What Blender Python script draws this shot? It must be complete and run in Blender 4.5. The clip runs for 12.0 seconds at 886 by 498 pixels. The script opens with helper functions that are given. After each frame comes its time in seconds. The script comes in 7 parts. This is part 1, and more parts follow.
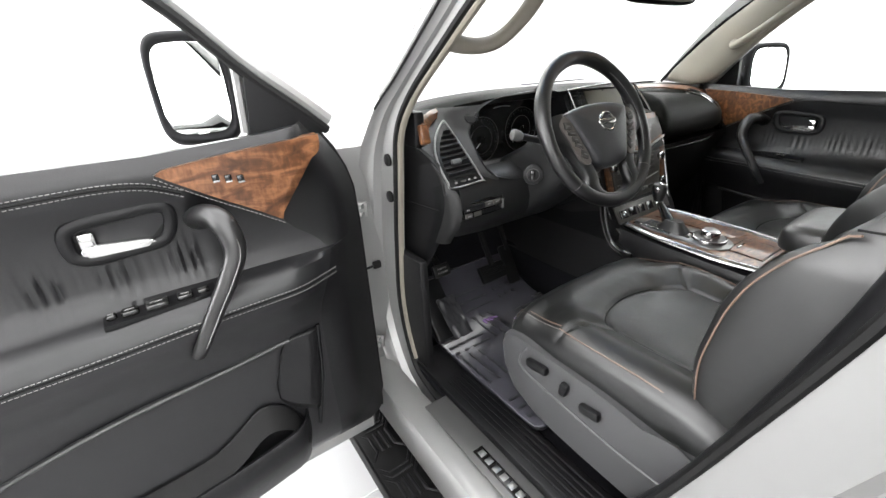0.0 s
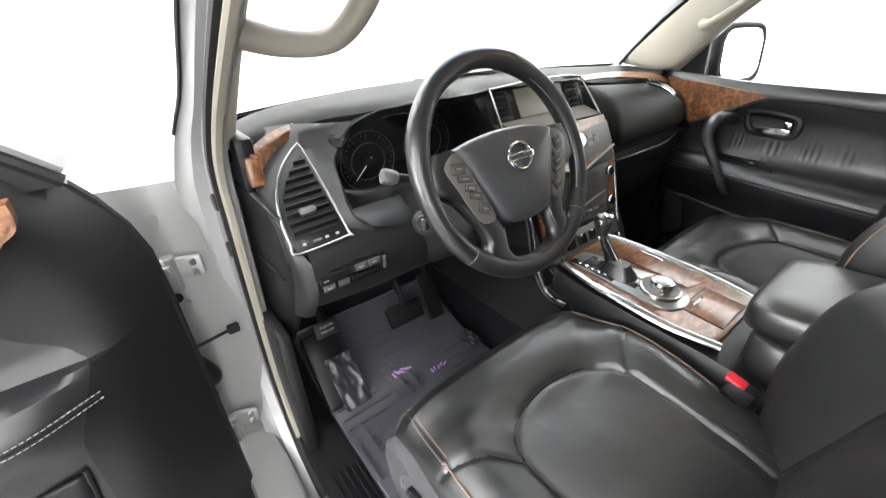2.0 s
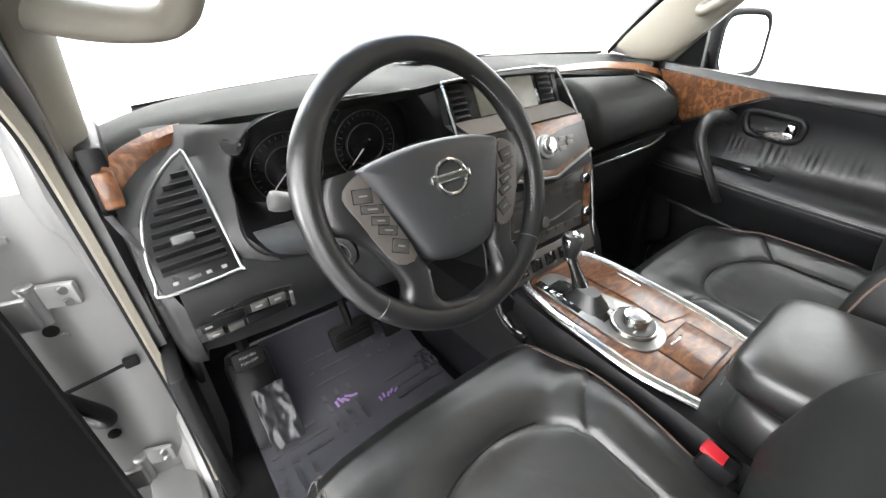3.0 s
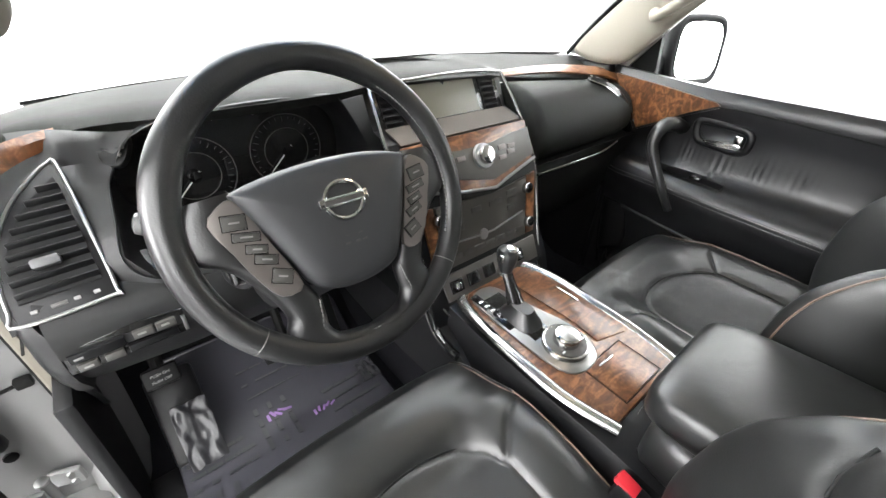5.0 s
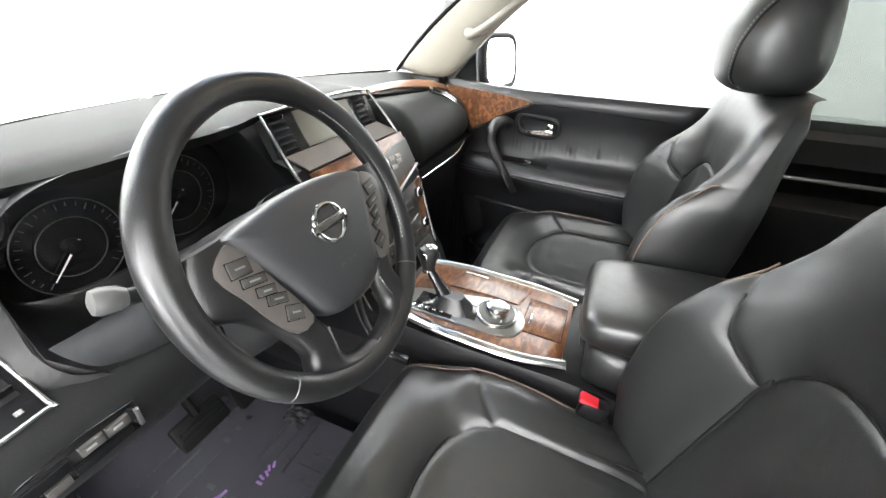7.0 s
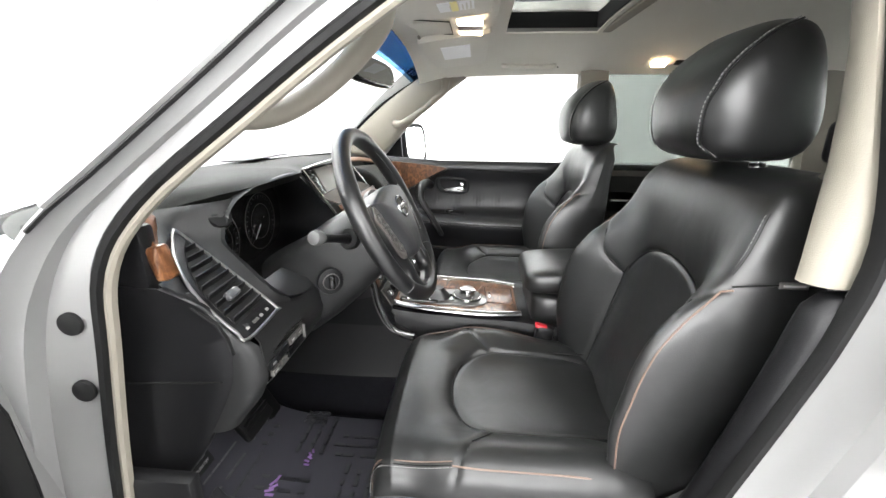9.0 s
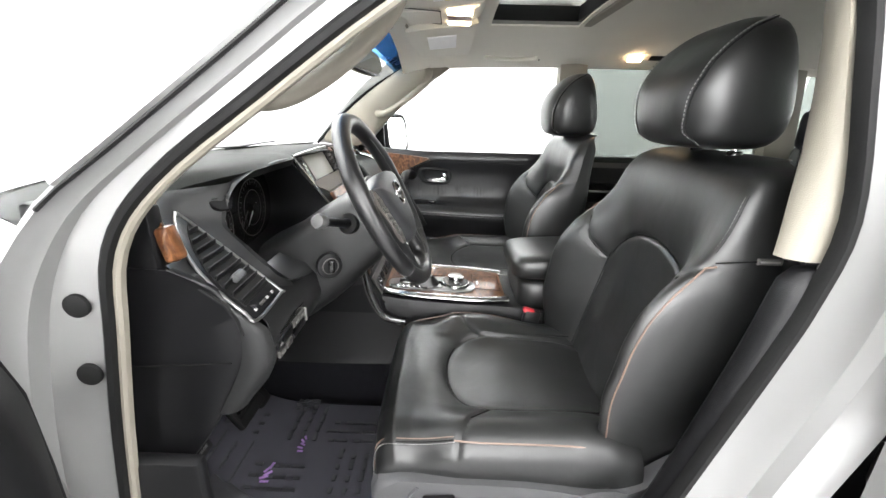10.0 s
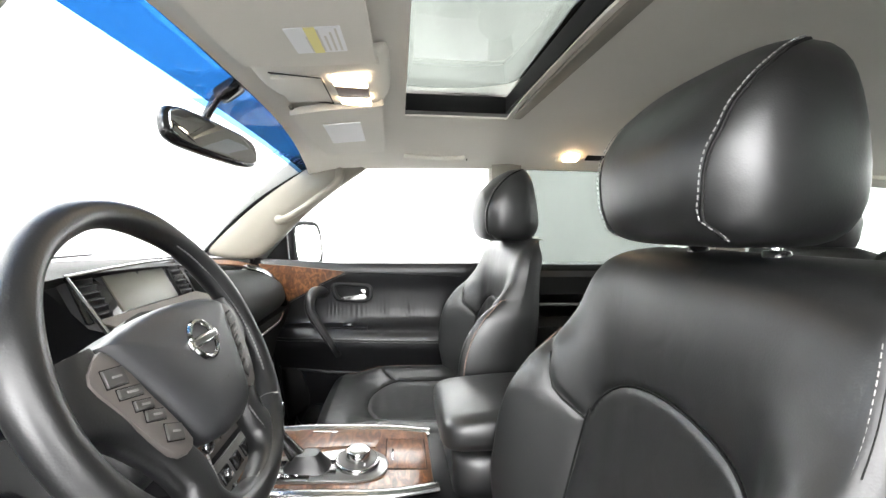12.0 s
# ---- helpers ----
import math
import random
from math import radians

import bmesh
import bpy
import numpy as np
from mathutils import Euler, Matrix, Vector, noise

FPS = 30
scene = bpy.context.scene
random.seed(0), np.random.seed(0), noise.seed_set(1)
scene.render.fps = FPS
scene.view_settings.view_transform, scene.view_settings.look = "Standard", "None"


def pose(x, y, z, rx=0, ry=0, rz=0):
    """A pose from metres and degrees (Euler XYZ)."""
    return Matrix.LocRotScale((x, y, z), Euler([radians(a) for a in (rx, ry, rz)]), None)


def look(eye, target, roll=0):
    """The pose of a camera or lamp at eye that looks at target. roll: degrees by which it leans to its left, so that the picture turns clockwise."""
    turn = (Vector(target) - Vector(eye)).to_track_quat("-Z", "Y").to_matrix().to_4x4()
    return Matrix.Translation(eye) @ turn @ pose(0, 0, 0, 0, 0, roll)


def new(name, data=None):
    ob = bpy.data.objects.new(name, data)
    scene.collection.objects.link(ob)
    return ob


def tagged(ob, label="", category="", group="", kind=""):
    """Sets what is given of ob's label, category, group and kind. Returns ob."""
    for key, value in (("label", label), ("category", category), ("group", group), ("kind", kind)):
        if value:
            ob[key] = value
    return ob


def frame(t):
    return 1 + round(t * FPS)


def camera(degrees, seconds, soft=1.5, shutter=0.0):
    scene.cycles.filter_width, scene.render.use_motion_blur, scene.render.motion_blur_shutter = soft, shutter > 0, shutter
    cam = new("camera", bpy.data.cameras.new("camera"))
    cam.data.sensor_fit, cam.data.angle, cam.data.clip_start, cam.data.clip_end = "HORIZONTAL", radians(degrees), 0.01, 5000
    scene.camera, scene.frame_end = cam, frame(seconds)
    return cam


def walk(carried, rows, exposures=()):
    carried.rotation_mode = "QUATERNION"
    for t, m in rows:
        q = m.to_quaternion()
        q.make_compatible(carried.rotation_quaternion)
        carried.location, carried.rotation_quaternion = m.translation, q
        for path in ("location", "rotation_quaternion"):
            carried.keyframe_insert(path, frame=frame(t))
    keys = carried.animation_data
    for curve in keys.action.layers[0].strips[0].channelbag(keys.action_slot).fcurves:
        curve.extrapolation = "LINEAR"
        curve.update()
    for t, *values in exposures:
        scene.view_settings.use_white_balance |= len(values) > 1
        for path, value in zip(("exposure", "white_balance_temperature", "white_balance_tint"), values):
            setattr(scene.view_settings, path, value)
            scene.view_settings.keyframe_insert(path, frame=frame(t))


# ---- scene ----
cam = camera(94.8, 12.0)
PATH = [
    (0, (-1.3030, 0.0000, 1.5000), (-0.2966, 1.5148, 0.6678), -2.83),
    (0.5, (-1.2044, 0.0421, 1.5071), (-0.1753, 1.5240, 0.6441), -3.01),
    (1, (-1.0912, 0.0977, 1.5346), (-0.0500, 1.5471, 0.6318), -2.84),
    (1.5, (-1.0029, 0.1297, 1.5529), (0.0453, 1.5423, 0.6011), -2.18),
    (2, (-0.9070, 0.1741, 1.5600), (0.1532, 1.5481, 0.5660), -1.53),
    (2.5, (-0.8128, 0.2228, 1.5586), (0.2498, 1.5834, 0.5488), -1.31),
    (3, (-0.7101, 0.2351, 1.5567), (0.3379, 1.5644, 0.4915), -0.05),
    (3.5, (-0.6298, 0.2276, 1.5589), (0.4148, 1.5334, 0.4617), 1.27),
    (5.5, (-0.5879, 0.2131, 1.5828), (0.5389, 1.4479, 0.4848), 2.75),
    (6, (-0.5990, 0.2157, 1.5880), (0.5816, 1.4113, 0.5032), 3.37),
    (6.5, (-0.6569, 0.2623, 1.5907), (0.7136, 1.2789, 0.5475), 3.58),
    (7, (-0.7472, 0.3371, 1.5749), (0.8641, 0.9649, 0.5701), 2.24),
    (9, (-1.2484, 0.4630, 1.5280), (0.6533, 0.6192, 0.9286), 0.56),
    (9.5, (-1.2756, 0.5014, 1.5160), (0.6234, 0.5882, 0.8943), 1.20),
    (10, (-1.2782, 0.5122, 1.5146), (0.6214, 0.5350, 0.8894), 1.44),
    (10.5, (-1.2509, 0.5111, 1.5143), (0.6572, 0.4823, 0.9157), 1.15),
    (11, (-1.1556, 0.4982, 1.4985), (0.7680, 0.4162, 0.9571), 0.86),
    (11.5, (-1.0267, 0.4362, 1.5012), (0.9332, 0.2928, 1.1292), 0.62),
    (12, (-0.8875, 0.3980, 1.4828), (1.0982, 0.1801, 1.3858), 0.53),
]
walk(cam, [(t, look(eye, target, roll)) for t, eye, target, roll in PATH],
     exposures=[(0.0, 1.10), (0.5, 1.36), (1.5, 1.70), (2.5, 1.95), (3.5, 2.05), (5.5, 2.08), (7.0, 2.20), (9.0, 1.66), (10.5, 1.66), (11.2, 1.88), (12.0, 2.05)])

# ---- light: a white photo booth under a luminous ceiling ----
world = bpy.data.worlds.new("booth_air")
world.use_nodes = True
world.node_tree.nodes["Background"].inputs[0].default_value = (1, 1, 1, 1)
world.node_tree.nodes["Background"].inputs[1].default_value = 0.1
scene.world = world


def window_fill(name, place, aim, size, watts):
    """An added area lamp outside a tinted pane, standing in for booth light."""
    la = bpy.data.lights.new(name, "AREA")
    la.shape, la.size, la.size_y, la.energy = "RECTANGLE", size[0], size[1], watts
    ob = new(name, la)
    ob.location = place
    ob.rotation_euler = (Vector(aim) - Vector(place)).to_track_quat("-Z", "Z").to_euler()
    return ob


# fill lamps added outside the dark panes to brighten the cabin
window_fill("rear_window_fill", (0.88, -1.05, 1.52), (0, -1.05, 1.42), (1.9, 0.42), 2.6)
window_fill("rear_window_fill", (-0.90, -1.05, 1.52), (0, -1.05, 1.42), (1.9, 0.42), 2.6)
window_fill("tail_window_fill", (0, -2.60, 1.56), (0, -1.5, 1.45), (1.3, 0.40), 1.6)
window_fill("sunroof_fill", (0, 0.22, 1.96), (0, 0.22, 1.0), (0.72, 0.30), 0.6)

CEILING_GLOW = 1.65


# ---- materials ----
def mat(name, color, rough=0.5, metal=0.0, grain=0.0, scale=200.0, vary=0.0, vscale=6.0, coat=0.0, spec=0.5, sheen=0.0, rvary=0.0, kind="noise", crease=0.08):
    m = bpy.data.materials.new(name)
    m.use_nodes = True
    nt = m.node_tree
    b = nt.nodes["Principled BSDF"]
    b.inputs["Base Color"].default_value = (*color, 1)
    b.inputs["Roughness"].default_value = rough
    b.inputs["Metallic"].default_value = metal
    b.inputs["Coat Weight"].default_value = coat
    b.inputs["Coat Roughness"].default_value = 0.06
    b.inputs["Specular IOR Level"].default_value = spec
    b.inputs["Sheen Weight"].default_value = sheen
    tc = nt.nodes.new("ShaderNodeTexCoord")
    if grain:
        if kind == "leather":
            n = nt.nodes.new("ShaderNodeTexVoronoi")
            n.feature = "SMOOTH_F1"
        else:
            n = nt.nodes.new("ShaderNodeTexNoise")
            n.inputs["Detail"].default_value = 4
        n.inputs["Scale"].default_value = scale
        nt.links.new(tc.outputs["Object"], n.inputs["Vector"])
        bp = nt.nodes.new("ShaderNodeBump")
        bp.inputs["Strength"].default_value = grain
        bp.inputs["Distance"].default_value = 0.001
        nt.links.new(n.outputs[0], bp.inputs["Height"])
        nt.links.new(bp.outputs[0], b.inputs["Normal"])
        if kind == "leather":
            # soft creases and unevenness of the stretched hide
            cr = nt.nodes.new("ShaderNodeTexNoise")
            cr.inputs["Scale"].default_value = 17
            cr.inputs["Detail"].default_value = 1.5
            cr.inputs["Roughness"].default_value = 0.55
            cr.inputs["Distortion"].default_value = 0.6
            nt.links.new(tc.outputs["Object"], cr.inputs["Vector"])
            cb = nt.nodes.new("ShaderNodeBump")
            cb.inputs["Strength"].default_value = crease
            cb.inputs["Distance"].default_value = 0.006
            nt.links.new(cr.outputs[0], cb.inputs["Height"])
            nt.links.new(cb.outputs[0], bp.inputs["Normal"])
    if vary or rvary:
        n2 = nt.nodes.new("ShaderNodeTexNoise")
        n2.inputs["Scale"].default_value = vscale
        n2.inputs["Detail"].default_value = 6
        nt.links.new(tc.outputs["Object"], n2.inputs["Vector"])
        if vary:
            mix = nt.nodes.new("ShaderNodeMix")
            mix.data_type = "RGBA"
            mix.inputs[6].default_value = (*[c * (1 - vary) for c in color], 1)
            mix.inputs[7].default_value = (*[min(1, c * (1 + vary)) for c in color], 1)
            nt.links.new(n2.outputs[0], mix.inputs[0])
            nt.links.new(mix.outputs[2], b.inputs["Base Color"])
        if rvary:
            r = nt.nodes.new("ShaderNodeMapRange")
            r.inputs["To Min"].default_value = max(0.02, rough - rvary)
            r.inputs["To Max"].default_value = rough + rvary
            nt.links.new(n2.outputs[0], r.inputs["Value"])
            nt.links.new(r.outputs[0], b.inputs["Roughness"])
    return m


def glow(name, color, strength):
    m = bpy.data.materials.new(name)
    m.use_nodes = True
    b = m.node_tree.nodes["Principled BSDF"]
    b.inputs["Base Color"].default_value = (*color, 1)
    b.inputs["Emission Color"].default_value = (*color, 1)
    b.inputs["Emission Strength"].default_value = strength
    return m


def glass(name, color, rough=0.0):
    m = mat(name, color, rough)
    b = m.node_tree.nodes["Principled BSDF"]
    b.inputs["Transmission Weight"].default_value = 1.0
    b.inputs["IOR"].default_value = 1.15
    return m


def burl(name):
    m = mat(name, (0.2, 0.08, 0.03), 0.30, coat=0.22, spec=0.3)
    nt = m.node_tree
    b = nt.nodes["Principled BSDF"]
    tc = nt.nodes.new("ShaderNodeTexCoord")
    mp = nt.nodes.new("ShaderNodeMapping")
    mp.inputs["Scale"].default_value = (0.9, 2.6, 2.0)
    nt.links.new(tc.outputs["Object"], mp.inputs[0])
    n = nt.nodes.new("ShaderNodeTexNoise")
    n.inputs["Scale"].default_value = 17
    n.inputs["Detail"].default_value = 6
    n.inputs["Distortion"].default_value = 1.5
    nt.links.new(mp.outputs[0], n.inputs["Vector"])
    w = nt.nodes.new("ShaderNodeTexNoise")
    w.inputs["Scale"].default_value = 150
    w.inputs["Detail"].default_value = 3
    mf = nt.nodes.new("ShaderNodeMapping")
    mf.inputs["Scale"].default_value = (1.0, 0.8, 0.3)
    nt.links.new(tc.outputs["Object"], mf.inputs[0])
    nt.links.new(mf.outputs[0], w.inputs["Vector"])
    add = nt.nodes.new("ShaderNodeMath")
    add.operation = "MULTIPLY_ADD"
    add.inputs[1].default_value = 0.32
    nt.links.new(w.outputs[0], add.inputs[0])
    nt.links.new(n.outputs[0], add.inputs[2])
    cr = nt.nodes.new("ShaderNodeValToRGB")
    e = cr.color_ramp.elements
    e[0].position, e[0].color = 0.46, (0.034, 0.0135, 0.0062, 1)
    e[1].position, e[1].color = 0.84, (0.180, 0.080, 0.036, 1)
    mid = cr.color_ramp.elements.new(0.64)
    mid.color = (0.075, 0.029, 0.011, 1)
    nt.links.new(add.outputs[0], cr.inputs[0])
    nt.links.new(cr.outputs[0], b.inputs["Base Color"])
    return m


LEATHER = mat("black_leather", (0.0056, 0.0058, 0.0058), 0.40, grain=0.10, scale=520, vary=0.25, rvary=0.05, vscale=9, kind="leather", spec=0.60, crease=0.20)
DOORLEATHER = mat("black_door_leather", (0.0072, 0.0072, 0.0080), 0.37, grain=0.10, scale=520, vary=0.2, rvary=0.05, vscale=9, kind="leather", spec=0.38, crease=0.07)
LEATHER_SMOOTH = mat("smooth_black_leather", (0.0065, 0.0065, 0.0068), 0.37, grain=0.12, scale=500, rvary=0.06, vscale=12, kind="leather", spec=0.62)
SOFT = mat("soft_dash_skin", (0.0060, 0.0063, 0.0056), 0.54, spec=0.08, grain=0.3, scale=600, vary=0.15, vscale=8)
PLASTIC = mat("black_plastic", (0.0045, 0.0045, 0.0050), 0.38, spec=0.19, grain=0.2, scale=800, vary=0.15, rvary=0.05)
DASHSKIN = mat("dark_dash_plastic", (0.0095, 0.0096, 0.0098), 0.42, spec=0.34, grain=0.2, scale=800, vary=0.15, rvary=0.05)
MATTEBLACK = mat("matte_black_trim", (0.0055, 0.0055, 0.006), 0.5, spec=0.25, grain=0.3, scale=900)
GLOSS = mat("piano_black", (0.008, 0.008, 0.008), 0.1)
DARK = mat("dark_void_plastic", (0.004, 0.004, 0.004), 0.7, spec=0.2, grain=0.2)
WOOD = burl("burl_wood")
SCUFF = mat("brushed_scuff", (0.13, 0.13, 0.128), 0.38, 0.7, grain=0.2, scale=300, rvary=0.06)
CHROME = mat("chrome", (0.50, 0.50, 0.495), 0.13, 1.0, rvary=0.03, vscale=30)
DARKCHROME = mat("dark_chrome", (0.33, 0.33, 0.325), 0.22, 1.0, rvary=0.04, vscale=30)
GATE = mat("dark_satin_metal", (0.20, 0.20, 0.196), 0.30, 0.9, rvary=0.05, vscale=30)
SATIN = mat("satin_silver", (0.30, 0.30, 0.295), 0.34, 0.9, rvary=0.05, vscale=30)
TIPGREY = mat("grey_stalk_tip", (0.06, 0.06, 0.059), 0.45, rvary=0.05, vscale=30)
PAINT = mat("silver_paint", (0.205, 0.204, 0.202), 0.42, 0.4, grain=0.04, scale=1500, coat=0.6, vary=0.03, vscale=3)
CREAM = mat("cream_trim", (0.180, 0.165, 0.134), 0.6, grain=0.25, scale=500, vary=0.05)
LINER = mat("headliner_cloth", (0.56, 0.535, 0.47), 0.9, grain=0.5, scale=900, vary=0.05, sheen=0.1)
CARPET = mat("black_carpet", (0.0055, 0.0055, 0.007), 0.95, grain=1.0, scale=700, vary=0.4, vscale=60, spec=0.1)
MATGREY = mat("mat_film", (0.045, 0.0445, 0.053), 0.18, grain=0.5, scale=11, vary=0.05, vscale=15, rvary=0.03, spec=0.9)
KNEE = mat("console_side_plastic", (0.0085, 0.0085, 0.009), 0.40, spec=0.32, grain=0.2, scale=700, vary=0.12, rvary=0.05)
RUBBER = mat("black_rubber", (0.006, 0.006, 0.006), 0.55, spec=0.16, grain=0.2, scale=400)
RED = mat("red_plastic", (0.36, 0.012, 0.02), 0.35)
PIPING = mat("tan_piping", (0.125, 0.082, 0.062), 0.5, grain=0.2)
STITCH = mat("grey_thread", (0.17, 0.167, 0.163), 0.7)
BUTTON = mat("button_grey", (0.042, 0.040, 0.037), 0.45, rvary=0.05, vscale=40)
SPOKE = mat("bronze_grey_spoke", (0.115, 0.103, 0.096), 0.42, 0.4)
SEATSIDE = mat("seat_side_plastic", (0.042, 0.042, 0.044), 0.46, grain=0.2, scale=700)
LEDGE = mat("bronze_ledge", (0.055, 0.047, 0.040), 0.62, spec=0.08, grain=0.1, scale=700)
COVER = mat("airbag_skin", (0.025, 0.0255, 0.0272), 0.43, grain=0.2, scale=700, rvary=0.04)
FASCIA = mat("grey_fascia", (0.052, 0.049, 0.044), 0.38, 0.3, grain=0.1, scale=700)
WHITE = mat("white_print", (0.75, 0.75, 0.75), 0.6)
SCREEN = mat("screen_glass", (0.085, 0.080, 0.060), 0.34)
MIRROR = mat("mirror_glass", (0.92, 0.95, 0.93), 0.02, 1.0)
PANE = glass("clear_glass", (0.97, 0.99, 0.98))
TINT = glass("privacy_glass", (0.115, 0.130, 0.120))
ROOFTINT = glass("roof_glass", (0.046, 0.051, 0.046))
BLUE = glass("blue_band_glass", (0.0035, 0.024, 0.075))
PALEBLUE = glass("pale_band_glass", (0.12, 0.30, 0.55))
WALLWHITE = mat("white_booth_paint", (0.62, 0.62, 0.615), 0.8, vary=0.02, vscale=1.0)
FLOORWHITE = mat("white_floor_paint", (0.27, 0.27, 0.273), 0.45, vary=0.03, vscale=2.0)
LAMP = glow("lamp_lens", (1.0, 0.80, 0.56), 5.0)
RAILLAMP = glow("rail_lamp_lens", (1.0, 0.66, 0.36), 14.0)
SIDEGLOW = glow("side_light", (1.0, 1.0, 1.0), 6.6)
ENDFILL = glow("end_fill", (1.0, 1.0, 1.0), 2.9)
PANELGLOW = glow("light_panel", (1.0, 1.0, 1.0), CEILING_GLOW * 1.45)
ROOFGLOW = glow("luminous_ceiling", (1.0, 1.0, 1.0), CEILING_GLOW)
AMBER = glow("amber_spot", (1.0, 0.05, 0.02), 2.0)


# ---- building helpers ----
V = Vector


def thing(name, label, category, at=(0, 0, 0), group="", kind=""):
    ob = new(name)
    ob.location = at
    ob.empty_display_size = 0.05
    return tagged(ob, label, category, group, kind)


def part(name, bm, material, parent=None, label="", sub=0, flat=False, shadow=True, turned=False):
    """Links a bmesh in world places as one mesh object under its thing."""
    if not turned:
        bmesh.ops.recalc_face_normals(bm, faces=bm.faces)
    me = bpy.data.meshes.new(name)
    bm.to_mesh(me)
    bm.free()
    me.materials.append(material)
    if not flat:
        for p in me.polygons:
            p.use_smooth = True
        if not sub:
            me.set_sharp_from_angle(angle=radians(38))
    ob = new(name, me)
    if parent is not None:
        ob.parent = parent
        base = Matrix.Identity(4)
        q = parent
        while q is not None:
            base = Matrix.Translation(q.location) @ base
            q = q.parent
        ob.location = -base.translation
    if sub:
        md = ob.modifiers.new("smooth", "SUBSURF")
        md.levels = md.render_levels = sub
    if label:
        ob["label"] = label
    if not shadow:
        ob.visible_shadow = False
    return ob


def put(ob, m):
    """Places a part that was built round the origin."""
    ob.matrix_basis = Matrix.Translation(ob.location) @ m
    return ob


def solo(name, bm, material, label, category, group="", kind="", **kw):
    return tagged(part(name, bm, material, None, **kw), label, category, group, kind)


def add_loft(bm, rings, caps=True, loop=False):
    vs = [[bm.verts.new(p) for p in r] for r in rings]
    n = len(vs[0])
    pairs = list(zip(vs, vs[1:])) + ([(vs[-1], vs[0])] if loop else [])
    for a, b in pairs:
        for i in range(n):
            j = (i + 1) % n
            bm.faces.new((a[i], a[j], b[j], b[i]))
    if caps and not loop:
        bm.faces.new(list(reversed(vs[0])))
        bm.faces.new(vs[-1])
    return bm


def loft(rings, caps=True, loop=False):
    return add_loft(bmesh.new(), rings, caps, loop)


def sheet(rows, thick=0.0, rim=True):
    """A grid of points as a surface, thickened by thick."""
    bm = bmesh.new()
    vs = [[bm.verts.new(p) for p in r] for r in rows]
    for a, b in zip(vs, vs[1:]):
        for i in range(len(a) - 1):
            bm.faces.new((a[i], a[i + 1], b[i + 1], b[i]))
    if thick:
        bmesh.ops.recalc_face_normals(bm, faces=bm.faces)
        bmesh.ops.solidify(bm, geom=bm.faces[:], thickness=thick)
        if not rim:
            bmesh.ops.recalc_face_normals(bm, faces=bm.faces)
            edge = [f for f in bm.faces if min(e.calc_length() for e in f.edges) < thick * 1.6]
            bmesh.ops.delete(bm, geom=edge, context="FACES_ONLY")
    return bm


def smooth_path(pts, n=6, loop=False):
    """Catmull-Rom points through pts."""
    pts = [V(p) for p in pts]
    out = []
    m = len(pts)
    for i in range(m if loop else m - 1):
        if loop:
            a, b, c, d = pts[i - 1], pts[i], pts[(i + 1) % m], pts[(i + 2) % m]
        else:
            a, b, c, d = pts[max(i - 1, 0)], pts[i], pts[i + 1], pts[min(i + 2, m - 1)]
        for k in range(n):
            t = k / n
            out.append(0.5 * ((2 * b) + (c - a) * t + (2 * a - 5 * b + 4 * c - d) * t * t + (3 * b - a - 3 * c + d) * t ** 3))
    if not loop:
        out.append(pts[-1])
    return out


def add_tube(bm, path, r, n=8, loop=False, flat=1.0, up=None):
    """A tube along path; r a number or one per point; flat squeezes it along the frame's second axis."""
    path = [V(p) for p in path]
    m = len(path)
    rings = []
    nrm = None
    for i, p in enumerate(path):
        if loop:
            t = path[(i + 1) % m] - path[i - 1]
        else:
            t = path[min(i + 1, m - 1)] - path[max(i - 1, 0)]
        t.normalize()
        if nrm is None or up is not None:
            ref = V(up) if up is not None else (V((0, 0, 1)) if abs(t.z) < 0.9 else V((1, 0, 0)))
            nrm = ref - t * ref.dot(t)
        else:
            nrm = nrm - t * nrm.dot(t)
        nrm.normalize()
        bi = t.cross(nrm)
        ri = r[i] if isinstance(r, (list, tuple)) else r
        rings.append([p + (bi * math.cos(a) + nrm * math.sin(a) * flat) * ri for a in [2 * math.pi * k / n for k in range(n)]])
    return add_loft(bm, rings, loop=loop)


def tube(path, r, n=8, loop=False, flat=1.0, up=None):
    return add_tube(bmesh.new(), path, r, n, loop, flat, up)


def add_box(bm, c, s, bevel=0.0, m=None, seg=2):
    t = bmesh.new()
    bmesh.ops.create_cube(t, size=1)
    for v in t.verts:
        v.co = V((v.co.x * s[0], v.co.y * s[1], v.co.z * s[2]))
    if bevel:
        bmesh.ops.bevel(t, geom=t.edges[:], offset=min(bevel, min(s) * 0.49), segments=seg, affect="EDGES", profile=0.5)
    mm = Matrix.Translation(c) @ (m.to_4x4() if m else Matrix.Identity(4))
    t.transform(mm)
    merge(bm, t)
    return bm


def merge(bm, other):
    me = bpy.data.meshes.new("tmp")
    other.to_mesh(me)
    other.free()
    bm.from_mesh(me)
    bpy.data.meshes.remove(me)
    return bm


def box(c, s, bevel=0.0, m=None, seg=2):
    return add_box(bmesh.new(), c, s, bevel, m, seg)


def turn(rx=0, ry=0, rz=0):
    return Euler([radians(a) for a in (rx, ry, rz)]).to_matrix()


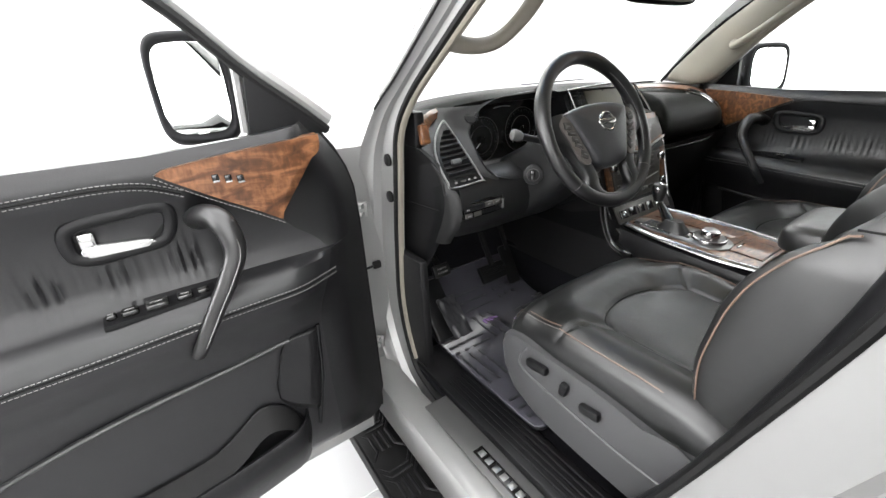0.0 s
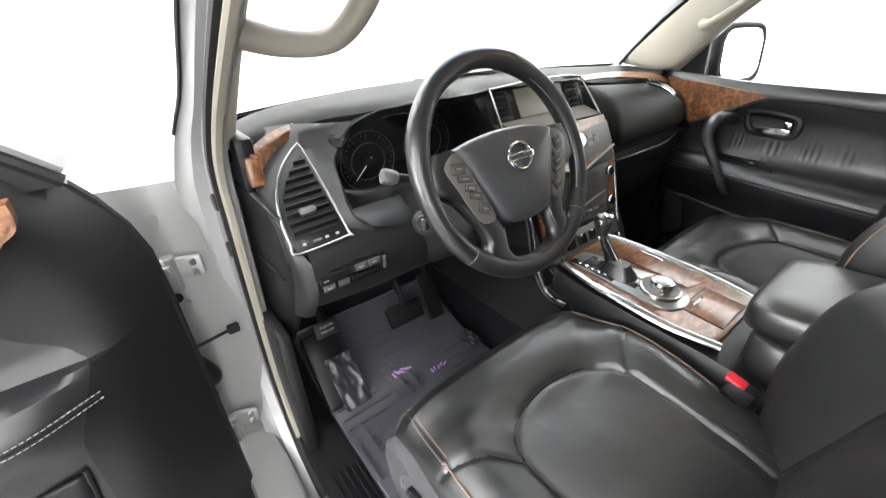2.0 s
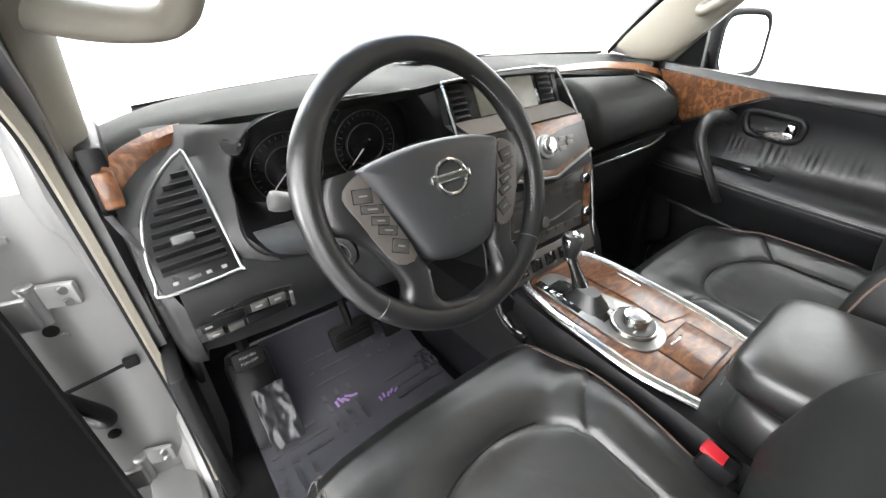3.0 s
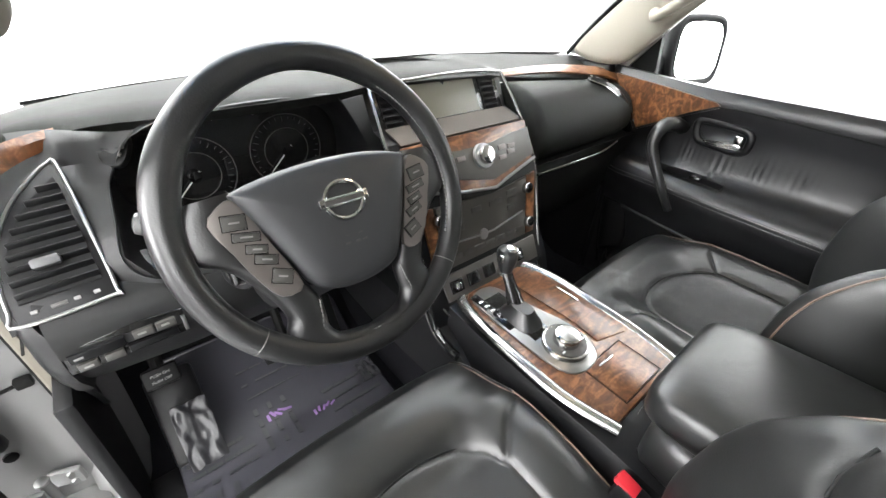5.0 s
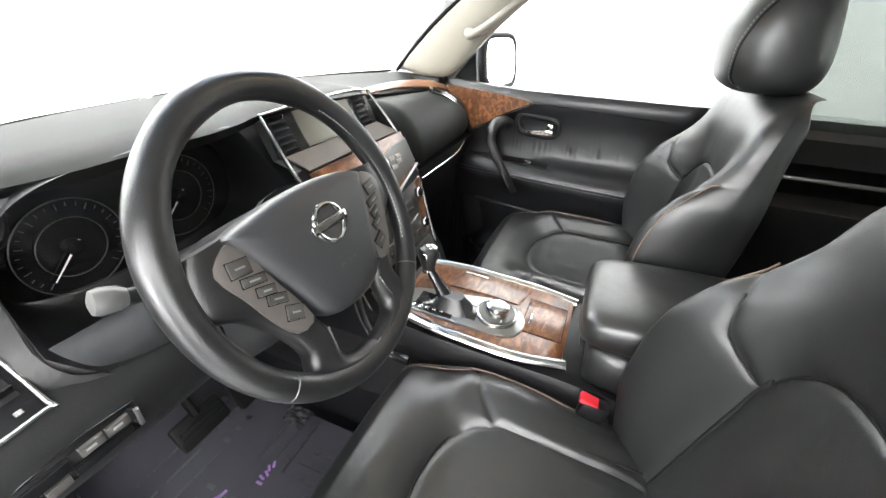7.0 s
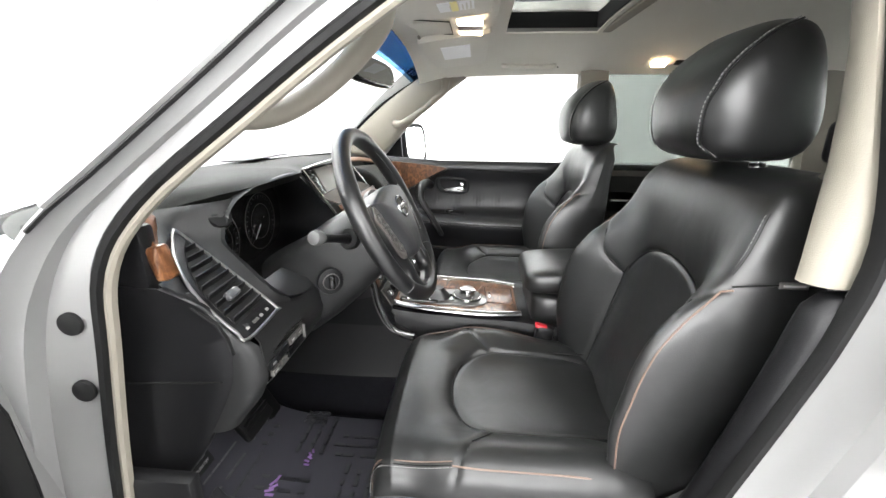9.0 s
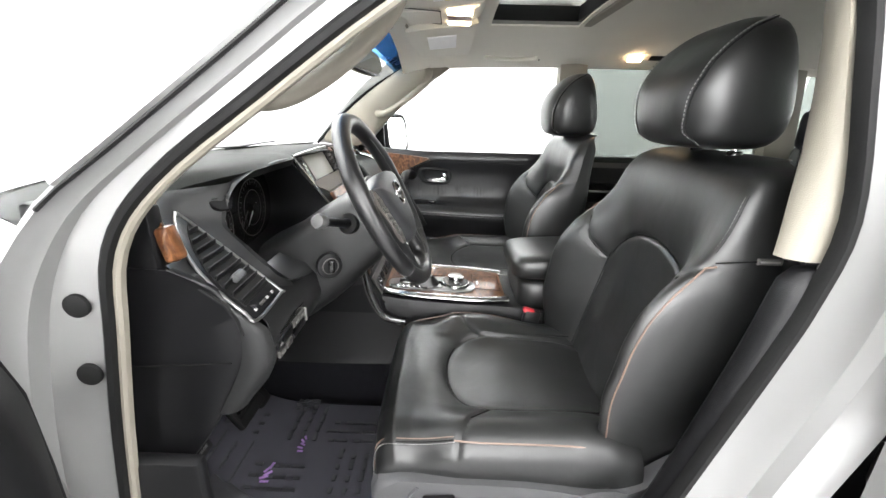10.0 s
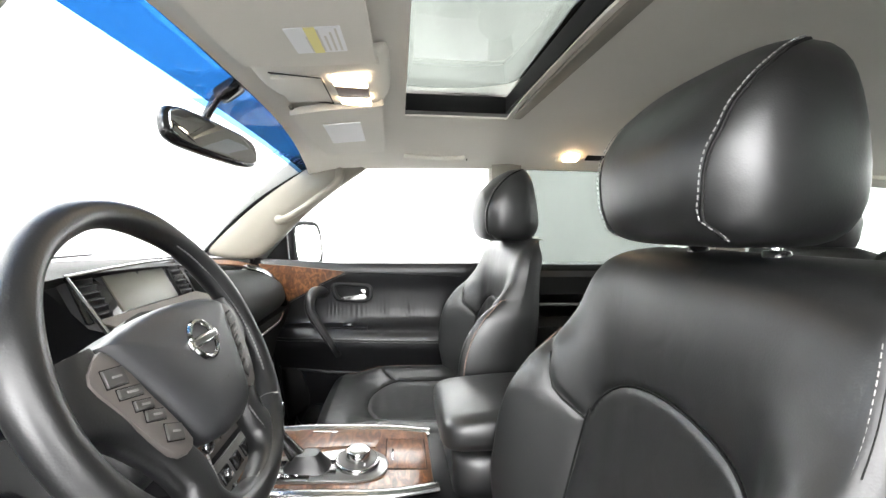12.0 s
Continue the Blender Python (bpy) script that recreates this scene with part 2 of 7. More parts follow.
def add_slab(bm, outline, depth, m, bevel=0.0, seg=2):
    """Extrudes a 2D outline (x, y) by depth along z and places it with matrix m."""
    t = bmesh.new()
    a = [t.verts.new((x, y, 0)) for x, y in outline]
    b = [t.verts.new((x, y, depth)) for x, y in outline]
    k = len(a)
    t.faces.new(list(reversed(a)))
    top = t.faces.new(b)
    for i in range(k):
        t.faces.new((a[i], a[(i + 1) % k], b[(i + 1) % k], b[i]))
    if bevel:
        bmesh.ops.bevel(t, geom=list(top.edges), offset=bevel, segments=seg, affect="EDGES", profile=0.5)
    t.transform(m)
    return merge(bm, t)


def slab(outline, depth, m, bevel=0.0, seg=2):
    return add_slab(bmesh.new(), outline, depth, m, bevel, seg)


def add_disc(bm, c, axis, r, h, n=24, bevel=0.0, r2=None):
    """A short cylinder standing on c along axis."""
    t = bmesh.new()
    bmesh.ops.create_cone(t, cap_ends=True, segments=n, radius1=r, radius2=r if r2 is None else r2, depth=h)
    bmesh.ops.translate(t, verts=t.verts[:], vec=(0, 0, h / 2))
    if bevel:
        es = [e for e in t.edges if abs(e.verts[0].co.z - h) < 1e-6 and abs(e.verts[1].co.z - h) < 1e-6]
        bmesh.ops.bevel(t, geom=es, offset=bevel, segments=2, affect="EDGES", profile=0.5)
    q = V(axis).to_track_quat("Z", "Y").to_matrix().to_4x4()
    t.transform(Matrix.Translation(c) @ q)
    return merge(bm, t)


def disc(c, axis, r, h, n=24, bevel=0.0, r2=None):
    return add_disc(bmesh.new(), c, axis, r, h, n, bevel, r2)


def basis(o, x, y):
    """A placing matrix with origin o, first axis along x and second nearly along y."""
    x = V(x).normalized()
    z = x.cross(V(y)).normalized()
    y = z.cross(x)
    m = Matrix((x, y, z)).transposed().to_4x4()
    m.translation = V(o)
    return m


def mirrored(bm):
    """The bmesh mirrored to the other side of the car."""
    for v in bm.verts:
        v.co.x = -v.co.x
    bmesh.ops.reverse_faces(bm, faces=bm.faces[:])
    return bm


def lerp(a, b, t):
    return a + (b - a) * t


def curve_at(knots, t):
    """Smooth value through (t, value) knots, without overshoot."""
    n = len(knots)
    if t <= knots[0][0]:
        return knots[0][1]
    if t >= knots[-1][0]:
        return knots[-1][1]
    sl = [(knots[i + 1][1] - knots[i][1]) / (knots[i + 1][0] - knots[i][0]) for i in range(n - 1)]
    tg = [sl[0]] + [2 * a * b / (a + b) if a * b > 0 else 0.0 for a, b in zip(sl, sl[1:])] + [sl[-1]]
    for i in range(n - 1):
        t0, v0 = knots[i]
        t1, v1 = knots[i + 1]
        if t <= t1:
            h = t1 - t0
            f = (t - t0) / h
            return v0 * (1 + 2 * f) * (1 - f) ** 2 + tg[i] * h * f * (1 - f) ** 2 + v1 * f * f * (3 - 2 * f) + tg[i + 1] * h * f * f * (f - 1)
    return knots[-1][1]
# ---- booth ----
def build_booth():
    solo("floor", box((0, 0.5, -0.05), (14, 14, 0.1)), FLOORWHITE, "smooth white painted booth floor with fine joints", "floor", kind="structure")
    joints = bmesh.new()
    for k in range(-4, 5):
        add_box(joints, (k * 1.2 - 0.35, 0.5, 0.001), (0.004, 13.8, 0.003))
        add_box(joints, (0, k * 1.2 + 1.05, 0.001), (13.8, 0.004, 0.003))
    solo("trim_floor_joint", joints, mat("joint_grey", (0.42, 0.42, 0.42), 0.8), "thin grey joints in the booth floor", "floor", kind="structure")
    for nm, c, s in (("wall_north", (0, 7.55, 1.9), (14, 0.1, 3.8)), ("wall_south", (0, -6.55, 1.9), (14, 0.1, 3.8)),
                     ("wall_east", (7.05, 0.5, 1.9), (0.1, 14.2, 3.8)), ("wall_west", (-7.05, 0.5, 1.9), (0.1, 14.2, 3.8))):
        # unseen west side, added in grey so black parts reflect less white
        if nm == "wall_west":
            solo(nm, box(c, s), mat("grey_side_wall", (0.28, 0.28, 0.285), 0.9, vary=0.1, vscale=3), "plain grey unseen wall, added to deepen the cabin's blacks", "wall", kind="structure")
        else:
            solo(nm, box(c, s), WALLWHITE, "plain white photo booth wall", "wall", kind="structure")
    solo("ceiling", box((0, 0.5, 3.85), (14.2, 14.2, 0.1)), ROOFGLOW, "luminous white booth ceiling", "ceiling", kind="structure")
    for k, y in enumerate((0.65, -2.6, 4.0)):
        solo("ceiling_light", box((0.1, y, 3.77), (10.8, 2.0, 0.06), 0.01), PANELGLOW, "long white light panel on the booth ceiling", "light panel", "booth light panels")

    solo("wall_light", box((-6.96, 2.9, 2.1), (0.06, 7.4, 2.2), 0.02), SIDEGLOW, "long white light panel standing along the booth side", "light panel", "booth light panels")
    # added south fill panel, out of view: brightens post trim, dash and wheel
    solo("wall_light", box((-0.4, -6.46, 2.1), (11.0, 0.06, 2.0), 0.02), ENDFILL, "unseen white fill panel added along the booth end", "light panel", "booth light panels")


build_booth()

# ---- car body ----
# the driver's door opening: y, z, x of the weather strip and width of the painted frame round it
OPENING = [(0.95, 0.62, -0.80, 0.10), (1.0, 0.80, -0.80, 0.12), (0.985, 1.00, -0.80, 0.13), (0.950, 1.22, -0.80, 0.118), (0.925, 1.34, -0.80, 0.074),
           (0.86, 1.425, -0.795, 0.046), (0.73, 1.522, -0.79, 0.043), (0.59, 1.622, -0.78, 0.045), (0.46, 1.70, -0.765, 0.045), (0.30, 1.735, -0.755, 0.05),
           (0.13, 1.73, -0.755, 0.06), (0.066, 1.67, -0.748, 0.10), (0.044, 1.55, -0.764, 0.12), (0.020, 1.40, -0.774, 0.13), (0.036, 1.29, -0.775, 0.135), (0.062, 1.20, -0.775, 0.14),
           (0.112, 1.05, -0.775, 0.14), (0.163, 0.90, -0.775, 0.14), (0.235, 0.72, -0.780, 0.12), (0.33, 0.59, -0.790, 0.11), (0.45, 0.555, -0.80, 0.11), (0.75, 0.555, -0.80, 0.11), (0.87, 0.57, -0.80, 0.10)]


def opening_path(n=4):
    """Smooth closed path round the opening with outward normals."""
    pts = [V((y, z, x)) for y, z, x, w in OPENING]
    sm = smooth_path(pts, n, True)
    ws = smooth_path([V((w, 0, 0)) for *_, w in OPENING], n, True)
    out = []
    m = len(sm)
    for i in range(m):
        t = sm[(i + 1) % m] - sm[i - 1]
        nrm = V((-t.y, t.x))
        nrm.normalize()
        c = V((0.5, 1.1))
        if (V((sm[i].x, sm[i].y)) - c).dot(nrm) < 0:
            nrm = -nrm
        out.append((sm[i].x, sm[i].y, sm[i].z, nrm, ws[i].x))
    return out


def frame_band(profile, span=None):
    """Sweeps (share of width, metres out, shift in x) round the opening."""
    rings = []
    for y, z, x, nrm, w in opening_path():
        rings.append([(x + dx * (1 if f < 0.5 else min(1.0, w / 0.1)), y + nrm.x * (f * w + o), z + nrm.y * (f * w + o)) for f, o, dx in profile])
    if span:
        return loft(rings[span[0]:span[1]])
    return loft(rings, loop=True)


def build_body():
    car = thing("car_body", "silver metallic large car body with open driver door opening", "car", (0, 0.5, 0.5))
    part("door_frame", frame_band([(0, 0.016, 0.024), (0, 0.016, -0.004), (0.70, 0.006, -0.008), (0.76, 0.006, -0.030), (0.95, 0.008, -0.042), (1.0, 0.010, -0.058), (1.0, 0.020, -0.05), (1.0, 0.020, 0.06)]), PAINT, car, "silver painted door frame")
    part("weather_strip", frame_band([(0, 0.004, 0.010), (0, 0.004, -0.004), (0, 0.007, -0.010), (0, 0.014, -0.0115), (0, 0.019, -0.007), (0, 0.019, 0.004)]), RUBBER, car, "black rubber weather strip")
    part("strip_lip", frame_band([(0, -0.004, 0.010), (0, -0.0045, 0.0), (0, -0.001, -0.004), (0, 0.0038, -0.003), (0, 0.0045, 0.010)], (0, 43)), CREAM, car, "cream cloth lip")
    for y, z in ((0.991, 1.268), (0.999, 1.164)):
        part("plug", disc((-0.8065, y, z), (-1, -0.05, 0), 0.0165, 0.006, 20, 0.002), RUBBER, car)
    line = [(x - 0.060 * min(1.0, w / 0.1), y + nrm.x * (w + 0.010), z + nrm.y * (w + 0.010)) for y, z, x, nrm, w in opening_path()[17:44]]
    part("drip_line", tube(line, 0.0030, 6), RUBBER, car, "black drip line along the post")
    band = []
    for y, z, x, nrm, w in opening_path()[18:42]:
        xb = x - 0.056 * min(1.0, w / 0.1)
        band.append([(xb + dx, y + nrm.x * (w + o), z + nrm.y * (w + o)) for o, dx in ((0.012, 0.0), (0.018, -0.003), (0.026, 0.0), (0.033, 0.010), (0.033, 0.026), (0.012, 0.026))])
    part("post_moulding", loft(band), SATIN, car, "grey moulding along the windscreen post")
    # roof with the sunroof cut out of it
    xs = [-0.735, -0.70, -0.65, -0.58, -0.5, -0.37, -0.25, -0.12, 0, 0.12, 0.25, 0.37, 0.5, 0.58, 0.65, 0.70, 0.735]
    ys = [0.74, 0.66, 0.55, 0.46, 0.38, 0.25, 0.12, SUN_REAR, -0.25, -0.6, -1.0, -1.5, -2.0, -2.4]
    for nm, top, m, lab in (("headliner", 1.845, LINER, "light grey cloth headliner"), ("roof_skin", 1.925, PAINT, "silver roof skin")):
        bm = bmesh.new()
        g = [[bm.verts.new((x, y, roof_z(x, y, top))) for x in xs] for y in ys]
        for j in range(len(ys) - 1):
            for i in range(len(xs) - 1):
                if ys[j] <= 0.381 and ys[j + 1] >= SUN_REAR - 0.001 and -0.41 < xs[i] and xs[i + 1] < 0.41:
                    continue
                bm.faces.new((g[j][i], g[j][i + 1], g[j + 1][i + 1], g[j + 1][i]))
        bmesh.ops.recalc_face_normals(bm, faces=bm.faces)
        bmesh.ops.solidify(bm, geom=bm.faces[:], thickness=0.006)
        part(nm, bm, m, car, lab)
    # sill: painted step, bright plate, black ribbed tread, step board
    part("rocker", box((-0.885, 0.45, 0.505), (0.10, 1.5, 0.15), 0.02), PAINT, car)
    part("underbody", box((0, -0.3, 0.30), (1.66, 4.2, 0.36), 0.05), DARK, car)
    part("scuff_plate", box((-0.838, 0.38, 0.592), (0.075, 0.80, 0.006), 0.002), SCUFF, car, "brushed grey scuff plate")
    part("badge", box((-0.844, 0.49, 0.597), (0.030, 0.175, 0.003), 0.001), GLOSS, car, "black name plate with bright bars")
    for k in range(6):
        part("badge_bar", box((-0.844, 0.558 - k * 0.027, 0.5990), (0.018, 0.017, 0.002), 0.0006), SATIN, car)
    part("tread", box((-0.745, 0.38, 0.60), (0.11, 1.2, 0.03), 0.008), PLASTIC, car, "black plastic sill tread")
    for k in range(5):
        part("tread_rib", box((-0.775 + k * 0.016, 0.40, 0.618), (0.007, 0.8, 0.005), 0.002), PLASTIC, car)
    # floor, toe board and centre tunnel
    bm = sheet([[(x, y, z) for x in (-0.80, -0.4, 0.0, 0.4, 0.80)] for y, z in ((1.42, 0.98), (1.30, 0.80), (1.16, 0.66), (1.02, 0.595), (0.3, 0.585), (-0.4, 0.585), (-1.4, 0.62), (-2.4, 0.8))], 0.02)
    part("carpet", bm, CARPET, car, "black floor carpet")
    part("firewall", box((0, 1.45, 1.00), (1.52, 0.03, 0.40)), DARK, car)
    part("kick_panel", box((-0.778, 1.07, 0.78), (0.03, 0.36, 0.42), 0.01), MATTEBLACK, car)
    part("kick_panel", box((0.785, 1.06, 0.78), (0.03, 0.34, 0.42), 0.01), PLASTIC, car)
    # bonnet and wing tops, low beyond the windscreen
    hood = [[(x, y, 1.13 - 0.10 * ((y - 1.42) / 1.0) ** 2 - 0.10 * (abs(x) / 0.9) ** 4) for x in (-0.93, -0.85, -0.6, -0.3, 0, 0.3, 0.6, 0.85, 0.93)] for y in (1.42, 1.7, 2.0, 2.3, 2.5)]
    part("bonnet", sheet(hood, 0.01), PAINT, car)
    for s in (-1, 1):
        wing = [[(s * (0.86 + dx), y, z) for y, z in ((1.10, 1.28 - dz), (1.2, 1.255 - dz), (1.45, 1.235 - dz), (1.9, 1.18 - dz), (2.4, 1.02 - dz))] for dx, dz in ((-0.15, 0.012), (-0.07, 0.004), (0, 0), (0.06, 0.01), (0.10, 0.06), (0.12, 0.2), (0.12, 0.6), (0.06, 0.9))]
        part("wing", sheet(wing, 0.008), PAINT, car)
    part("cowl", sheet([[(x, 1.43 - 0.22 * (x / 0.8) ** 2 + dy, 1.30 + dz) for x in (-0.68, -0.5, -0.3, 0, 0.3, 0.6, 0.8)] for dy, dz in ((-0.02, 0.072), (0.02, 0.062), (0.05, 0.02))], 0.006), RUBBER, car, "black cowl strip")
    # rear door outside, behind the driver's pillar
    rear = [[(-0.875 - b, y, z) for y in (-0.1, -0.6, -1.1)] for z, b in ((0.55, 0.03), (0.8, 0.07), (1.05, 0.085), (1.25, 0.06), (1.30, 0.03))]
    part("rear_door_skin", sheet(rear, 0.02), PAINT, car)
    part("pillar_skin", box((-0.90, -0.09, 1.0), (0.09, 0.12, 0.95), 0.025), PAINT, car)
    # pillar trim inside: windscreen posts, centre posts
    for s in (-1, 1):
        rings = []
        for k in range(9):
            f = k / 8
            bow = 0.03 * math.sin(math.pi * f)
            back = 0.0 if s < 0 else 0.035 * f
            trim = 0.15 * (1 - f) if s < 0 else 0.0
            ws = V((s * lerp(0.755 if s < 0 else 0.825, 0.70 if s < 0 else 0.73, f), lerp(1.19, 0.735, f) - back - trim, lerp(1.365, 1.775 if s < 0 else 1.742, f) + bow))
            dw = V((s * lerp(0.80, 0.735 if s < 0 else 0.75, f), lerp(0.945, 0.52, f) - back, lerp(1.345, 1.735, f) + bow))
            mid = (ws + dw) / 2 + V((-s * 0.022, -0.01, -0.012))
            rings.append([ws, ws + (mid - ws) * 0.5 + V((-s * 0.006, 0, 0)), mid, dw + (mid - dw) * 0.5 + V((-s * 0.006, 0, 0)), dw, dw + V((s * 0.03, 0.005, 0.005)), ws + V((s * 0.03, 0.0, 0.01))])
        if s < 0:
            rings = [[V((max(p.x, -0.786 + 0.05 * f8 / 8), p.y, p.z)) for p in r] for f8, r in enumerate(rings)]
        part("post_trim", loft(rings), CREAM, car, "cream windscreen post trim", sub=1)
        if s > 0:
            skin = []
            for k in range(9):
                f = k / 8
                bow = 0.03 * math.sin(math.pi * f)
                ws = V((lerp(0.86, 0.735, f), lerp(1.20, 0.745, f), lerp(1.37, 1.785, f) + bow))
                dw = V((lerp(0.84, 0.77, f), lerp(0.945, 0.52, f), lerp(1.345, 1.74, f) + bow))
                skin.append([ws, (ws + dw) / 2 + V((0.02, 0, 0)), dw, dw + V((-0.01, 0, 0)), ws + V((-0.01, 0, 0))])
            part("post_skin", loft(skin), PAINT, car)
        # grab handle on the post
        k = 0.0 if s < 0 else 0.06
        pts = [(-0.755, 0.815, 1.552), (-0.705, 0.800, 1.535), (-0.655, 0.785, 1.530), (-0.630, 0.752, 1.540), (-0.622, 0.700, 1.570), (-0.626, 0.645, 1.612), (-0.650, 0.60, 1.655), (-0.71, 0.58, 1.70)] if s < 0 else [(s * 0.765, 0.80 + k, 1.515), (s * 0.715, 0.775 + k, 1.513), (s * 0.678, 0.735 + k, 1.526), (s * 0.662, 0.67 + k, 1.566), (s * 0.660, 0.61 + k, 1.612), (s * 0.675, 0.565 + k, 1.655), (s * 0.72, 0.56 + k, 1.70)]
        path = smooth_path(pts, 6)
        n = len(path)
        part("grab_handle", tube(path, [(0.0165 if s < 0 else 0.0135) + 0.006 * abs(2 * i / (n - 1) - 1) ** 3 for i in range(n)], 12), CREAM, car, "cream moulded grab handle")
    # driver side centre post: cream upper, black lower
    bp = []
    for z, xi, yi in ((1.78, -0.600, -0.010), (1.70, -0.618, -0.004), (1.62, -0.645, 0.002), (1.55, -0.672, 0.016), (1.48, -0.688, 0.024), (1.42, -0.703, 0.036), (1.36, -0.718, 0.047), (1.338, -0.720, 0.049)):
        xo = curve_at([(1.33, -0.756), (1.55, -0.744), (1.78, -0.725)], z)
        w = xi - xo
        yo = max(yi - 0.024, curve_at([(1.34, 0.026), (1.40, 0.018), (1.55, 0.042), (1.67, 0.066), (1.78, 0.09)], z) - 0.004)
        bp.append([(xo + f * w, lerp(yo, yi, f) + 0.013 * math.sin(math.pi * f ** 0.8) ** 0.7, z) for f in (0.0, 0.1, 0.25, 0.45, 0.65, 0.82, 0.94)] + [(xi, yi - 0.006, z), (xi + 0.004, yi - 0.06, z), (xi - 0.02, yi - 0.12, z), (xo, yi - 0.11, z)])
    part("post_trim", loft(bp), CREAM, car, "cream centre post trim")
    lo = []
    for y, z in ((0.026, 1.337), (0.034, 1.28), (0.052, 1.20), (0.094, 1.05), (0.140, 0.90), (0.207, 0.72), (0.30, 0.60)):
        lo.append([(x, y + dy, z) for x, dy in ((-0.772, 0.0), (-0.758, 0.014), (-0.735, 0.020), (-0.720, 0.010), (-0.715, -0.06), (-0.74, -0.14), (-0.772, -0.12))])
    part("post_trim", loft(lo), PLASTIC, car, "black lower centre post trim", sub=1)
    # passenger side: rails and posts round the windows
    part("roof_rail_trim", loft([[(0.735 - 0.012, y, z + 0.012), (0.705, y, z + 0.02), (0.735, y, z + 0.06), (0.80, y, z + 0.05), (0.80, y, z), (0.75, y, z - 0.004)] for y, z in ((0.56, 1.722), (0.4, 1.728), (0.1, 1.735), (-0.5, 1.735), (-1.2, 1.72), (-2.2, 1.68))]), LINER, car)
    part("roof_rail_trim", loft([[(-0.735 + 0.012, y, z + 0.012), (-0.705, y, z + 0.02), (-0.735, y, z + 0.06), (-0.77, y, z + 0.05), (-0.77, y, z), (-0.75, y, z - 0.004)] for y, z in ((0.56, 1.722), (0.4, 1.728), (0.1, 1.735), (-0.5, 1.735), (-1.2, 1.72), (-2.2, 1.68))]), LINER, car)
    for nm, y0, y1, w in (("centre_post", 0.0, 0.03, 0.12), ("rear_post", -1.02, -0.92, 0.14), ("tail_post", -2.0, -1.85, 0.3)):
        r = [[(lerp(0.80, 0.735, f) - 0.02, lerp(y0, y1, f), lerp(1.28, 1.75, f)), (lerp(0.80, 0.735, f) - 0.03, lerp(y0, y1, f) - w / 2, lerp(1.28, 1.75, f)), (lerp(0.80, 0.735, f) - 0.02, lerp(y0, y1, f) - w, lerp(1.28, 1.75, f)),
              (lerp(0.86, 0.78, f), lerp(y0, y1, f) - w, lerp(1.28, 1.75, f)), (lerp(0.86, 0.78, f), lerp(y0, y1, f), lerp(1.28, 1.75, f))] for f in (0, 0.5, 1)]
        part(nm, loft(r), CREAM, car)
        r2 = [[(-p[0], p[1], p[2]) for p in reversed(q)] for q in r]
        if nm != "centre_post":
            part(nm, loft(r2), CREAM, car)
    part("side_skin", box((0.88, -1.2, 0.95), (0.08, 2.2, 0.78), 0.03), PAINT, car)
    part("side_skin", box((-0.86, -1.65, 0.95), (0.06, 1.3, 0.78), 0.03), PAINT, car)
    part("tail_wall", box((0, -2.5, 1.0), (1.6, 0.06, 0.75), 0.02), PLASTIC, car)
    return car


SUN_REAR = 0.065


def roof_z(x, y, top):
    return top - 0.105 * abs(x / 0.735) ** 3 - 0.045 * max(0.0, (y - 0.3) / 0.44) ** 2


CAR = build_body()


# ---- panes ----
def ws_point(u, v):
    """Windscreen point: u from -1 to 1 across, v from 0 at the foot to 1 at the header."""
    lo = V((0.84 * u, 1.40 - 0.21 * abs(u) ** 2.2, 1.385 - 0.015 * u * u))
    hi = V(((0.715 if u < 0 else 0.75) * u, 0.735 + 0.012 * (1 - u * u) - 0.025 * max(0.0, u) ** 4, 1.808 - 0.03 * u * u - 0.040 * max(0.0, u) ** 4))
    p = lo.lerp(hi, v) + V((0, 0.02, 0.025)) * math.sin(math.pi * v)
    # the driver's side ends inside the windscreen post trim
    k = max(0.0, (-u - 0.80) / 0.20)
    rim = V((lerp(-0.767, -0.712, v), lerp(1.042, 0.737, v), lerp(1.369, 1.780, v) + 0.03 * math.sin(math.pi * v)))
    return p.lerp(rim, k * k * (3 - 2 * k))


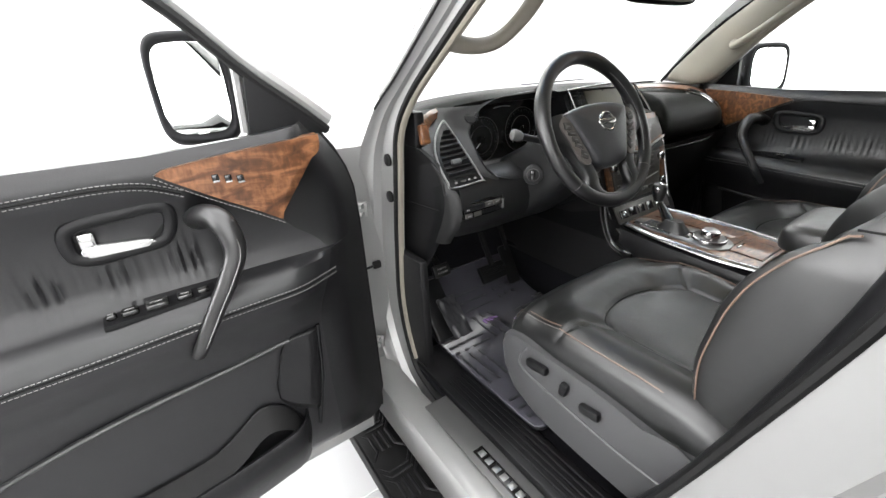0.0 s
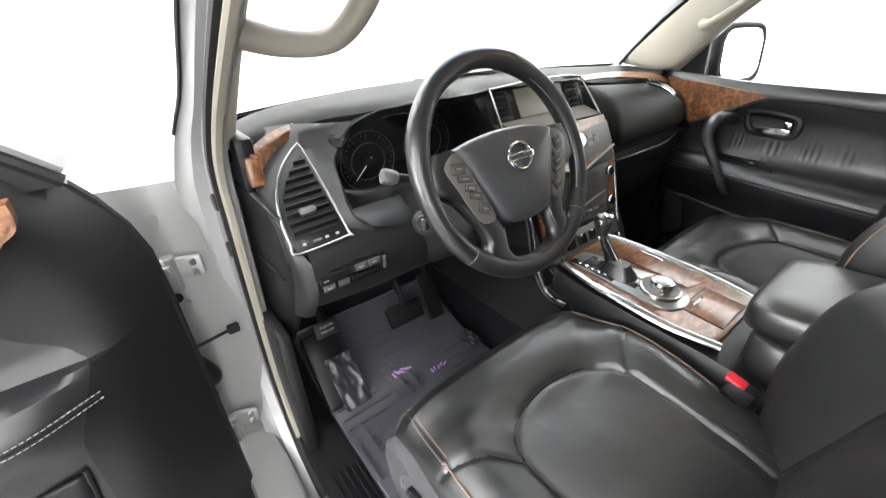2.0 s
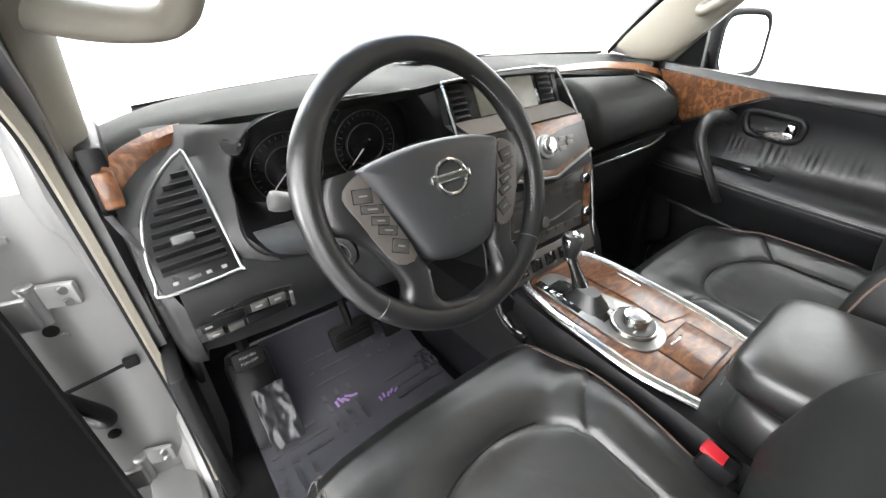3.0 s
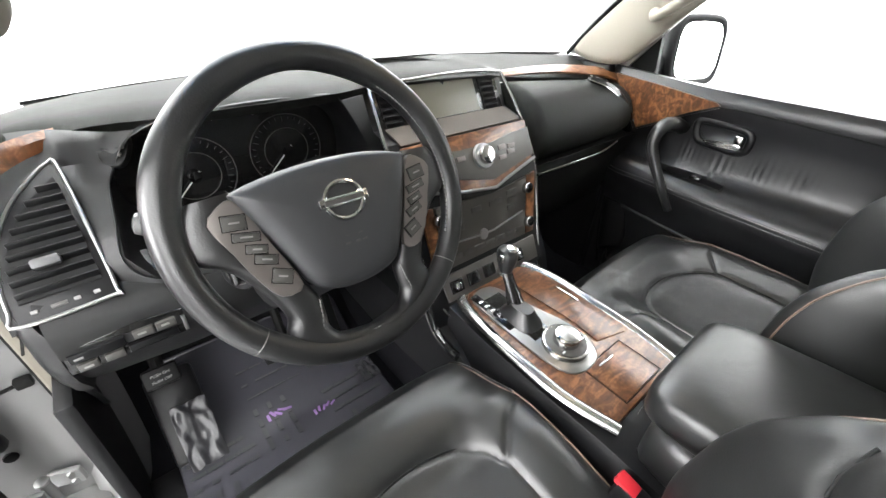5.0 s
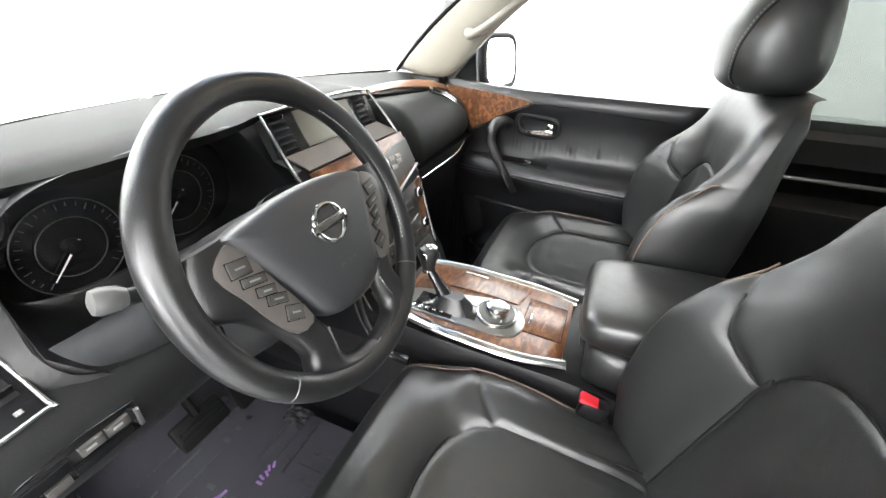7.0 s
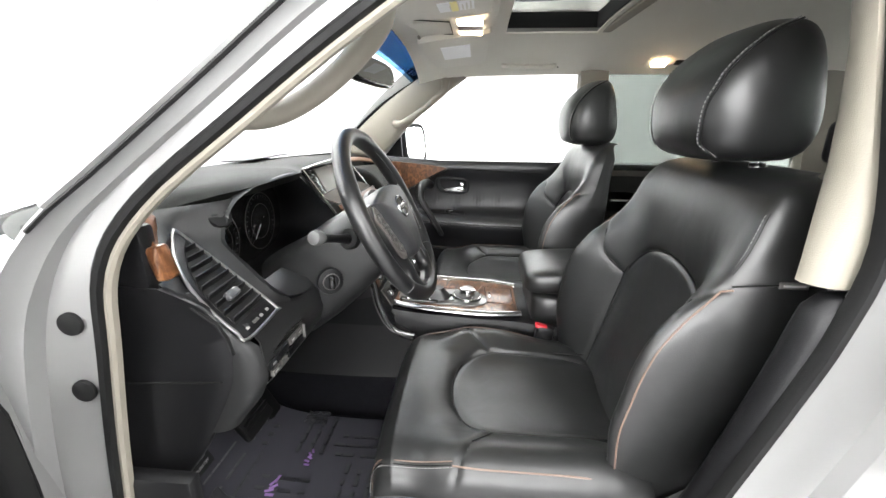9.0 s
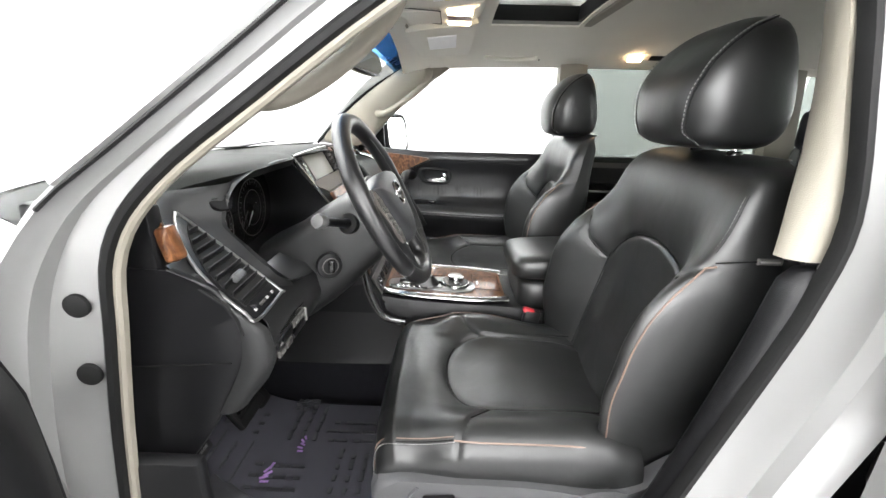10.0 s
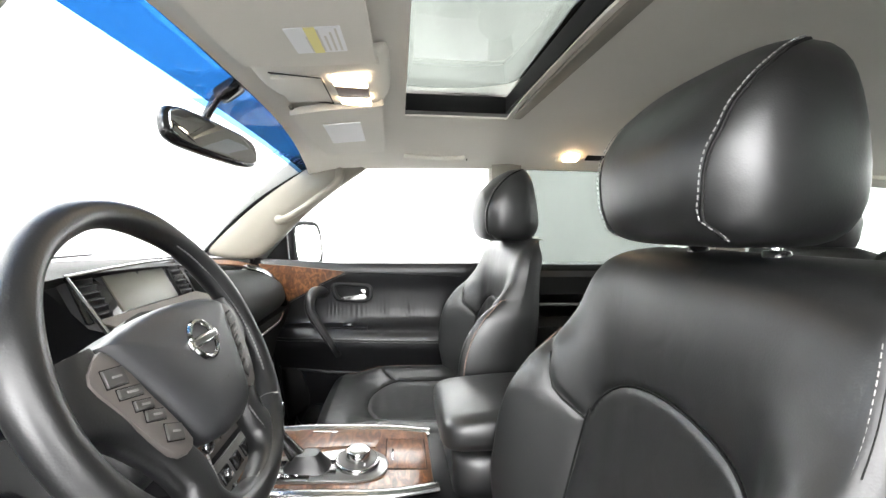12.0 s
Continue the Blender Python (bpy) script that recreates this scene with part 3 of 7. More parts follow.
def build_panes():
    us = [k / 20 - 1 for k in range(41)]
    w = thing("windscreen", "clear curved windscreen with a blue shade band", "windscreen", (0, 1.3, 1.38))
    part("pane", sheet([[ws_point(u, v) for u in us] for v in (0, 0.2, 0.4, 0.6, 0.8, 0.865)], 0.004, rim=False), PANE, w, shadow=False, turned=True)
    part("shade_fade", sheet([[ws_point(u, v) for u in us] for v in (0.865, 0.888)], 0.004), PALEBLUE, w, "pale lower edge of the shade band", shadow=False)
    part("shade_band", sheet([[ws_point(u, v) for u in us] for v in (0.888, 0.94, 1.0)], 0.004), BLUE, w, "blue tinted shade band", shadow=False)
    edge = [ws_point(u, 1) for u in us] + [ws_point(1, 1 - v / 8) for v in range(9)]
    part("edge_band", tube([p + V((0, -0.004, -0.004)) for p in edge], 0.007, 6), RUBBER, w, "black ceramic edge")

    def side(nm, s, y0, y1, m, lab, z0=1.27, z1=1.75, lean=0.0):
        t = thing(nm, lab, "car window", (s * 0.8, (y0 + y1) / 2, z0))
        rows = [[(s * lerp(0.845, 0.765, f), lerp(y, y + lean, f), lerp(z0, z1, f)) for y in (y0, (y0 + y1) / 2, y1)] for f in (0, 0.5, 1)]
        part("pane", sheet(rows, 0.004), m, t, shadow=False)
    side("front_side_window", 1, 0.96, 0.0, PANE, "clear front passenger door window, closed")
    side("rear_side_window", 1, -0.10, -1.0, TINT, "grey privacy glass rear door window, closed")
    side("quarter_window", 1, -1.12, -2.0, TINT, "grey privacy glass quarter window")
    side("rear_side_window", -1, -0.10, -1.0, TINT, "grey privacy glass rear door window, closed")
    side("quarter_window", -1, -1.12, -2.0, TINT, "grey privacy glass quarter window")
    t = thing("tail_window", "grey privacy glass tail window", "car window", (0, -2.5, 1.35))
    part("pane", sheet([[(x, y, z) for x in (-0.7, 0, 0.7)] for y, z in ((-2.52, 1.34), (-2.42, 1.77))], 0.004), TINT, t, shadow=False)


build_panes()


# ---- dashboard ----
def ring2(cx, cz, hw, hh, n=32, power=2.6):
    out = []
    for k in range(n):
        a = 2 * math.pi * k / n
        c, s = math.cos(a), math.sin(a)
        out.append((cx + hw * math.copysign(abs(c) ** (2 / power), c), cz + hh * math.copysign(abs(s) ** (2 / power), s)))
    return out


def stitches(path, m, parent, step=0.006, r=0.0007, length=0.0038, name="stitching", lift=None):
    """Short threads along a path, as one joined part."""
    bm = bmesh.new()
    path = [V(p) for p in path]
    acc = 0.0
    for a, b in zip(path, path[1:]):
        d = b - a
        L = d.length
        if L < 1e-6:
            continue
        d /= L
        while acc < L:
            p = a + d * acc
            add_tube(bm, [p - d * length / 2, p + d * length / 2], r, 4)
            acc += step
        acc -= L
    ob = part(name, bm, m, parent, flat=True)
    ob["kind"] = "stuff"
    return ob


DASH_YF = [(-0.77, 0.935), (-0.66, 1.0), (-0.60, 0.955), (-0.55, 0.905), (-0.47, 0.872), (-0.33, 0.872), (-0.24, 0.91), (-0.15, 0.94), (0.2, 0.94), (0.3, 0.99), (0.82, 1.03)]
DASH_ZF = [(-0.77, 1.372), (-0.64, 1.390), (-0.56, 1.412), (-0.45, 1.422), (-0.33, 1.422), (-0.22, 1.412), (0, 1.408), (0.2, 1.398), (0.3, 1.378), (0.82, 1.318)]


def dash_front(x):
    return V((x, curve_at(DASH_YF, x), curve_at(DASH_ZF, x)))


def dash_back(x):
    return V((x, 1.392 - 0.215 * abs(x / 0.82) ** 2.2 - 0.14 * max(0.0, (-0.58 - x) / 0.20) ** 2, 1.372 - 0.01 * (x / 0.82) ** 2))


def build_dash():
    d = thing("dashboard", "black soft dashboard with burl wood strips and bright trim", "dashboard", (0, 1.1, 1.0))
    xs = [-0.785 + 1.635 * k / 60 for k in range(61)]
    rows = []
    for f in (0, 0.12, 0.3, 0.5, 0.68, 0.82, 0.92, 0.97, 1.0):
        row = []
        for x in xs:
            p = dash_back(x).lerp(dash_front(x), f)
            p.z += 0.014 * math.sin(math.pi * f) - 0.012 * max(0, (f - 0.9) / 0.1) ** 2
            row.append(p)
        rows.append(row)
    rows.append([dash_front(x) + V((0, 0.012, -0.028)) for x in xs])
    rows.append([dash_front(x) + V((0, 0.06, -0.035)) for x in xs])
    part("top_pad", sheet(rows, 0.008), SOFT, d, "black grained soft top pad")
    # speaker grille slot and sensor on the pad
    part("speaker_grille", box((0.02, 1.16, 1.412), (0.26, 0.10, 0.004), 0.0015, turn(-4)), PLASTIC, d)
    part("light_sensor", disc((-0.12, 1.30, 1.385), (0, 0, 1), 0.014, 0.006, 16, 0.003), GLOSS, d)

    # driver fascia: upper left piece and the knee panel
    fascia = []
    for y, z, rx, ry in ((0.995, 1.392, -0.552, 0.902), (0.978, 1.380, -0.563, 0.902), (0.942, 1.352, -0.585, 0.906), (0.905, 1.322, -0.602, 0.901), (0.863, 1.288, -0.611, 0.862), (0.820, 1.254, -0.618, 0.818), (0.806, 1.230, -0.60, 0.800), (0.800, 1.205, -0.58, 0.797)):
        row = []
        for k in range(11):
            f = k / 10
            x = lerp(-0.752, rx, f)
            f0 = lerp(0.74, 0.38, min(1.0, max(0.0, (z - 1.352) / 0.028)))
            g = max(0.0, (f - f0) / (1 - f0))
            row.append((x, lerp(y + 0.011, ry + 0.001, g * g * (3 - 2 * g)), z - 0.009 * (1 - g)))
        fascia.append(row)
    part("upper_fascia", sheet(fascia, 0.003), DASHSKIN, d, "black smooth panel round the outer vent")
    xk = [-0.722, -0.69, -0.6, -0.5, -0.4, -0.3, -0.2, -0.17]
    knee = [[(x, y + 0.05 * max(0, (x + 0.45) / 0.25) ** 2 * (1.25 - z), z + 0.02 * max(0, (-0.66 - x) / 0.1)) for x in xk] for y, z in ((0.86, 1.235), (0.808, 1.216), (0.788, 1.19), (0.782, 1.15), (0.795, 1.115), (0.825, 1.075), (0.845, 1.055), (0.90, 1.06), (1.05, 1.08))]
    part("knee_panel", sheet(knee, 0.002), DASHSKIN, d, "black lower driver panel")
    edge = smooth_path([(-0.767, 0.897, 1.304), (-0.757, 0.870, 1.285), (-0.747, 0.846, 1.262), (-0.745, 0.824, 1.226), (-0.745, 0.818, 1.190), (-0.745, 0.823, 1.147), (-0.745, 0.849, 1.090), (-0.747, 0.896, 1.008), (-0.750, 0.945, 0.94), (-0.754, 0.990, 0.875)], 4)
    rows = []
    for k, p in enumerate(edge):
        f = k / (len(edge) - 1)
        far = V((-0.768, 1.10, lerp(1.315, 0.86, f)))
        rows.append([p + V((0.010, -0.004, 0.0)), p + V((0.0035, -0.0035, 0.0)), p + V((0, 0, 0))] + [p.lerp(far, j / 6) + V((-0.006 * math.sin(math.pi * j / 6), 0, 0)) for j in range(1, 7)])
    part("end_cap", sheet(rows, 0.004), PLASTIC, d, "black dashboard end cap")
    cheek = []
    for p in [q for q in edge[4:] if q.z > 1.045]:
        ky = curve_at([(1.055, 0.842), (1.075, 0.823), (1.115, 0.794), (1.15, 0.783), (1.19, 0.789), (1.216, 0.809), (1.24, 0.830), (1.262, 0.852), (1.285, 0.874), (1.304, 0.899)], p.z)
        a, b, c = V(p), V((p.x + 0.003, ky + 0.002, p.z)), V((curve_at([(1.19, -0.723), (1.225, -0.738)], p.z), ky, p.z))
        cheek.append([a.lerp(b, s).lerp(b.lerp(c, s), s) for s in (0.0, 0.15, 0.3, 0.45, 0.6, 0.8, 1.0)] + [c + V((0.004, 0.02, 0.0))])
    part("cheek", sheet(cheek, 0.003), DASHSKIN, d, "rounded black corner of the dashboard")
    part("end_cap_seam", box((-0.7655, 0.93, 1.150), (0.003, 0.20, 0.002), 0, turn(-2, 0, 3.5)), DARK, d)
    part("post_foot", box((-0.752, 0.992, 1.342), (0.032, 0.172, 0.10), 0.008), PLASTIC, d)
    # burl strip over the outer vent
    lo = smooth_path([(-0.748, 0.889, 1.318), (-0.735, 0.905, 1.332), (-0.70, 0.937, 1.352), (-0.655, 0.972, 1.362), (-0.612, 0.995, 1.362)], 5)
    hi = smooth_path([(-0.748, 0.902, 1.362), (-0.735, 0.918, 1.374), (-0.70, 0.952, 1.382), (-0.655, 0.985, 1.385), (-0.612, 1.005, 1.385)], 5)
    part("burl_strip", sheet([hi, [(a + b) / 2 + V((-0.002, -0.006, 0.003)) for a, b in zip(hi, lo)], lo], 0.006), WOOD, d, "glossy burl wood strip")
    part("burl_end", box((-0.749, 0.895, 1.337), (0.024, 0.022, 0.050), 0.005, turn(-14)), WOOD, d)

    # outer vent
    m = basis((-0.690, 0.799, 1.213), (1, 0.02, 0.03), (0.02, 0.15, 0.135))
    out2 = [(-0.047, 0.0), (0.047, 0.0), (0.052, 0.006), (0.052, 0.10), (0.049, 0.196), (0.042, 0.202), (0.02, 0.186), (-0.010, 0.155), (-0.035, 0.112), (-0.048, 0.06), (-0.051, 0.02)]
    vent = part("side_vent", slab(out2, 0.006, m @ Matrix.Translation((0, 0, 0.0)), 0.002), PLASTIC, d, "black air vent in a bright frame")
    rimp = smooth_path([m @ V((x, y, 0.006)) for x, y in out2], 4, True)
    part("vent_frame", tube(rimp, 0.0026, 8, True), GATE, vent)
    inn = [(-0.040, 0.026), (0.043, 0.026), (0.043, 0.10), (0.041, 0.180), (0.02, 0.165), (-0.006, 0.138), (-0.028, 0.102), (-0.039, 0.06)]
    part("vent_well", slab(inn, 0.002, m @ Matrix.Translation((0, 0, 0.0062))), DARK, vent)

    def left_edge(v):
        for (x0, y0), (x1, y1) in zip([(-0.040, 0.026), (-0.039, 0.06), (-0.028, 0.102), (-0.006, 0.138), (0.02, 0.165), (0.041, 0.181)], [(-0.039, 0.06), (-0.028, 0.102), (-0.006, 0.138), (0.02, 0.165), (0.041, 0.181), (0.042, 0.2)]):
            if v <= y1:
                return lerp(x0, x1, (v - y0) / (y1 - y0))
        return 0.04
    for k in range(9):
        v = 0.034 + k * 0.0163
        x0 = left_edge(v)
        put(part("slat", box((0, 0, 0), (0.043 - x0, 0.0115, 0.0026), 0.001, None), PLASTIC, vent), m @ Matrix.Translation(((x0 + 0.043) / 2, v, 0.010)) @ turn(58).to_4x4())
    put(part("vent_tab", box((0, 0, 0), (0.03, 0.014, 0.012), 0.004), SEATSIDE, vent), m @ Matrix.Translation((0.0, 0.066, 0.015)))
    for x in (-0.03, -0.006, 0.012, 0.032):
        put(part("vent_mark", box((0, 0, 0), (0.007 if x != -0.006 else 0.016, 0.005, 0.002), 0.0008), STITCH if x != -0.006 else BUTTON, vent), m @ Matrix.Translation((x, 0.012, 0.0068)))

    # instrument recess: a rim flush with the panel, under the brow of the pad
    rim = smooth_path([(-0.620, 0.816, 1.252), (-0.612, 0.860, 1.288), (-0.603, 0.899, 1.322), (-0.586, 0.904, 1.352), (-0.563, 0.900, 1.382), (-0.525, 0.888, 1.402), (-0.47, 0.882, 1.411), (-0.40, 0.880, 1.414), (-0.33, 0.884, 1.412), (-0.275, 0.896, 1.407), (-0.238, 0.922, 1.394), (-0.224, 0.900, 1.360),
                       (-0.216, 0.868, 1.320), (-0.214, 0.838, 1.282), (-0.232, 0.812, 1.240), (-0.29, 0.802, 1.208), (-0.40, 0.797, 1.198), (-0.52, 0.797, 1.202), (-0.595, 0.800, 1.222)], 4, True)
    cc = V((-0.405, 0.985, 1.292))
    face = []
    for p in rim:
        a = math.atan2((p.z - cc.z) / 0.10, (p.x - cc.x) / 0.19)
        c, q = math.cos(a), math.sin(a)
        face.append(V((cc.x + 0.188 * math.copysign(abs(c) ** 0.72, c), 0.992, cc.z + (0.100 if q > 0 else 0.086) * math.copysign(abs(q) ** 0.72, q))))
    rings = []
    for f, g, dy in ((-0.03, 0.0, 0.012), (-0.02, 0.0, -0.001), (-0.008, 0.0, -0.0045), (0.004, 0.02, -0.003), (0.03, 0.05, 0.004), (0.30, 0.28, 0), (0.7, 0.68, 0), (1.0, 1.0, 0)):
        ring = []
        for p, q in zip(rim, face):
            ring.append((lerp(p.x, q.x, f), lerp(p.y, q.y, g) + dy, lerp(p.z, q.z, f)))
        rings.append(ring)
    part("instrument_hood", loft(rings, caps=False), PLASTIC, d, "black instrument recess")

    def bowl(y, hw, up_, dn, cx=-0.402, cz=1.298, n=40):
        return [(x, y, cz + (z * up_ if z > 0 else z * dn)) for x, z in ring2(cx, 0, hw, 1, n, 2.8)]
    clu = part("instrument_face", slab([(x, z) for x, _, z in bowl(0, 0.205, 0.096, 0.086)], 0.004, basis((0, 0.992, 0), (1, 0, 0), (0, 0, 1))), GLOSS, d, "dark instrument cluster with two round gauges")
    for cx, cz in ((-0.487, 1.278), (-0.322, 1.292)):
        cy = 0.985
        for r, w, mm in ((0.068, 0.0009, BUTTON), (0.042, 0.0008, BUTTON)):
            part("gauge_ring", tube([(cx + r * math.cos(k / 24 * math.pi), cy, cz + r * math.sin(k / 24 * math.pi)) for k in range(48)], w, 6, True), mm, clu)
        a = radians(225)
        part("needle", tube([(cx - 0.012 * math.cos(a), cy - 0.003, cz - 0.012 * math.sin(a)), (cx + 0.052 * math.cos(a), cy - 0.003, cz + 0.052 * math.sin(a))], [0.0016, 0.0007], 6), WHITE, clu)
        part("needle_hub", disc((cx, cy, cz), (0, -1, 0), 0.011, 0.006, 20, 0.002), GLOSS, clu)
        tk = bmesh.new()
        for k in range(25):
            b = radians(225 - k * 270 / 24)
            r0 = 0.054 if k % 3 == 0 else 0.058
            add_tube(tk, [(cx + r0 * math.cos(b), cy, cz + r0 * math.sin(b)), (cx + 0.063 * math.cos(b), cy, cz + 0.063 * math.sin(b))], 0.0006, 4)
        part("gauge_scale", tk, SEATSIDE, clu)["kind"] = "stuff"
    part("trip_display", box((-0.405, 0.987, 1.262), (0.06, 0.003, 0.07), 0.001), GLOSS, clu)
    part("arch_mark", tube([(-0.405 + 0.10 * math.cos(a), 0.986, 1.315 + 0.055 * math.sin(a)) for a in [radians(70 + 5 * k) for k in range(9)]], 0.0011, 5), SATIN, clu)
    # mirror switch pod and the panel buttons
    pm = basis((-0.581, 0.915, 1.366), V((0.80, -0.60, 0.0)), (0.25, 0.50, 0.75))
    pod = part("mirror_switch", slab([(p.x, p.y) for p in smooth_path([(-0.019, -0.010, 0), (-0.018, 0.014, 0), (0.0, 0.021, 0), (0.018, 0.018, 0), (0.019, -0.006, 0), (0.010, -0.024, 0), (-0.008, -0.022, 0)], 4, True)], 0.010, pm @ Matrix.Translation((0, 0, -0.006)), 0.003, 3), PLASTIC, d, "black mirror switch pod")
    for x, y, w, h in ((-0.009, 0.006, 0.012, 0.018), (0.004, 0.008, 0.011, 0.018), (0.0135, 0.012, 0.005, 0.006), (0.0135, 0.003, 0.005, 0.006), (0.011, -0.008, 0.005, 0.006)):
        put(part("button", box((0, 0, 0), (w, h, 0.005), 0.002), BUTTON if w < 0.01 else PLASTIC, pod), pm @ Matrix.Translation((x, y, 0.0045)))
    mk = basis((-0.655, 0.7855, 1.152), (1, 0, 0.0), (0, 0.01, 1))
    sw = part("switch_panel", slab([(-0.065, -0.022), (0.068, -0.022), (0.074, 0.02), (0.02, 0.024), (-0.05, 0.018), (-0.068, 0.005)], 0.004, mk, 0.0015), GLOSS, d, "black switch panel")
    for x, y, w, h, mm in ((-0.03, 0.004, 0.06, 0.014, PLASTIC), (0.022, 0.006, 0.024, 0.013, BUTTON), (0.049, 0.006, 0.024, 0.013, BUTTON), (-0.045, -0.013, 0.022, 0.012, BUTTON), (-0.016, -0.013, 0.022, 0.012, BUTTON), (0.03, -0.012, 0.06, 0.011, PLASTIC), (0.0705, -0.004, 0.005, 0.026, SATIN)):
        part("switch", slab([(x - w / 2, y - h / 2), (x + w / 2, y - h / 2), (x + w / 2, y + h / 2), (x - w / 2, y + h / 2)], 0.005, mk @ Matrix.Translation((0, 0, 0.004)), 0.0018), mm, sw)
    for x, y in ((-0.05, 0.004), (0.02, 0.007), (0.048, 0.007), (-0.045, -0.013)):
        part("switch_mark", slab([(x - 0.005, y - 0.0015), (x + 0.005, y - 0.0015), (x + 0.005, y + 0.0015), (x - 0.005, y + 0.0015)], 0.001, mk @ Matrix.Translation((0, 0, 0.0092))), STITCH, sw)

    # centre column
    col = part("centre_column", loft([[(x, y, z) for x, y, z in ((-0.17, a, z0), (0.03, a - 0.006, z0), (0.215, a, z0), (0.215, 1.15, z0), (-0.17, 1.15, z0))] for a, z0 in ((0.955, 1.398), (0.915, 1.318), (0.862, 1.304), (0.815, 1.235), (0.79, 1.19), (0.772, 1.12), (0.752, 1.05), (0.715, 0.985), (0.70, 0.94))]), PLASTIC, d, "black centre column")
    mt = basis((0.028, 0.912, 1.308), (1, 0, 0), (0, 0.045, 0.085))
    bez = part("screen_bezel", slab([(-0.185, 0.0), (0.175, 0.0), (0.168, 0.098), (-0.175, 0.10)], 0.006, mt, 0.002), GLOSS, col, "black screen surround")
    part("screen", slab([(-0.095, 0.012), (0.095, 0.012), (0.093, 0.088), (-0.097, 0.088)], 0.003, mt @ Matrix.Translation((0, 0, 0.006)), 0.001), SCREEN, bez, "switched-off display screen")
    for x0 in (-0.148, 0.134):
        part("vent_well", slab([(x0 - 0.022, 0.008), (x0 + 0.024, 0.008), (x0 + 0.02, 0.090), (x0 - 0.024, 0.090)], 0.002, mt @ Matrix.Translation((0, 0, 0.006))), DARK, bez)
        for k in range(6):
            put(part("slat", box((0, 0, 0), (0.042, 0.010, 0.0022), 0.001), PLASTIC, bez), mt @ Matrix.Translation((x0, 0.015 + k * 0.0135, 0.010)) @ turn(35).to_4x4())
    part("bright_rail", tube(smooth_path([(-0.165, 0.938, 1.399), (0.0, 0.929, 1.407), (0.12, 0.930, 1.406), (0.203, 0.937, 1.396)], 6), 0.0030, 8), DARKCHROME, col)
    for s in (-1, 1):
        rp = smooth_path([(0.022 + s * 0.185, 0.937, 1.396), (0.022 + s * 0.197, 0.87, 1.31), (0.022 + s * 0.197, 0.806, 1.215), (0.022 + s * 0.188, 0.765, 1.10), (0.022 + s * 0.172, 0.728, 1.0), (0.022 + s * 0.15, 0.70, 0.955)], 6)
        part("bright_side_strip", tube(rp, 0.0040, 8), DARKCHROME, col)
    # climate panel on burl
    mc = basis((0.025, 0.788, 1.197), (1, 0, 0), (0, 0.060, 0.105))
    cp = part("climate_panel", slab([(-0.18, 0.025), (-0.05, -0.003), (0.03, -0.012), (0.17, 0.022), (0.178, 0.118), (-0.18, 0.118)], 0.010, mc, 0.002), WOOD, col, "burl climate panel under a bronze-grey key plate")
    part("key_plate", slab([(-0.176, 0.055), (-0.05, 0.024), (0.03, 0.006), (0.07, 0.014), (0.172, 0.036), (0.177, 0.100), (0.10, 0.094), (0.05, 0.086), (-0.05, 0.086), (-0.12, 0.094), (-0.178, 0.100)], 0.004, mc @ Matrix.Translation((0, 0, 0.010)), 0.0015), FASCIA, cp)
    for x, y in ((-0.125, 0.066), (-0.09, 0.070), (-0.115, 0.052), (-0.08, 0.050), (-0.05, 0.068), (0.075, 0.07), (0.105, 0.068), (0.07, 0.048), (0.10, 0.056)):
        part("key", slab([(x - 0.012, y - 0.005), (x + 0.012, y - 0.005), (x + 0.012, y + 0.005), (x - 0.012, y + 0.005)], 0.003, mc @ Matrix.Translation((0, 0, 0.0136)), 0.001), SPOKE, cp)
    dc = mc @ V((0.012, 0.062, 0.012))
    dn = (mc.to_3x3() @ V((0, 0, 1))).normalized()
    dial = part("climate_dial", disc(dc, dn, 0.028, 0.010, 28, 0.003), SATIN, cp)
    dial2 = disc(dc + dn * 0.010, dn, 0.020, 0.013, 28, 0.003)
    part("dial_cap", dial2, CHROME, cp)
    part("bright_chevron", tube([mc @ V(p) for p in ((-0.182, 0.026, 0.012), (-0.06, 0.0, 0.012), (0.03, -0.012, 0.012), (0.07, 0.0, 0.012), (0.176, 0.026, 0.012))], 0.0036, 8, up=dn), SATIN, col)
    part("screen_ledge", sheet([[(x, y, z) for x in (-0.150, -0.06, 0.03, 0.12, 0.195)] for y, z in ((0.848, 1.305), (0.864, 1.311), (0.905, 1.322))], 0.003), LEDGE, col, "bronze-grey ledge under the screen")
    # audio panel
    ma = basis((0.025, 0.752, 1.045), (1, 0, 0), (0, 0.036, 0.145))
    ap = part("audio_panel", slab([(-0.128, 0.0), (0.128, 0.0), (0.142, 0.145), (0.03, 0.132), (-0.142, 0.145)], 0.008, ma, 0.002), FASCIA, col, "dark grey audio panel with buttons")
    rows_ = [(-0.095, 0.118, 0.05), (-0.095, 0.100, 0.05), (-0.095, 0.082, 0.05), (-0.03, 0.112, 0.03), (0.03, 0.112, 0.04), (0.085, 0.122, 0.032), (0.085, 0.104, 0.032), (0.085, 0.086, 0.032)]
    rows_ += [(-0.1 + 0.034 * k, 0.022, 0.028) for k in range(7)]
    for x, y, w in rows_:
        part("key", slab([(x - w / 2, y - 0.006), (x + w / 2, y - 0.006), (x + w / 2, y + 0.006), (x - w / 2, y + 0.006)], 0.003, ma @ Matrix.Translation((0, 0, 0.0075)), 0.0012), BUTTON, ap)
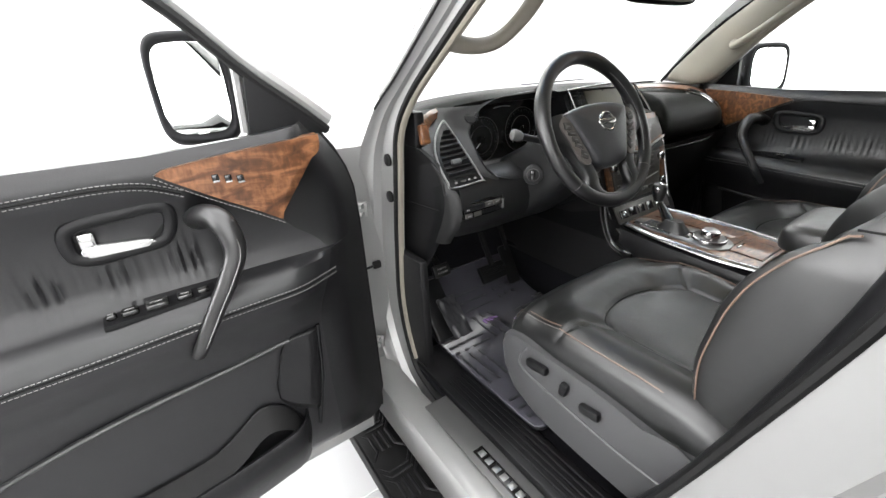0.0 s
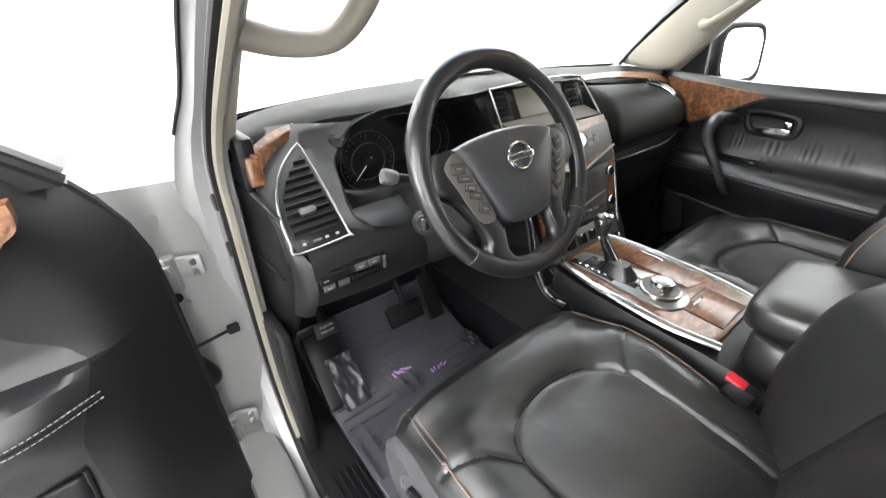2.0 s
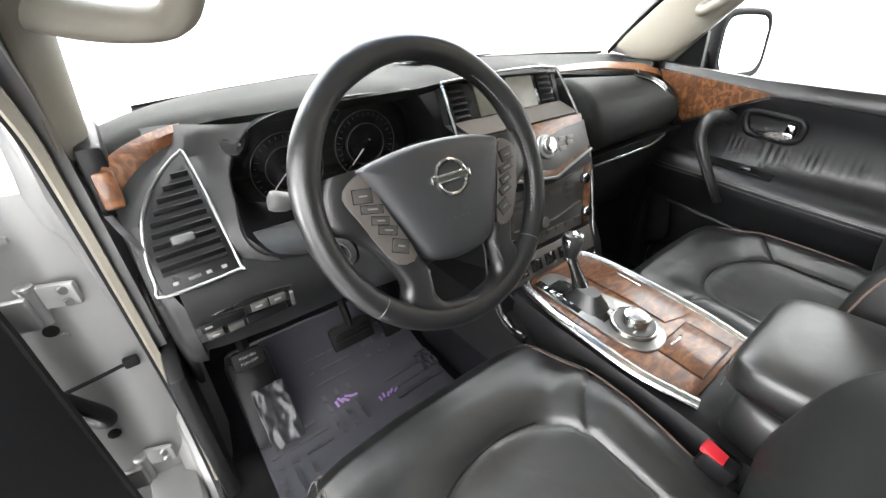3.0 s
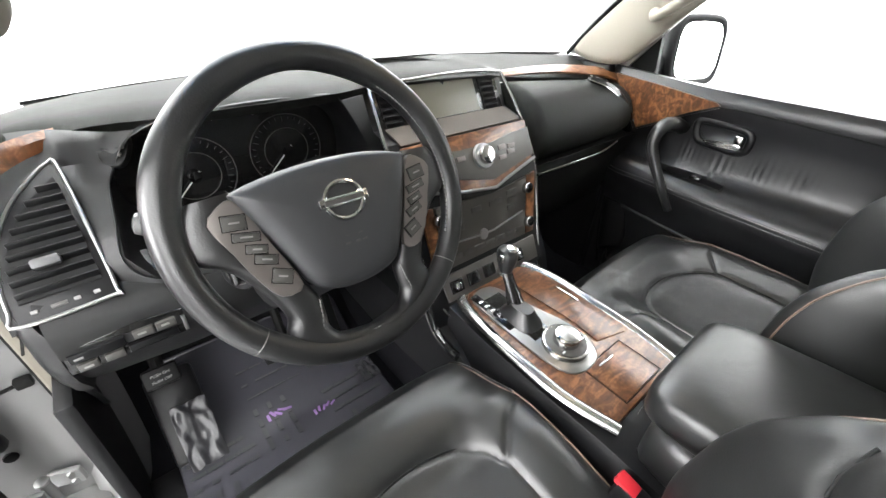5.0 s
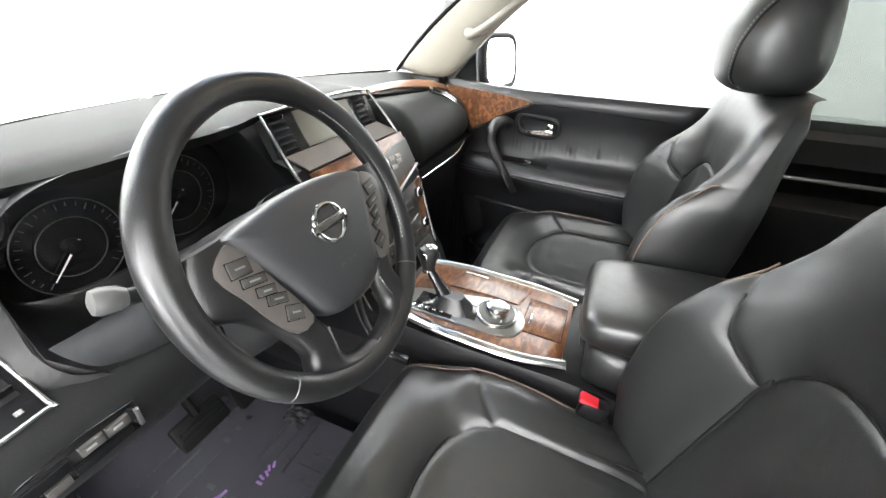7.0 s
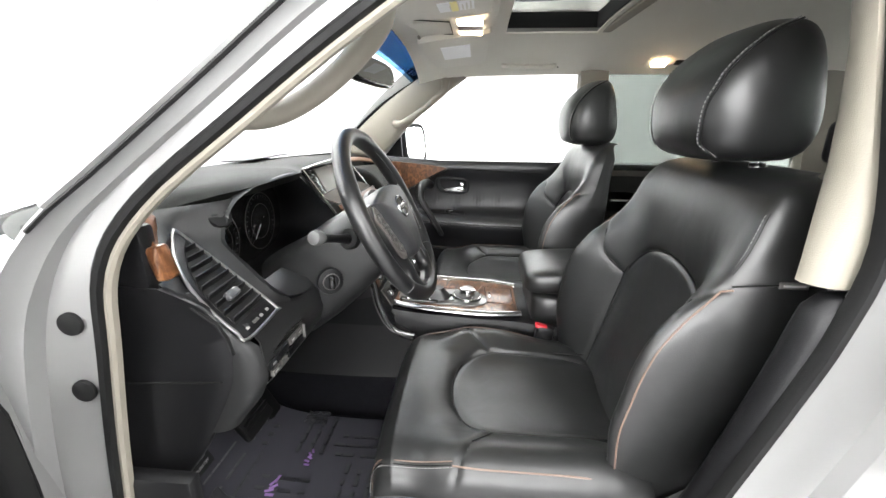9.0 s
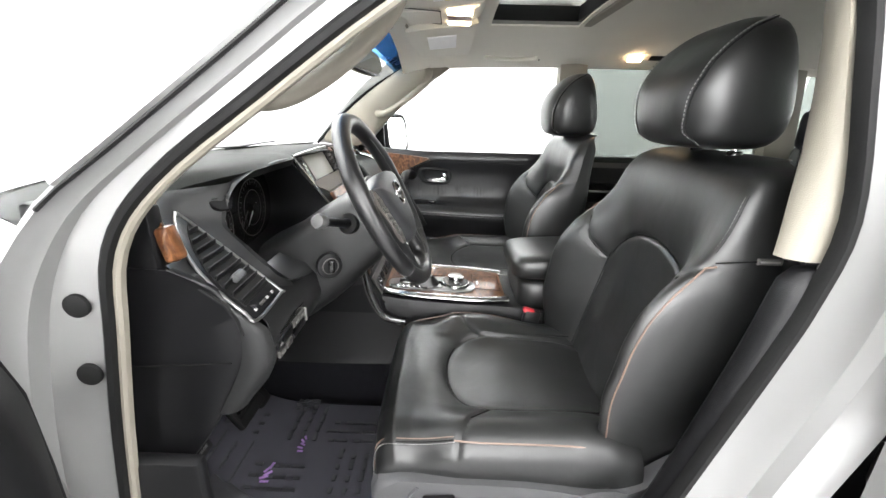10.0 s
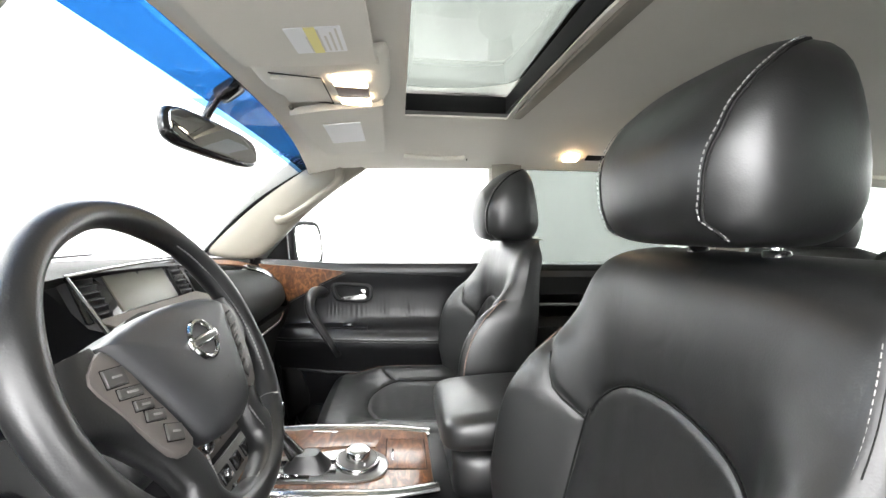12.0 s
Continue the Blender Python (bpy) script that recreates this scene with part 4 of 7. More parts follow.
    part("disc_slot", slab([(-0.12, 0.0555), (-0.02, 0.046), (0.02, 0.046), (0.12, 0.063), (0.12, 0.066), (0.02, 0.0495), (-0.02, 0.0495), (-0.12, 0.0585)], 0.004, ma @ Matrix.Translation((0, 0, 0.0075)), 0.001), SATIN, ap)
    part("slot_key", disc(ma @ V((-0.015, 0.048, 0.008)), ma.to_3x3() @ V((0, 0, 1)), 0.013, 0.004, 20, 0.001), SATIN, ap)
    for s, y in ((1, 0.118), (1, 0.032), (-1, 0.118), (-1, 0.032)):
        kn = part("knob", disc(ma @ V((s * 0.138, y, 0.006)), ma.to_3x3() @ V((0, 0, 1)), 0.014, 0.014, 24, 0.003), CHROME, ap)
        part("knob_cap", disc(ma @ V((s * 0.138, y, 0.020)), ma.to_3x3() @ V((0, 0, 1)), 0.010, 0.002, 20, 0.001), GLOSS, ap)
    for s in (-1, 1):
        part("burl_cheek", slab([(s * 0.132, 0.0), (s * 0.162, 0.0), (s * 0.176, 0.15), (s * 0.146, 0.145)][::s], 0.006, ma, 0.0015), WOOD, col)
    ml = basis((0.025, 0.714, 0.985), (1, 0, 0), (0, 0.036, 0.062))
    lp = part("lower_switch_plate", slab([(-0.15, 0.0), (0.15, 0.0), (0.155, 0.058), (-0.155, 0.058)], 0.006, ml, 0.0015), FASCIA, col)
    for x in (-0.12, -0.07, -0.02, 0.03, 0.08):
        part("switch", slab([(x - 0.017, 0.014), (x + 0.017, 0.014), (x + 0.017, 0.042), (x - 0.017, 0.042)], 0.006, ml @ Matrix.Translation((0, 0, 0.005)), 0.002), GLOSS, lp)
    for x in (-0.12, 0.08):
        part("switch_knob", disc(ml @ V((x, 0.028, 0.010)), ml.to_3x3() @ V((0, 0, 1)), 0.009, 0.007, 18, 0.002), CHROME, lp)

    # passenger side: padded bulge, wood strip, vent, glove box
    rings = []
    for k in range(15):
        f = k / 14
        x = lerp(0.222, 0.862, f)
        e = max(0.0, (f - 0.72) / 0.28)
        c = math.sqrt(max(0.0, 1 - e * e * 0.75)) if e else 1.0
        zt, zb = lerp(1.372, 1.318, f) - 0.02 * e, lerp(1.186, 1.175, f) + 0.03 * e
        yb = lerp(0.795, 0.83, f)
        yf = 1.02
        h = zt - zb
        rings.append([(x, yf, zt - 0.006), (x, lerp(yf, yb, 0.45 * c), zt), (x, lerp(yf, yb, 0.75 * c), zb + h * 0.86), (x, lerp(yf, yb, 0.93 * c), zb + h * 0.60), (x, lerp(yf, yb, 1.0 * c), zb + h * 0.32), (x, lerp(yf, yb, 0.98 * c), zb + h * 0.12), (x, lerp(yf, yb, 0.90 * c), zb), (x, yf + 0.06, zb - 0.01)])
    part("passenger_pad", loft(rings), SOFT, d, "black padded passenger bulge", sub=1)
    part("bright_pad_strip", tube(smooth_path([(0.228, 0.790, 1.172), (0.40, 0.793, 1.168), (0.54, 0.798, 1.167), (0.66, 0.82, 1.170)], 6), 0.0032, 8), CHROME, d)
    wl = smooth_path([(0.222, 0.962, 1.378), (0.36, 0.968, 1.374), (0.52, 0.972, 1.362), (0.68, 0.965, 1.342), (0.80, 0.945, 1.318), (0.858, 0.915, 1.275), (0.872, 0.895, 1.215)], 5)
    wh = smooth_path([(0.222, 0.985, 1.385), (0.36, 0.998, 1.384), (0.52, 1.012, 1.376), (0.68, 1.015, 1.362), (0.80, 1.005, 1.345), (0.868, 0.965, 1.318), (0.885, 0.93, 1.215)], 5)
    part("burl_strip", sheet([wh, [(a + b) / 2 + V((0, -0.004, 0.004)) for a, b in zip(wh, wl)], wl], 0.006), WOOD, d, "glossy burl wood strip")
    arc = smooth_path([(0.585, 0.925, 1.340), (0.635, 0.880, 1.316), (0.690, 0.852, 1.268), (0.730, 0.842, 1.215), (0.748, 0.844, 1.182)], 6)
    sv = part("side_vent", tube([V(p) + V((0.026, 0.010, 0.0)) for p in arc], 0.019, 10, flat=0.8), GLOSS, d, "black passenger side air vent")
    part("vent_frame", tube([V(p) + V((0.004, -0.005, 0.002)) for p in arc], 0.0026, 6), CHROME, sv)
    for k in range(4):
        p = V(arc[-1 - 5 * k]) + V((0.03, -0.006, 0.004))
        part("slat", tube([p + V((-0.014, 0, 0)), p + V((0.014, 0.006, 0))], 0.0022, 6), PLASTIC, sv)
    part("post_foot", box((0.835, 1.10, 1.322), (0.075, 0.24, 0.075), 0.012), PLASTIC, d)
    part("end_cap", box((0.862, 1.07, 1.12), (0.04, 0.25, 0.42), 0.01), PLASTIC, d, "black passenger end cap")
    part("glove_box", loft([[(x, y, z) for y, z in ((0.83, 1.172), (0.84, 1.14), (0.90, 0.95), (0.98, 0.86), (1.1, 0.86), (1.1, 1.17))] for x in (0.215, 0.5, 0.80)]), DARK, d, "black glove box lid")
    part("lower_apron", loft([[(x, y, z) for y, z in ((0.88, 1.06), (0.96, 1.02), (1.2, 1.0), (1.2, 1.2), (0.9, 1.2))] for x in (-0.74, -0.4, -0.16)]), DARK, d)
    return d


build_dash()


# ---- steering wheel and column ----
WC = V((-0.390, 0.648, 1.333))
WA = radians(27)
WU = V((0, math.sin(WA), math.cos(WA)))
WM = basis(WC, (1, 0, 0), WU)


def build_wheel():
    w = thing("steering_wheel", "black leather steering wheel with bronze-grey spoke buttons", "steering wheel", WC)
    R = 0.1835
    circ = [WM @ V((R * math.cos(2 * math.pi * k / 96), R * math.sin(2 * math.pi * k / 96), 0)) for k in range(96)]
    rad = [0.0165 + 0.0022 * (math.exp(-((k - 42) / 5) ** 2) + math.exp(-((k - 6) / 5) ** 2) + math.exp(-((k - 18) / 4) ** 2) + math.exp(-((k - 30) / 4) ** 2)) for k in range(96)]
    part("rim", tube(circ, rad, 16, True), LEATHER_SMOOTH, w, "smooth black leather rim")
    for deg in (22, 130, 222, 318):
        a = radians(deg)
        p = WM @ V((R * math.cos(a), R * math.sin(a), 0))
        t = (WM.to_3x3() @ V((-math.sin(a), math.cos(a), 0))).normalized()
        part("rim_seam", tube([p - t * 0.0006, p + t * 0.0006], 0.01685, 16), STITCH, w)
    stitches([WM @ V((0.1682 * math.cos(radians(a)), 0.1682 * math.sin(radians(a)), 0.008)) for a in range(-28, 56, 2)], STITCH, w, 0.0062, 0.0013, 0.0046)
    stitches([WM @ V((0.1682 * math.cos(radians(a)), 0.1682 * math.sin(radians(a)), 0.006)) for a in range(132, 205, 2)], STITCH, w)
    hub2 = [(-0.112, 0.046), (-0.055, 0.057), (0.0, 0.060), (0.055, 0.057), (0.104, 0.046), (0.108, 0.034), (0.088, -0.02), (0.070, -0.062), (0.055, -0.088), (0.03, -0.099), (0.0, -0.102), (-0.03, -0.099), (-0.055, -0.088), (-0.070, -0.062), (-0.088, -0.02), (-0.114, 0.034)]
    sm = [(p.x, p.y) for p in smooth_path([(x, y, 0) for x, y in hub2], 3, True)]
    n = len(sm)
    rings = []
    for s, z in ((0.98, -0.022), (1.0, 0.0), (0.995, 0.010), (0.97, 0.017), (0.90, 0.0225), (0.75, 0.0265), (0.5, 0.029), (0.2, 0.030)):
        rings.append([WM @ V((x * s, (y + 0.015) * s - 0.015, z)) for x, y in sm])
    part("airbag_cover", loft(rings), COVER, w, "black airbag cover")
    # plain emblem: ring and bar
    ec = V((0.0, 0.006, 0.0305))
    em = part("emblem", tube([WM @ (ec + V((0.0245 * math.cos(a), 0.0225 * math.sin(a), 0))) for a in [2 * math.pi * k / 32 for k in range(32)]], 0.0034, 8, True), CHROME, w, "bright round emblem")
    put(part("emblem_bar", box((0, 0, 0), (0.064, 0.0125, 0.006), 0.002), CHROME, w), WM @ Matrix.Translation(ec))
    put(part("emblem_inlay", box((0, 0, 0), (0.052, 0.006, 0.002), 0.0005), BUTTON, w), WM @ Matrix.Translation(ec + V((0, 0, 0.003))))
    for x, y in ((-0.008, -0.036), (0.008, -0.037), (-0.011, -0.046), (0.003, -0.047), (0.012, -0.047)):
        put(part("cover_mark", box((0, 0, 0), (0.006, 0.0025, 0.0012)), BUTTON, w), WM @ Matrix.Translation((x, y, 0.0292)))
    for s in (-1, 1):
        inn = smooth_path([V((x, y, 0)) for x, y in ((0.112, 0.047), (0.103, 0.022), (0.092, -0.008), (0.078, -0.044), (0.066, -0.076), (0.056, -0.100), (0.055, -0.122), (0.055, -0.141), (0.040, -0.158), (-0.002, -0.166))], 4)
        out = smooth_path([V((x, y, 0)) for x, y in ((0.160, 0.044), (0.173, 0.022), (0.173, -0.014), (0.143, -0.034), (0.121, -0.062), (0.106, -0.090), (0.100, -0.112), (0.105, -0.136), (0.068, -0.166), (-0.002, -0.186))], 4)
        rings = []
        for a, b in zip(inn, out):
            ring = []
            for k in range(13):
                q = math.pi * k / 12
                p = a.lerp(b, 0.5 - 0.5 * math.cos(q))
                ring.append(WM @ V((s * p.x, p.y, -0.008 + 0.019 * math.sin(q) ** 0.7)))
            ring += [WM @ V((s * lerp(b.x, a.x, h), lerp(b.y, a.y, h), -0.017)) for h in (0.08, 0.5, 0.92)]
            rings.append(ring)
        part("spoke", loft(rings), LEATHER_SMOOTH, w, "black leather spoke running into the lower rim")
        pan2 = [(s * x, y) for x, y in ((0.146, 0.018), (0.128, 0.036), (0.111, 0.034), (0.091, -0.022), (0.072, -0.076), (0.100, -0.081), (0.120, -0.048), (0.132, -0.018))]
        if s > 0:
            pan2 = pan2[::-1]
        pan2 = [(p.x, p.y) for p in smooth_path([(x, y, 0) for x, y in pan2], 3, True)]
        pan = part("button_panel", slab(pan2, 0.008, WM @ Matrix.Translation((0, 0, 0.0050)), 0.0025), SPOKE, w, "bronze-grey button panel")
        for x, y, bw, bh, rz in ((0.121, 0.014, 0.024, 0.016, -8), (0.114, -0.004, 0.028, 0.009, -12), (0.108, -0.020, 0.022, 0.009, -16), (0.102, -0.034, 0.024, 0.010, -20), (0.092, -0.058, 0.022, 0.016, -24)):
            put(part("button_gap", box((0, 0, 0), (bw + 0.002, bh + 0.002, 0.001)), DARK, pan), WM @ Matrix.Translation((s * x, y, 0.0127)) @ turn(0, 0, s * -rz).to_4x4())
            bb = part("button", box((0, 0, 0), (bw, bh, 0.004), 0.0014), BUTTON, pan)
            put(bb, WM @ Matrix.Translation((s * x, y, 0.0135)) @ turn(0, 0, s * -rz).to_4x4())
            put(part("button_mark", box((0, 0, 0), (bw * 0.45, 0.002, 0.001)), STITCH, pan), WM @ Matrix.Translation((s * x, y, 0.0158)) @ turn(0, 0, s * -rz).to_4x4())
    u = [(-0.060, -0.104), (-0.063, -0.122), (-0.066, -0.139), (-0.056, -0.157), (-0.032, -0.1665), (0.0, -0.169), (0.032, -0.1665), (0.056, -0.157), (0.066, -0.139), (0.063, -0.122), (0.060, -0.104)]
    stitches(smooth_path([WM @ V((x, y, 0.0072)) for x, y in u], 6), STITCH, w, 0.0062, 0.0013, 0.0046)
    part("rear_cover", loft([[WM @ V((r * math.cos(2 * math.pi * k / 20), r * 0.9 * math.sin(2 * math.pi * k / 20) - 0.015, z)) for k in range(20)] for r, z in ((0.09, -0.015), (0.088, -0.03), (0.075, -0.045))]), PLASTIC, w)

    c = thing("steering_column", "black steering column shroud with stalks and ignition switch", "steering column", (-0.4, 0.8, 1.2))
    rings = []
    for zz, hw, hu, hd in ((-0.045, 0.085, 0.062, 0.085), (-0.08, 0.092, 0.066, 0.098), (-0.14, 0.098, 0.060, 0.118), (-0.20, 0.10, 0.05, 0.135), (-0.28, 0.10, 0.05, 0.15)):
        rings.append([WM @ V((x, (z * hu if z > 0 else z * hd) - 0.012, zz)) for x, z in ring2(0, 0, hw, 1, 24, 3.4)])
    part("shroud", loft(rings), DASHSKIN, c, "black column shroud")
    for s, tip in ((-1, 0.20), (1, 0.19)):
        a = WM @ V((s * 0.085, 0.0, -0.075))
        b = V((-0.592, 0.742, 1.333)) if s < 0 else WM @ V((s * tip, 0.012, -0.062))
        st = part("stalk", tube([a, a.lerp(b, 0.3), a.lerp(b, 0.75), b], [0.012, 0.008, 0.0085, 0.009], 12), PLASTIC, c, "black stalk with a silver tip")
        part("stalk_tip", tube([a.lerp(b, 0.78), a.lerp(b, 0.83), a.lerp(b, 0.95), b, b + (b - a) * 0.02], [0.009, 0.0125, 0.014, 0.012, 0.005], 16), TIPGREY, c)
        part("stalk_boot", disc(a - (b - a) * 0.15, b - a, 0.022, 0.03, 16, 0.005), DARK, c)
    ip = V((-0.496, 0.757, 1.215))
    part("ignition_bezel", disc(ip, (-0.75, -0.6, 0.1), 0.027, 0.012, 28, 0.004), PLASTIC, c)
    part("ignition_ring", tube([ip + V((-0.75, -0.6, 0.1)).normalized() * 0.013 + (V((0.6, -0.75, 0)).normalized() * math.cos(a) + V((0, 0, 1)) * math.sin(a)) * 0.0165 for a in [2 * math.pi * k / 28 for k in range(28)]], 0.0012, 6, True), BUTTON, c)
    part("ignition_knob", box(ip + V((-0.75, -0.6, 0.1)).normalized() * 0.017, (0.012, 0.012, 0.028), 0.004, turn(0, 0, 40)), GLOSS, c)


build_wheel()


# ---- centre console ----
def build_console():
    c = thing("centre_console", "wide centre console with burl wood top and bright side rails", "centre console", (0.02, 0.4, 0.6))
    # top surface height falls a little to the rear
    def top(y):
        return lerp(0.962, 0.982, (y - 0.32) / 0.38)
    body = []
    for y, l, r, dz in ((0.80, -0.135, 0.18, 0.02), (0.70, -0.138, 0.17, -0.008), (0.60, -0.140, 0.168, -0.012), (0.45, -0.140, 0.166, -0.012), (0.33, -0.136, 0.165, -0.012), (0.15, -0.135, 0.165, -0.02), (-0.3, -0.13, 0.16, -0.02)):
        z = top(y) + dz
        body.append([(l, y, 0.6), (l, y, z - 0.03), (l + 0.012, y, z), (r - 0.012, y, z), (r, y, z - 0.03), (r, y, 0.6)])
    part("body", loft(body), PLASTIC, c, "black console body")
    side = []
    for z, dx, y0 in ((1.20, 0.030, 0.815), (1.10, 0.022, 0.772), (1.02, 0.010, 0.752), (0.95, 0.004, 0.722), (0.905, 0.001, 0.645), (0.86, 0.0, 0.60), (0.78, -0.002, 0.60), (0.755, 0.004, 0.60)):
        row = [(-0.150 - dx - 0.012 * math.sin(math.pi * min(1, max(0, (y - 0.62) / 0.6))), y, z) for y in [lerp(y0, 1.25, k / 8) for k in range(9)]]
        side.append([(row[0][0] + 0.020, y0 + 0.002, z), (row[0][0] + 0.006, y0 - 0.004, z)] + row)
    part("tunnel_side", sheet(side, 0.006), KNEE, c, "smooth black console side in the footwell")
    part("tunnel_carpet", box((-0.140, 0.92, 0.68), (0.03, 0.70, 0.19), 0.008), CARPET, c, "black carpet along the tunnel")
    strip = smooth_path([(-0.168, 0.80, 1.17), (-0.172, 0.757, 1.088), (-0.168, 0.738, 0.998), (-0.166, 0.708, 0.935), (-0.166, 0.672, 0.913), (-0.164, 0.636, 0.908)], 6)
    part("trim_strip", tube(strip, [0.008 + 0.006 * i / (len(strip) - 1) for i in range(len(strip))], 10, flat=0.6, up=(1, 0, 0)), GLOSS, c, "glossy black curved trim strip")
    part("strip_line", tube([p + V((-0.006, 0.010, 0.004)) for p in strip], 0.0022, 6), BUTTON, c)
    part("knee_bolster", loft([[(s, y, z) for s, y, z in ((-0.142, y0, z0), (-0.128, y0 - 0.015, z0 + 0.02), (-0.12, y0 + 0.04, z0 + 0.03), (-0.13, y0 + 0.07, z0))] for y0, z0 in ((0.86, 1.15), (0.80, 1.05), (0.73, 0.95), (0.72, 0.85), (0.80, 0.70), (0.9, 0.60))]), PLASTIC, c)
    m = basis((0.015, 0.325, 0.952), (1, 0, 0), (0, 0.38, 0.020))
    wood = [(-0.105, 0.0), (0.118, 0.0), (0.125, 0.1), (0.122, 0.30), (0.105, 0.375), (0.08, 0.39), (-0.08, 0.39), (-0.105, 0.37), (-0.122, 0.28), (-0.122, 0.1)]
    part("burl_top", slab(wood, 0.014, m, 0.003), WOOD, c, "glossy burl wood console top")
    for s, pts in ((-1, [(-0.106, -0.008), (-0.128, 0.09), (-0.130, 0.2), (-0.126, 0.30), (-0.108, 0.385), (-0.07, 0.40)]), (1, [(0.118, -0.008), (0.133, 0.09), (0.133, 0.2), (0.130, 0.30), (0.110, 0.385), (0.075, 0.40)])):
        part("bright_rail", tube(smooth_path([m @ V((x, y, 0.010)) for x, y in pts], 6), 0.0130, 12, flat=0.75), DARKCHROME, c, "bright side rail")
    # gate plate
    gp = [(-0.088, 0.37), (-0.10, 0.33), (-0.098, 0.18), (-0.085, 0.115), (-0.05, 0.095), (-0.01, 0.10), (0.018, 0.13), (0.022, 0.19), (0.0, 0.27), (-0.02, 0.36), (-0.05, 0.378)]
    plate = part("gate_plate", slab([(p.x, p.y) for p in smooth_path([(x, y, 0) for x, y in gp[::-1]], 3, True)], 0.006, m @ Matrix.Translation((0, 0, 0.0125)), 0.002), GATE, c, "satin silver selector plate")
    part("gate_slot", slab([(-0.075, 0.20), (-0.025, 0.20), (-0.03, 0.345), (-0.075, 0.345)], 0.002, m @ Matrix.Translation((0, 0, 0.0188)), 0.0008), GLOSS, plate)
    for k in range(5):
        put(part("gate_mark", box((0, 0, 0), (0.012, 0.010, 0.004), 0.002), CHROME, plate), m @ Matrix.Translation((-0.087 + 0.002 * k, 0.345 - 0.017 * k, 0.020)))
    put(part("gate_mark", box((0, 0, 0), (0.020, 0.12, 0.005), 0.002), GLOSS, plate), m @ Matrix.Translation((-0.086, 0.31, 0.0180)))
    # drive mode dial
    dc = m @ V((-0.032, 0.160, 0.0175))
    up = (m.to_3x3() @ V((0, 0, 1))).normalized()
    part("dial_base", disc(dc, up, 0.047, 0.010, 36, 0.003), DARKCHROME, c)
    part("dial_face", disc(dc + up * 0.010, up, 0.042, 0.002, 36, 0.001), BUTTON, c)
    kn = part("dial_knob", disc(dc + up * 0.011, up, 0.026, 0.020, 36, 0.004), CHROME, c, "knurled silver drive dial")
    part("dial_cap", disc(dc + up * 0.031, up, 0.0205, 0.0015, 30, 0.0007), SATIN, kn)
    for a in (30, 90, 150, 210, 330):
        p = dc + up * 0.0122 + V((math.cos(radians(a)), math.sin(radians(a)), 0)) * 0.0345
        part("dial_mark", box(p, (0.008, 0.003, 0.001)), WHITE, c)
    # gear lever
    b0 = m @ V((-0.050, 0.262, 0.016))
    k0 = V((-0.018, 0.655, 1.063))
    lv = part("gear_lever", tube([b0, b0.lerp(k0, 0.35), b0.lerp(k0, 0.7), k0], [0.030, 0.019, 0.013, 0.012], 16, flat=0.8), GLOSS, c, "black and bright gear lever")
    part("lever_boot", loft([[b0 + V((x * s, y * s * 1.5, h)) for x, y in ring2(0, 0, 0.034, 0.034, 16, 3)] for s, h in ((1.0, -0.002), (0.9, 0.008), (0.66, 0.022), (0.5, 0.034))]), LEATHER, lv)
    part("lever_collar", disc(k0 - V((0, 0, 0.012)), (0.1, 0.1, 1), 0.0145, 0.010, 20, 0.002), CHROME, lv)
    kr = []
    for h, rx, ry in ((-0.004, 0.013, 0.014), (0.010, 0.0165, 0.018), (0.026, 0.020, 0.023), (0.040, 0.0205, 0.024), (0.049, 0.017, 0.019), (0.053, 0.009, 0.010)):
        kr.append([k0 + V((rx * math.cos(a) + 0.06 * h, ry * math.sin(a) + 0.1 * h, h)) for a in [2 * math.pi * k / 20 for k in range(20)]])
    part("lever_knob", loft(kr), LEATHER_SMOOTH, lv, "black leather lever knob")
    part("knob_badge", disc(k0 + V((0.006, -0.004, 0.0515)), (0.05, -0.25, 1), 0.0125, 0.003, 20, 0.001), CHROME, lv)
    part("knob_button", box(k0 + V((-0.019, 0.0, 0.036)), (0.006, 0.012, 0.016), 0.002), CHROME, lv)
    # sliding cup cover on the passenger side, small lidded tray behind
    lid = part("cup_cover", slab([(0.032, 0.125), (0.106, 0.105), (0.110, 0.345), (0.075, 0.365), (0.02, 0.36), (0.038, 0.20)], 0.004, m @ Matrix.Translation((0, 0, 0.0125)), 0.0015), WOOD, c, "glossy burl cup holder cover")
    put(part("cover_pull", box((0, 0, 0), (0.006, 0.06, 0.003), 0.001), CHROME, lid), m @ Matrix.Translation((0.10, 0.25, 0.018)))
    tray = part("tray_lid", slab([(-0.060, 0.012), (0.060, 0.012), (0.060, 0.098), (-0.060, 0.098)], 0.004, m @ Matrix.Translation((0.010, 0, 0.0125)), 0.0015), WOOD, c, "small burl wood tray lid")
    put(part("lid_pull", box((0, 0, 0), (0.045, 0.004, 0.003), 0.001), CHROME, tray), m @ Matrix.Translation((0.0, 0.085, 0.018)))
    part("lid_gap", tube([m @ V((x, y, 0.0145)) for x, y in ((-0.052, 0.010), (0.072, 0.010), (0.072, 0.100), (-0.052, 0.100))], 0.0012, 4, True), DARK, tray)
    # armrest box with a padded lid
    def pad(y, l, r, z0, z1):
        pts = []
        for x, z in ring2((l + r) / 2, (z0 + z1) / 2, (r - l) / 2, (z1 - z0) / 2, 20, 4.5):
            pts.append((x, y, z))
        return pts
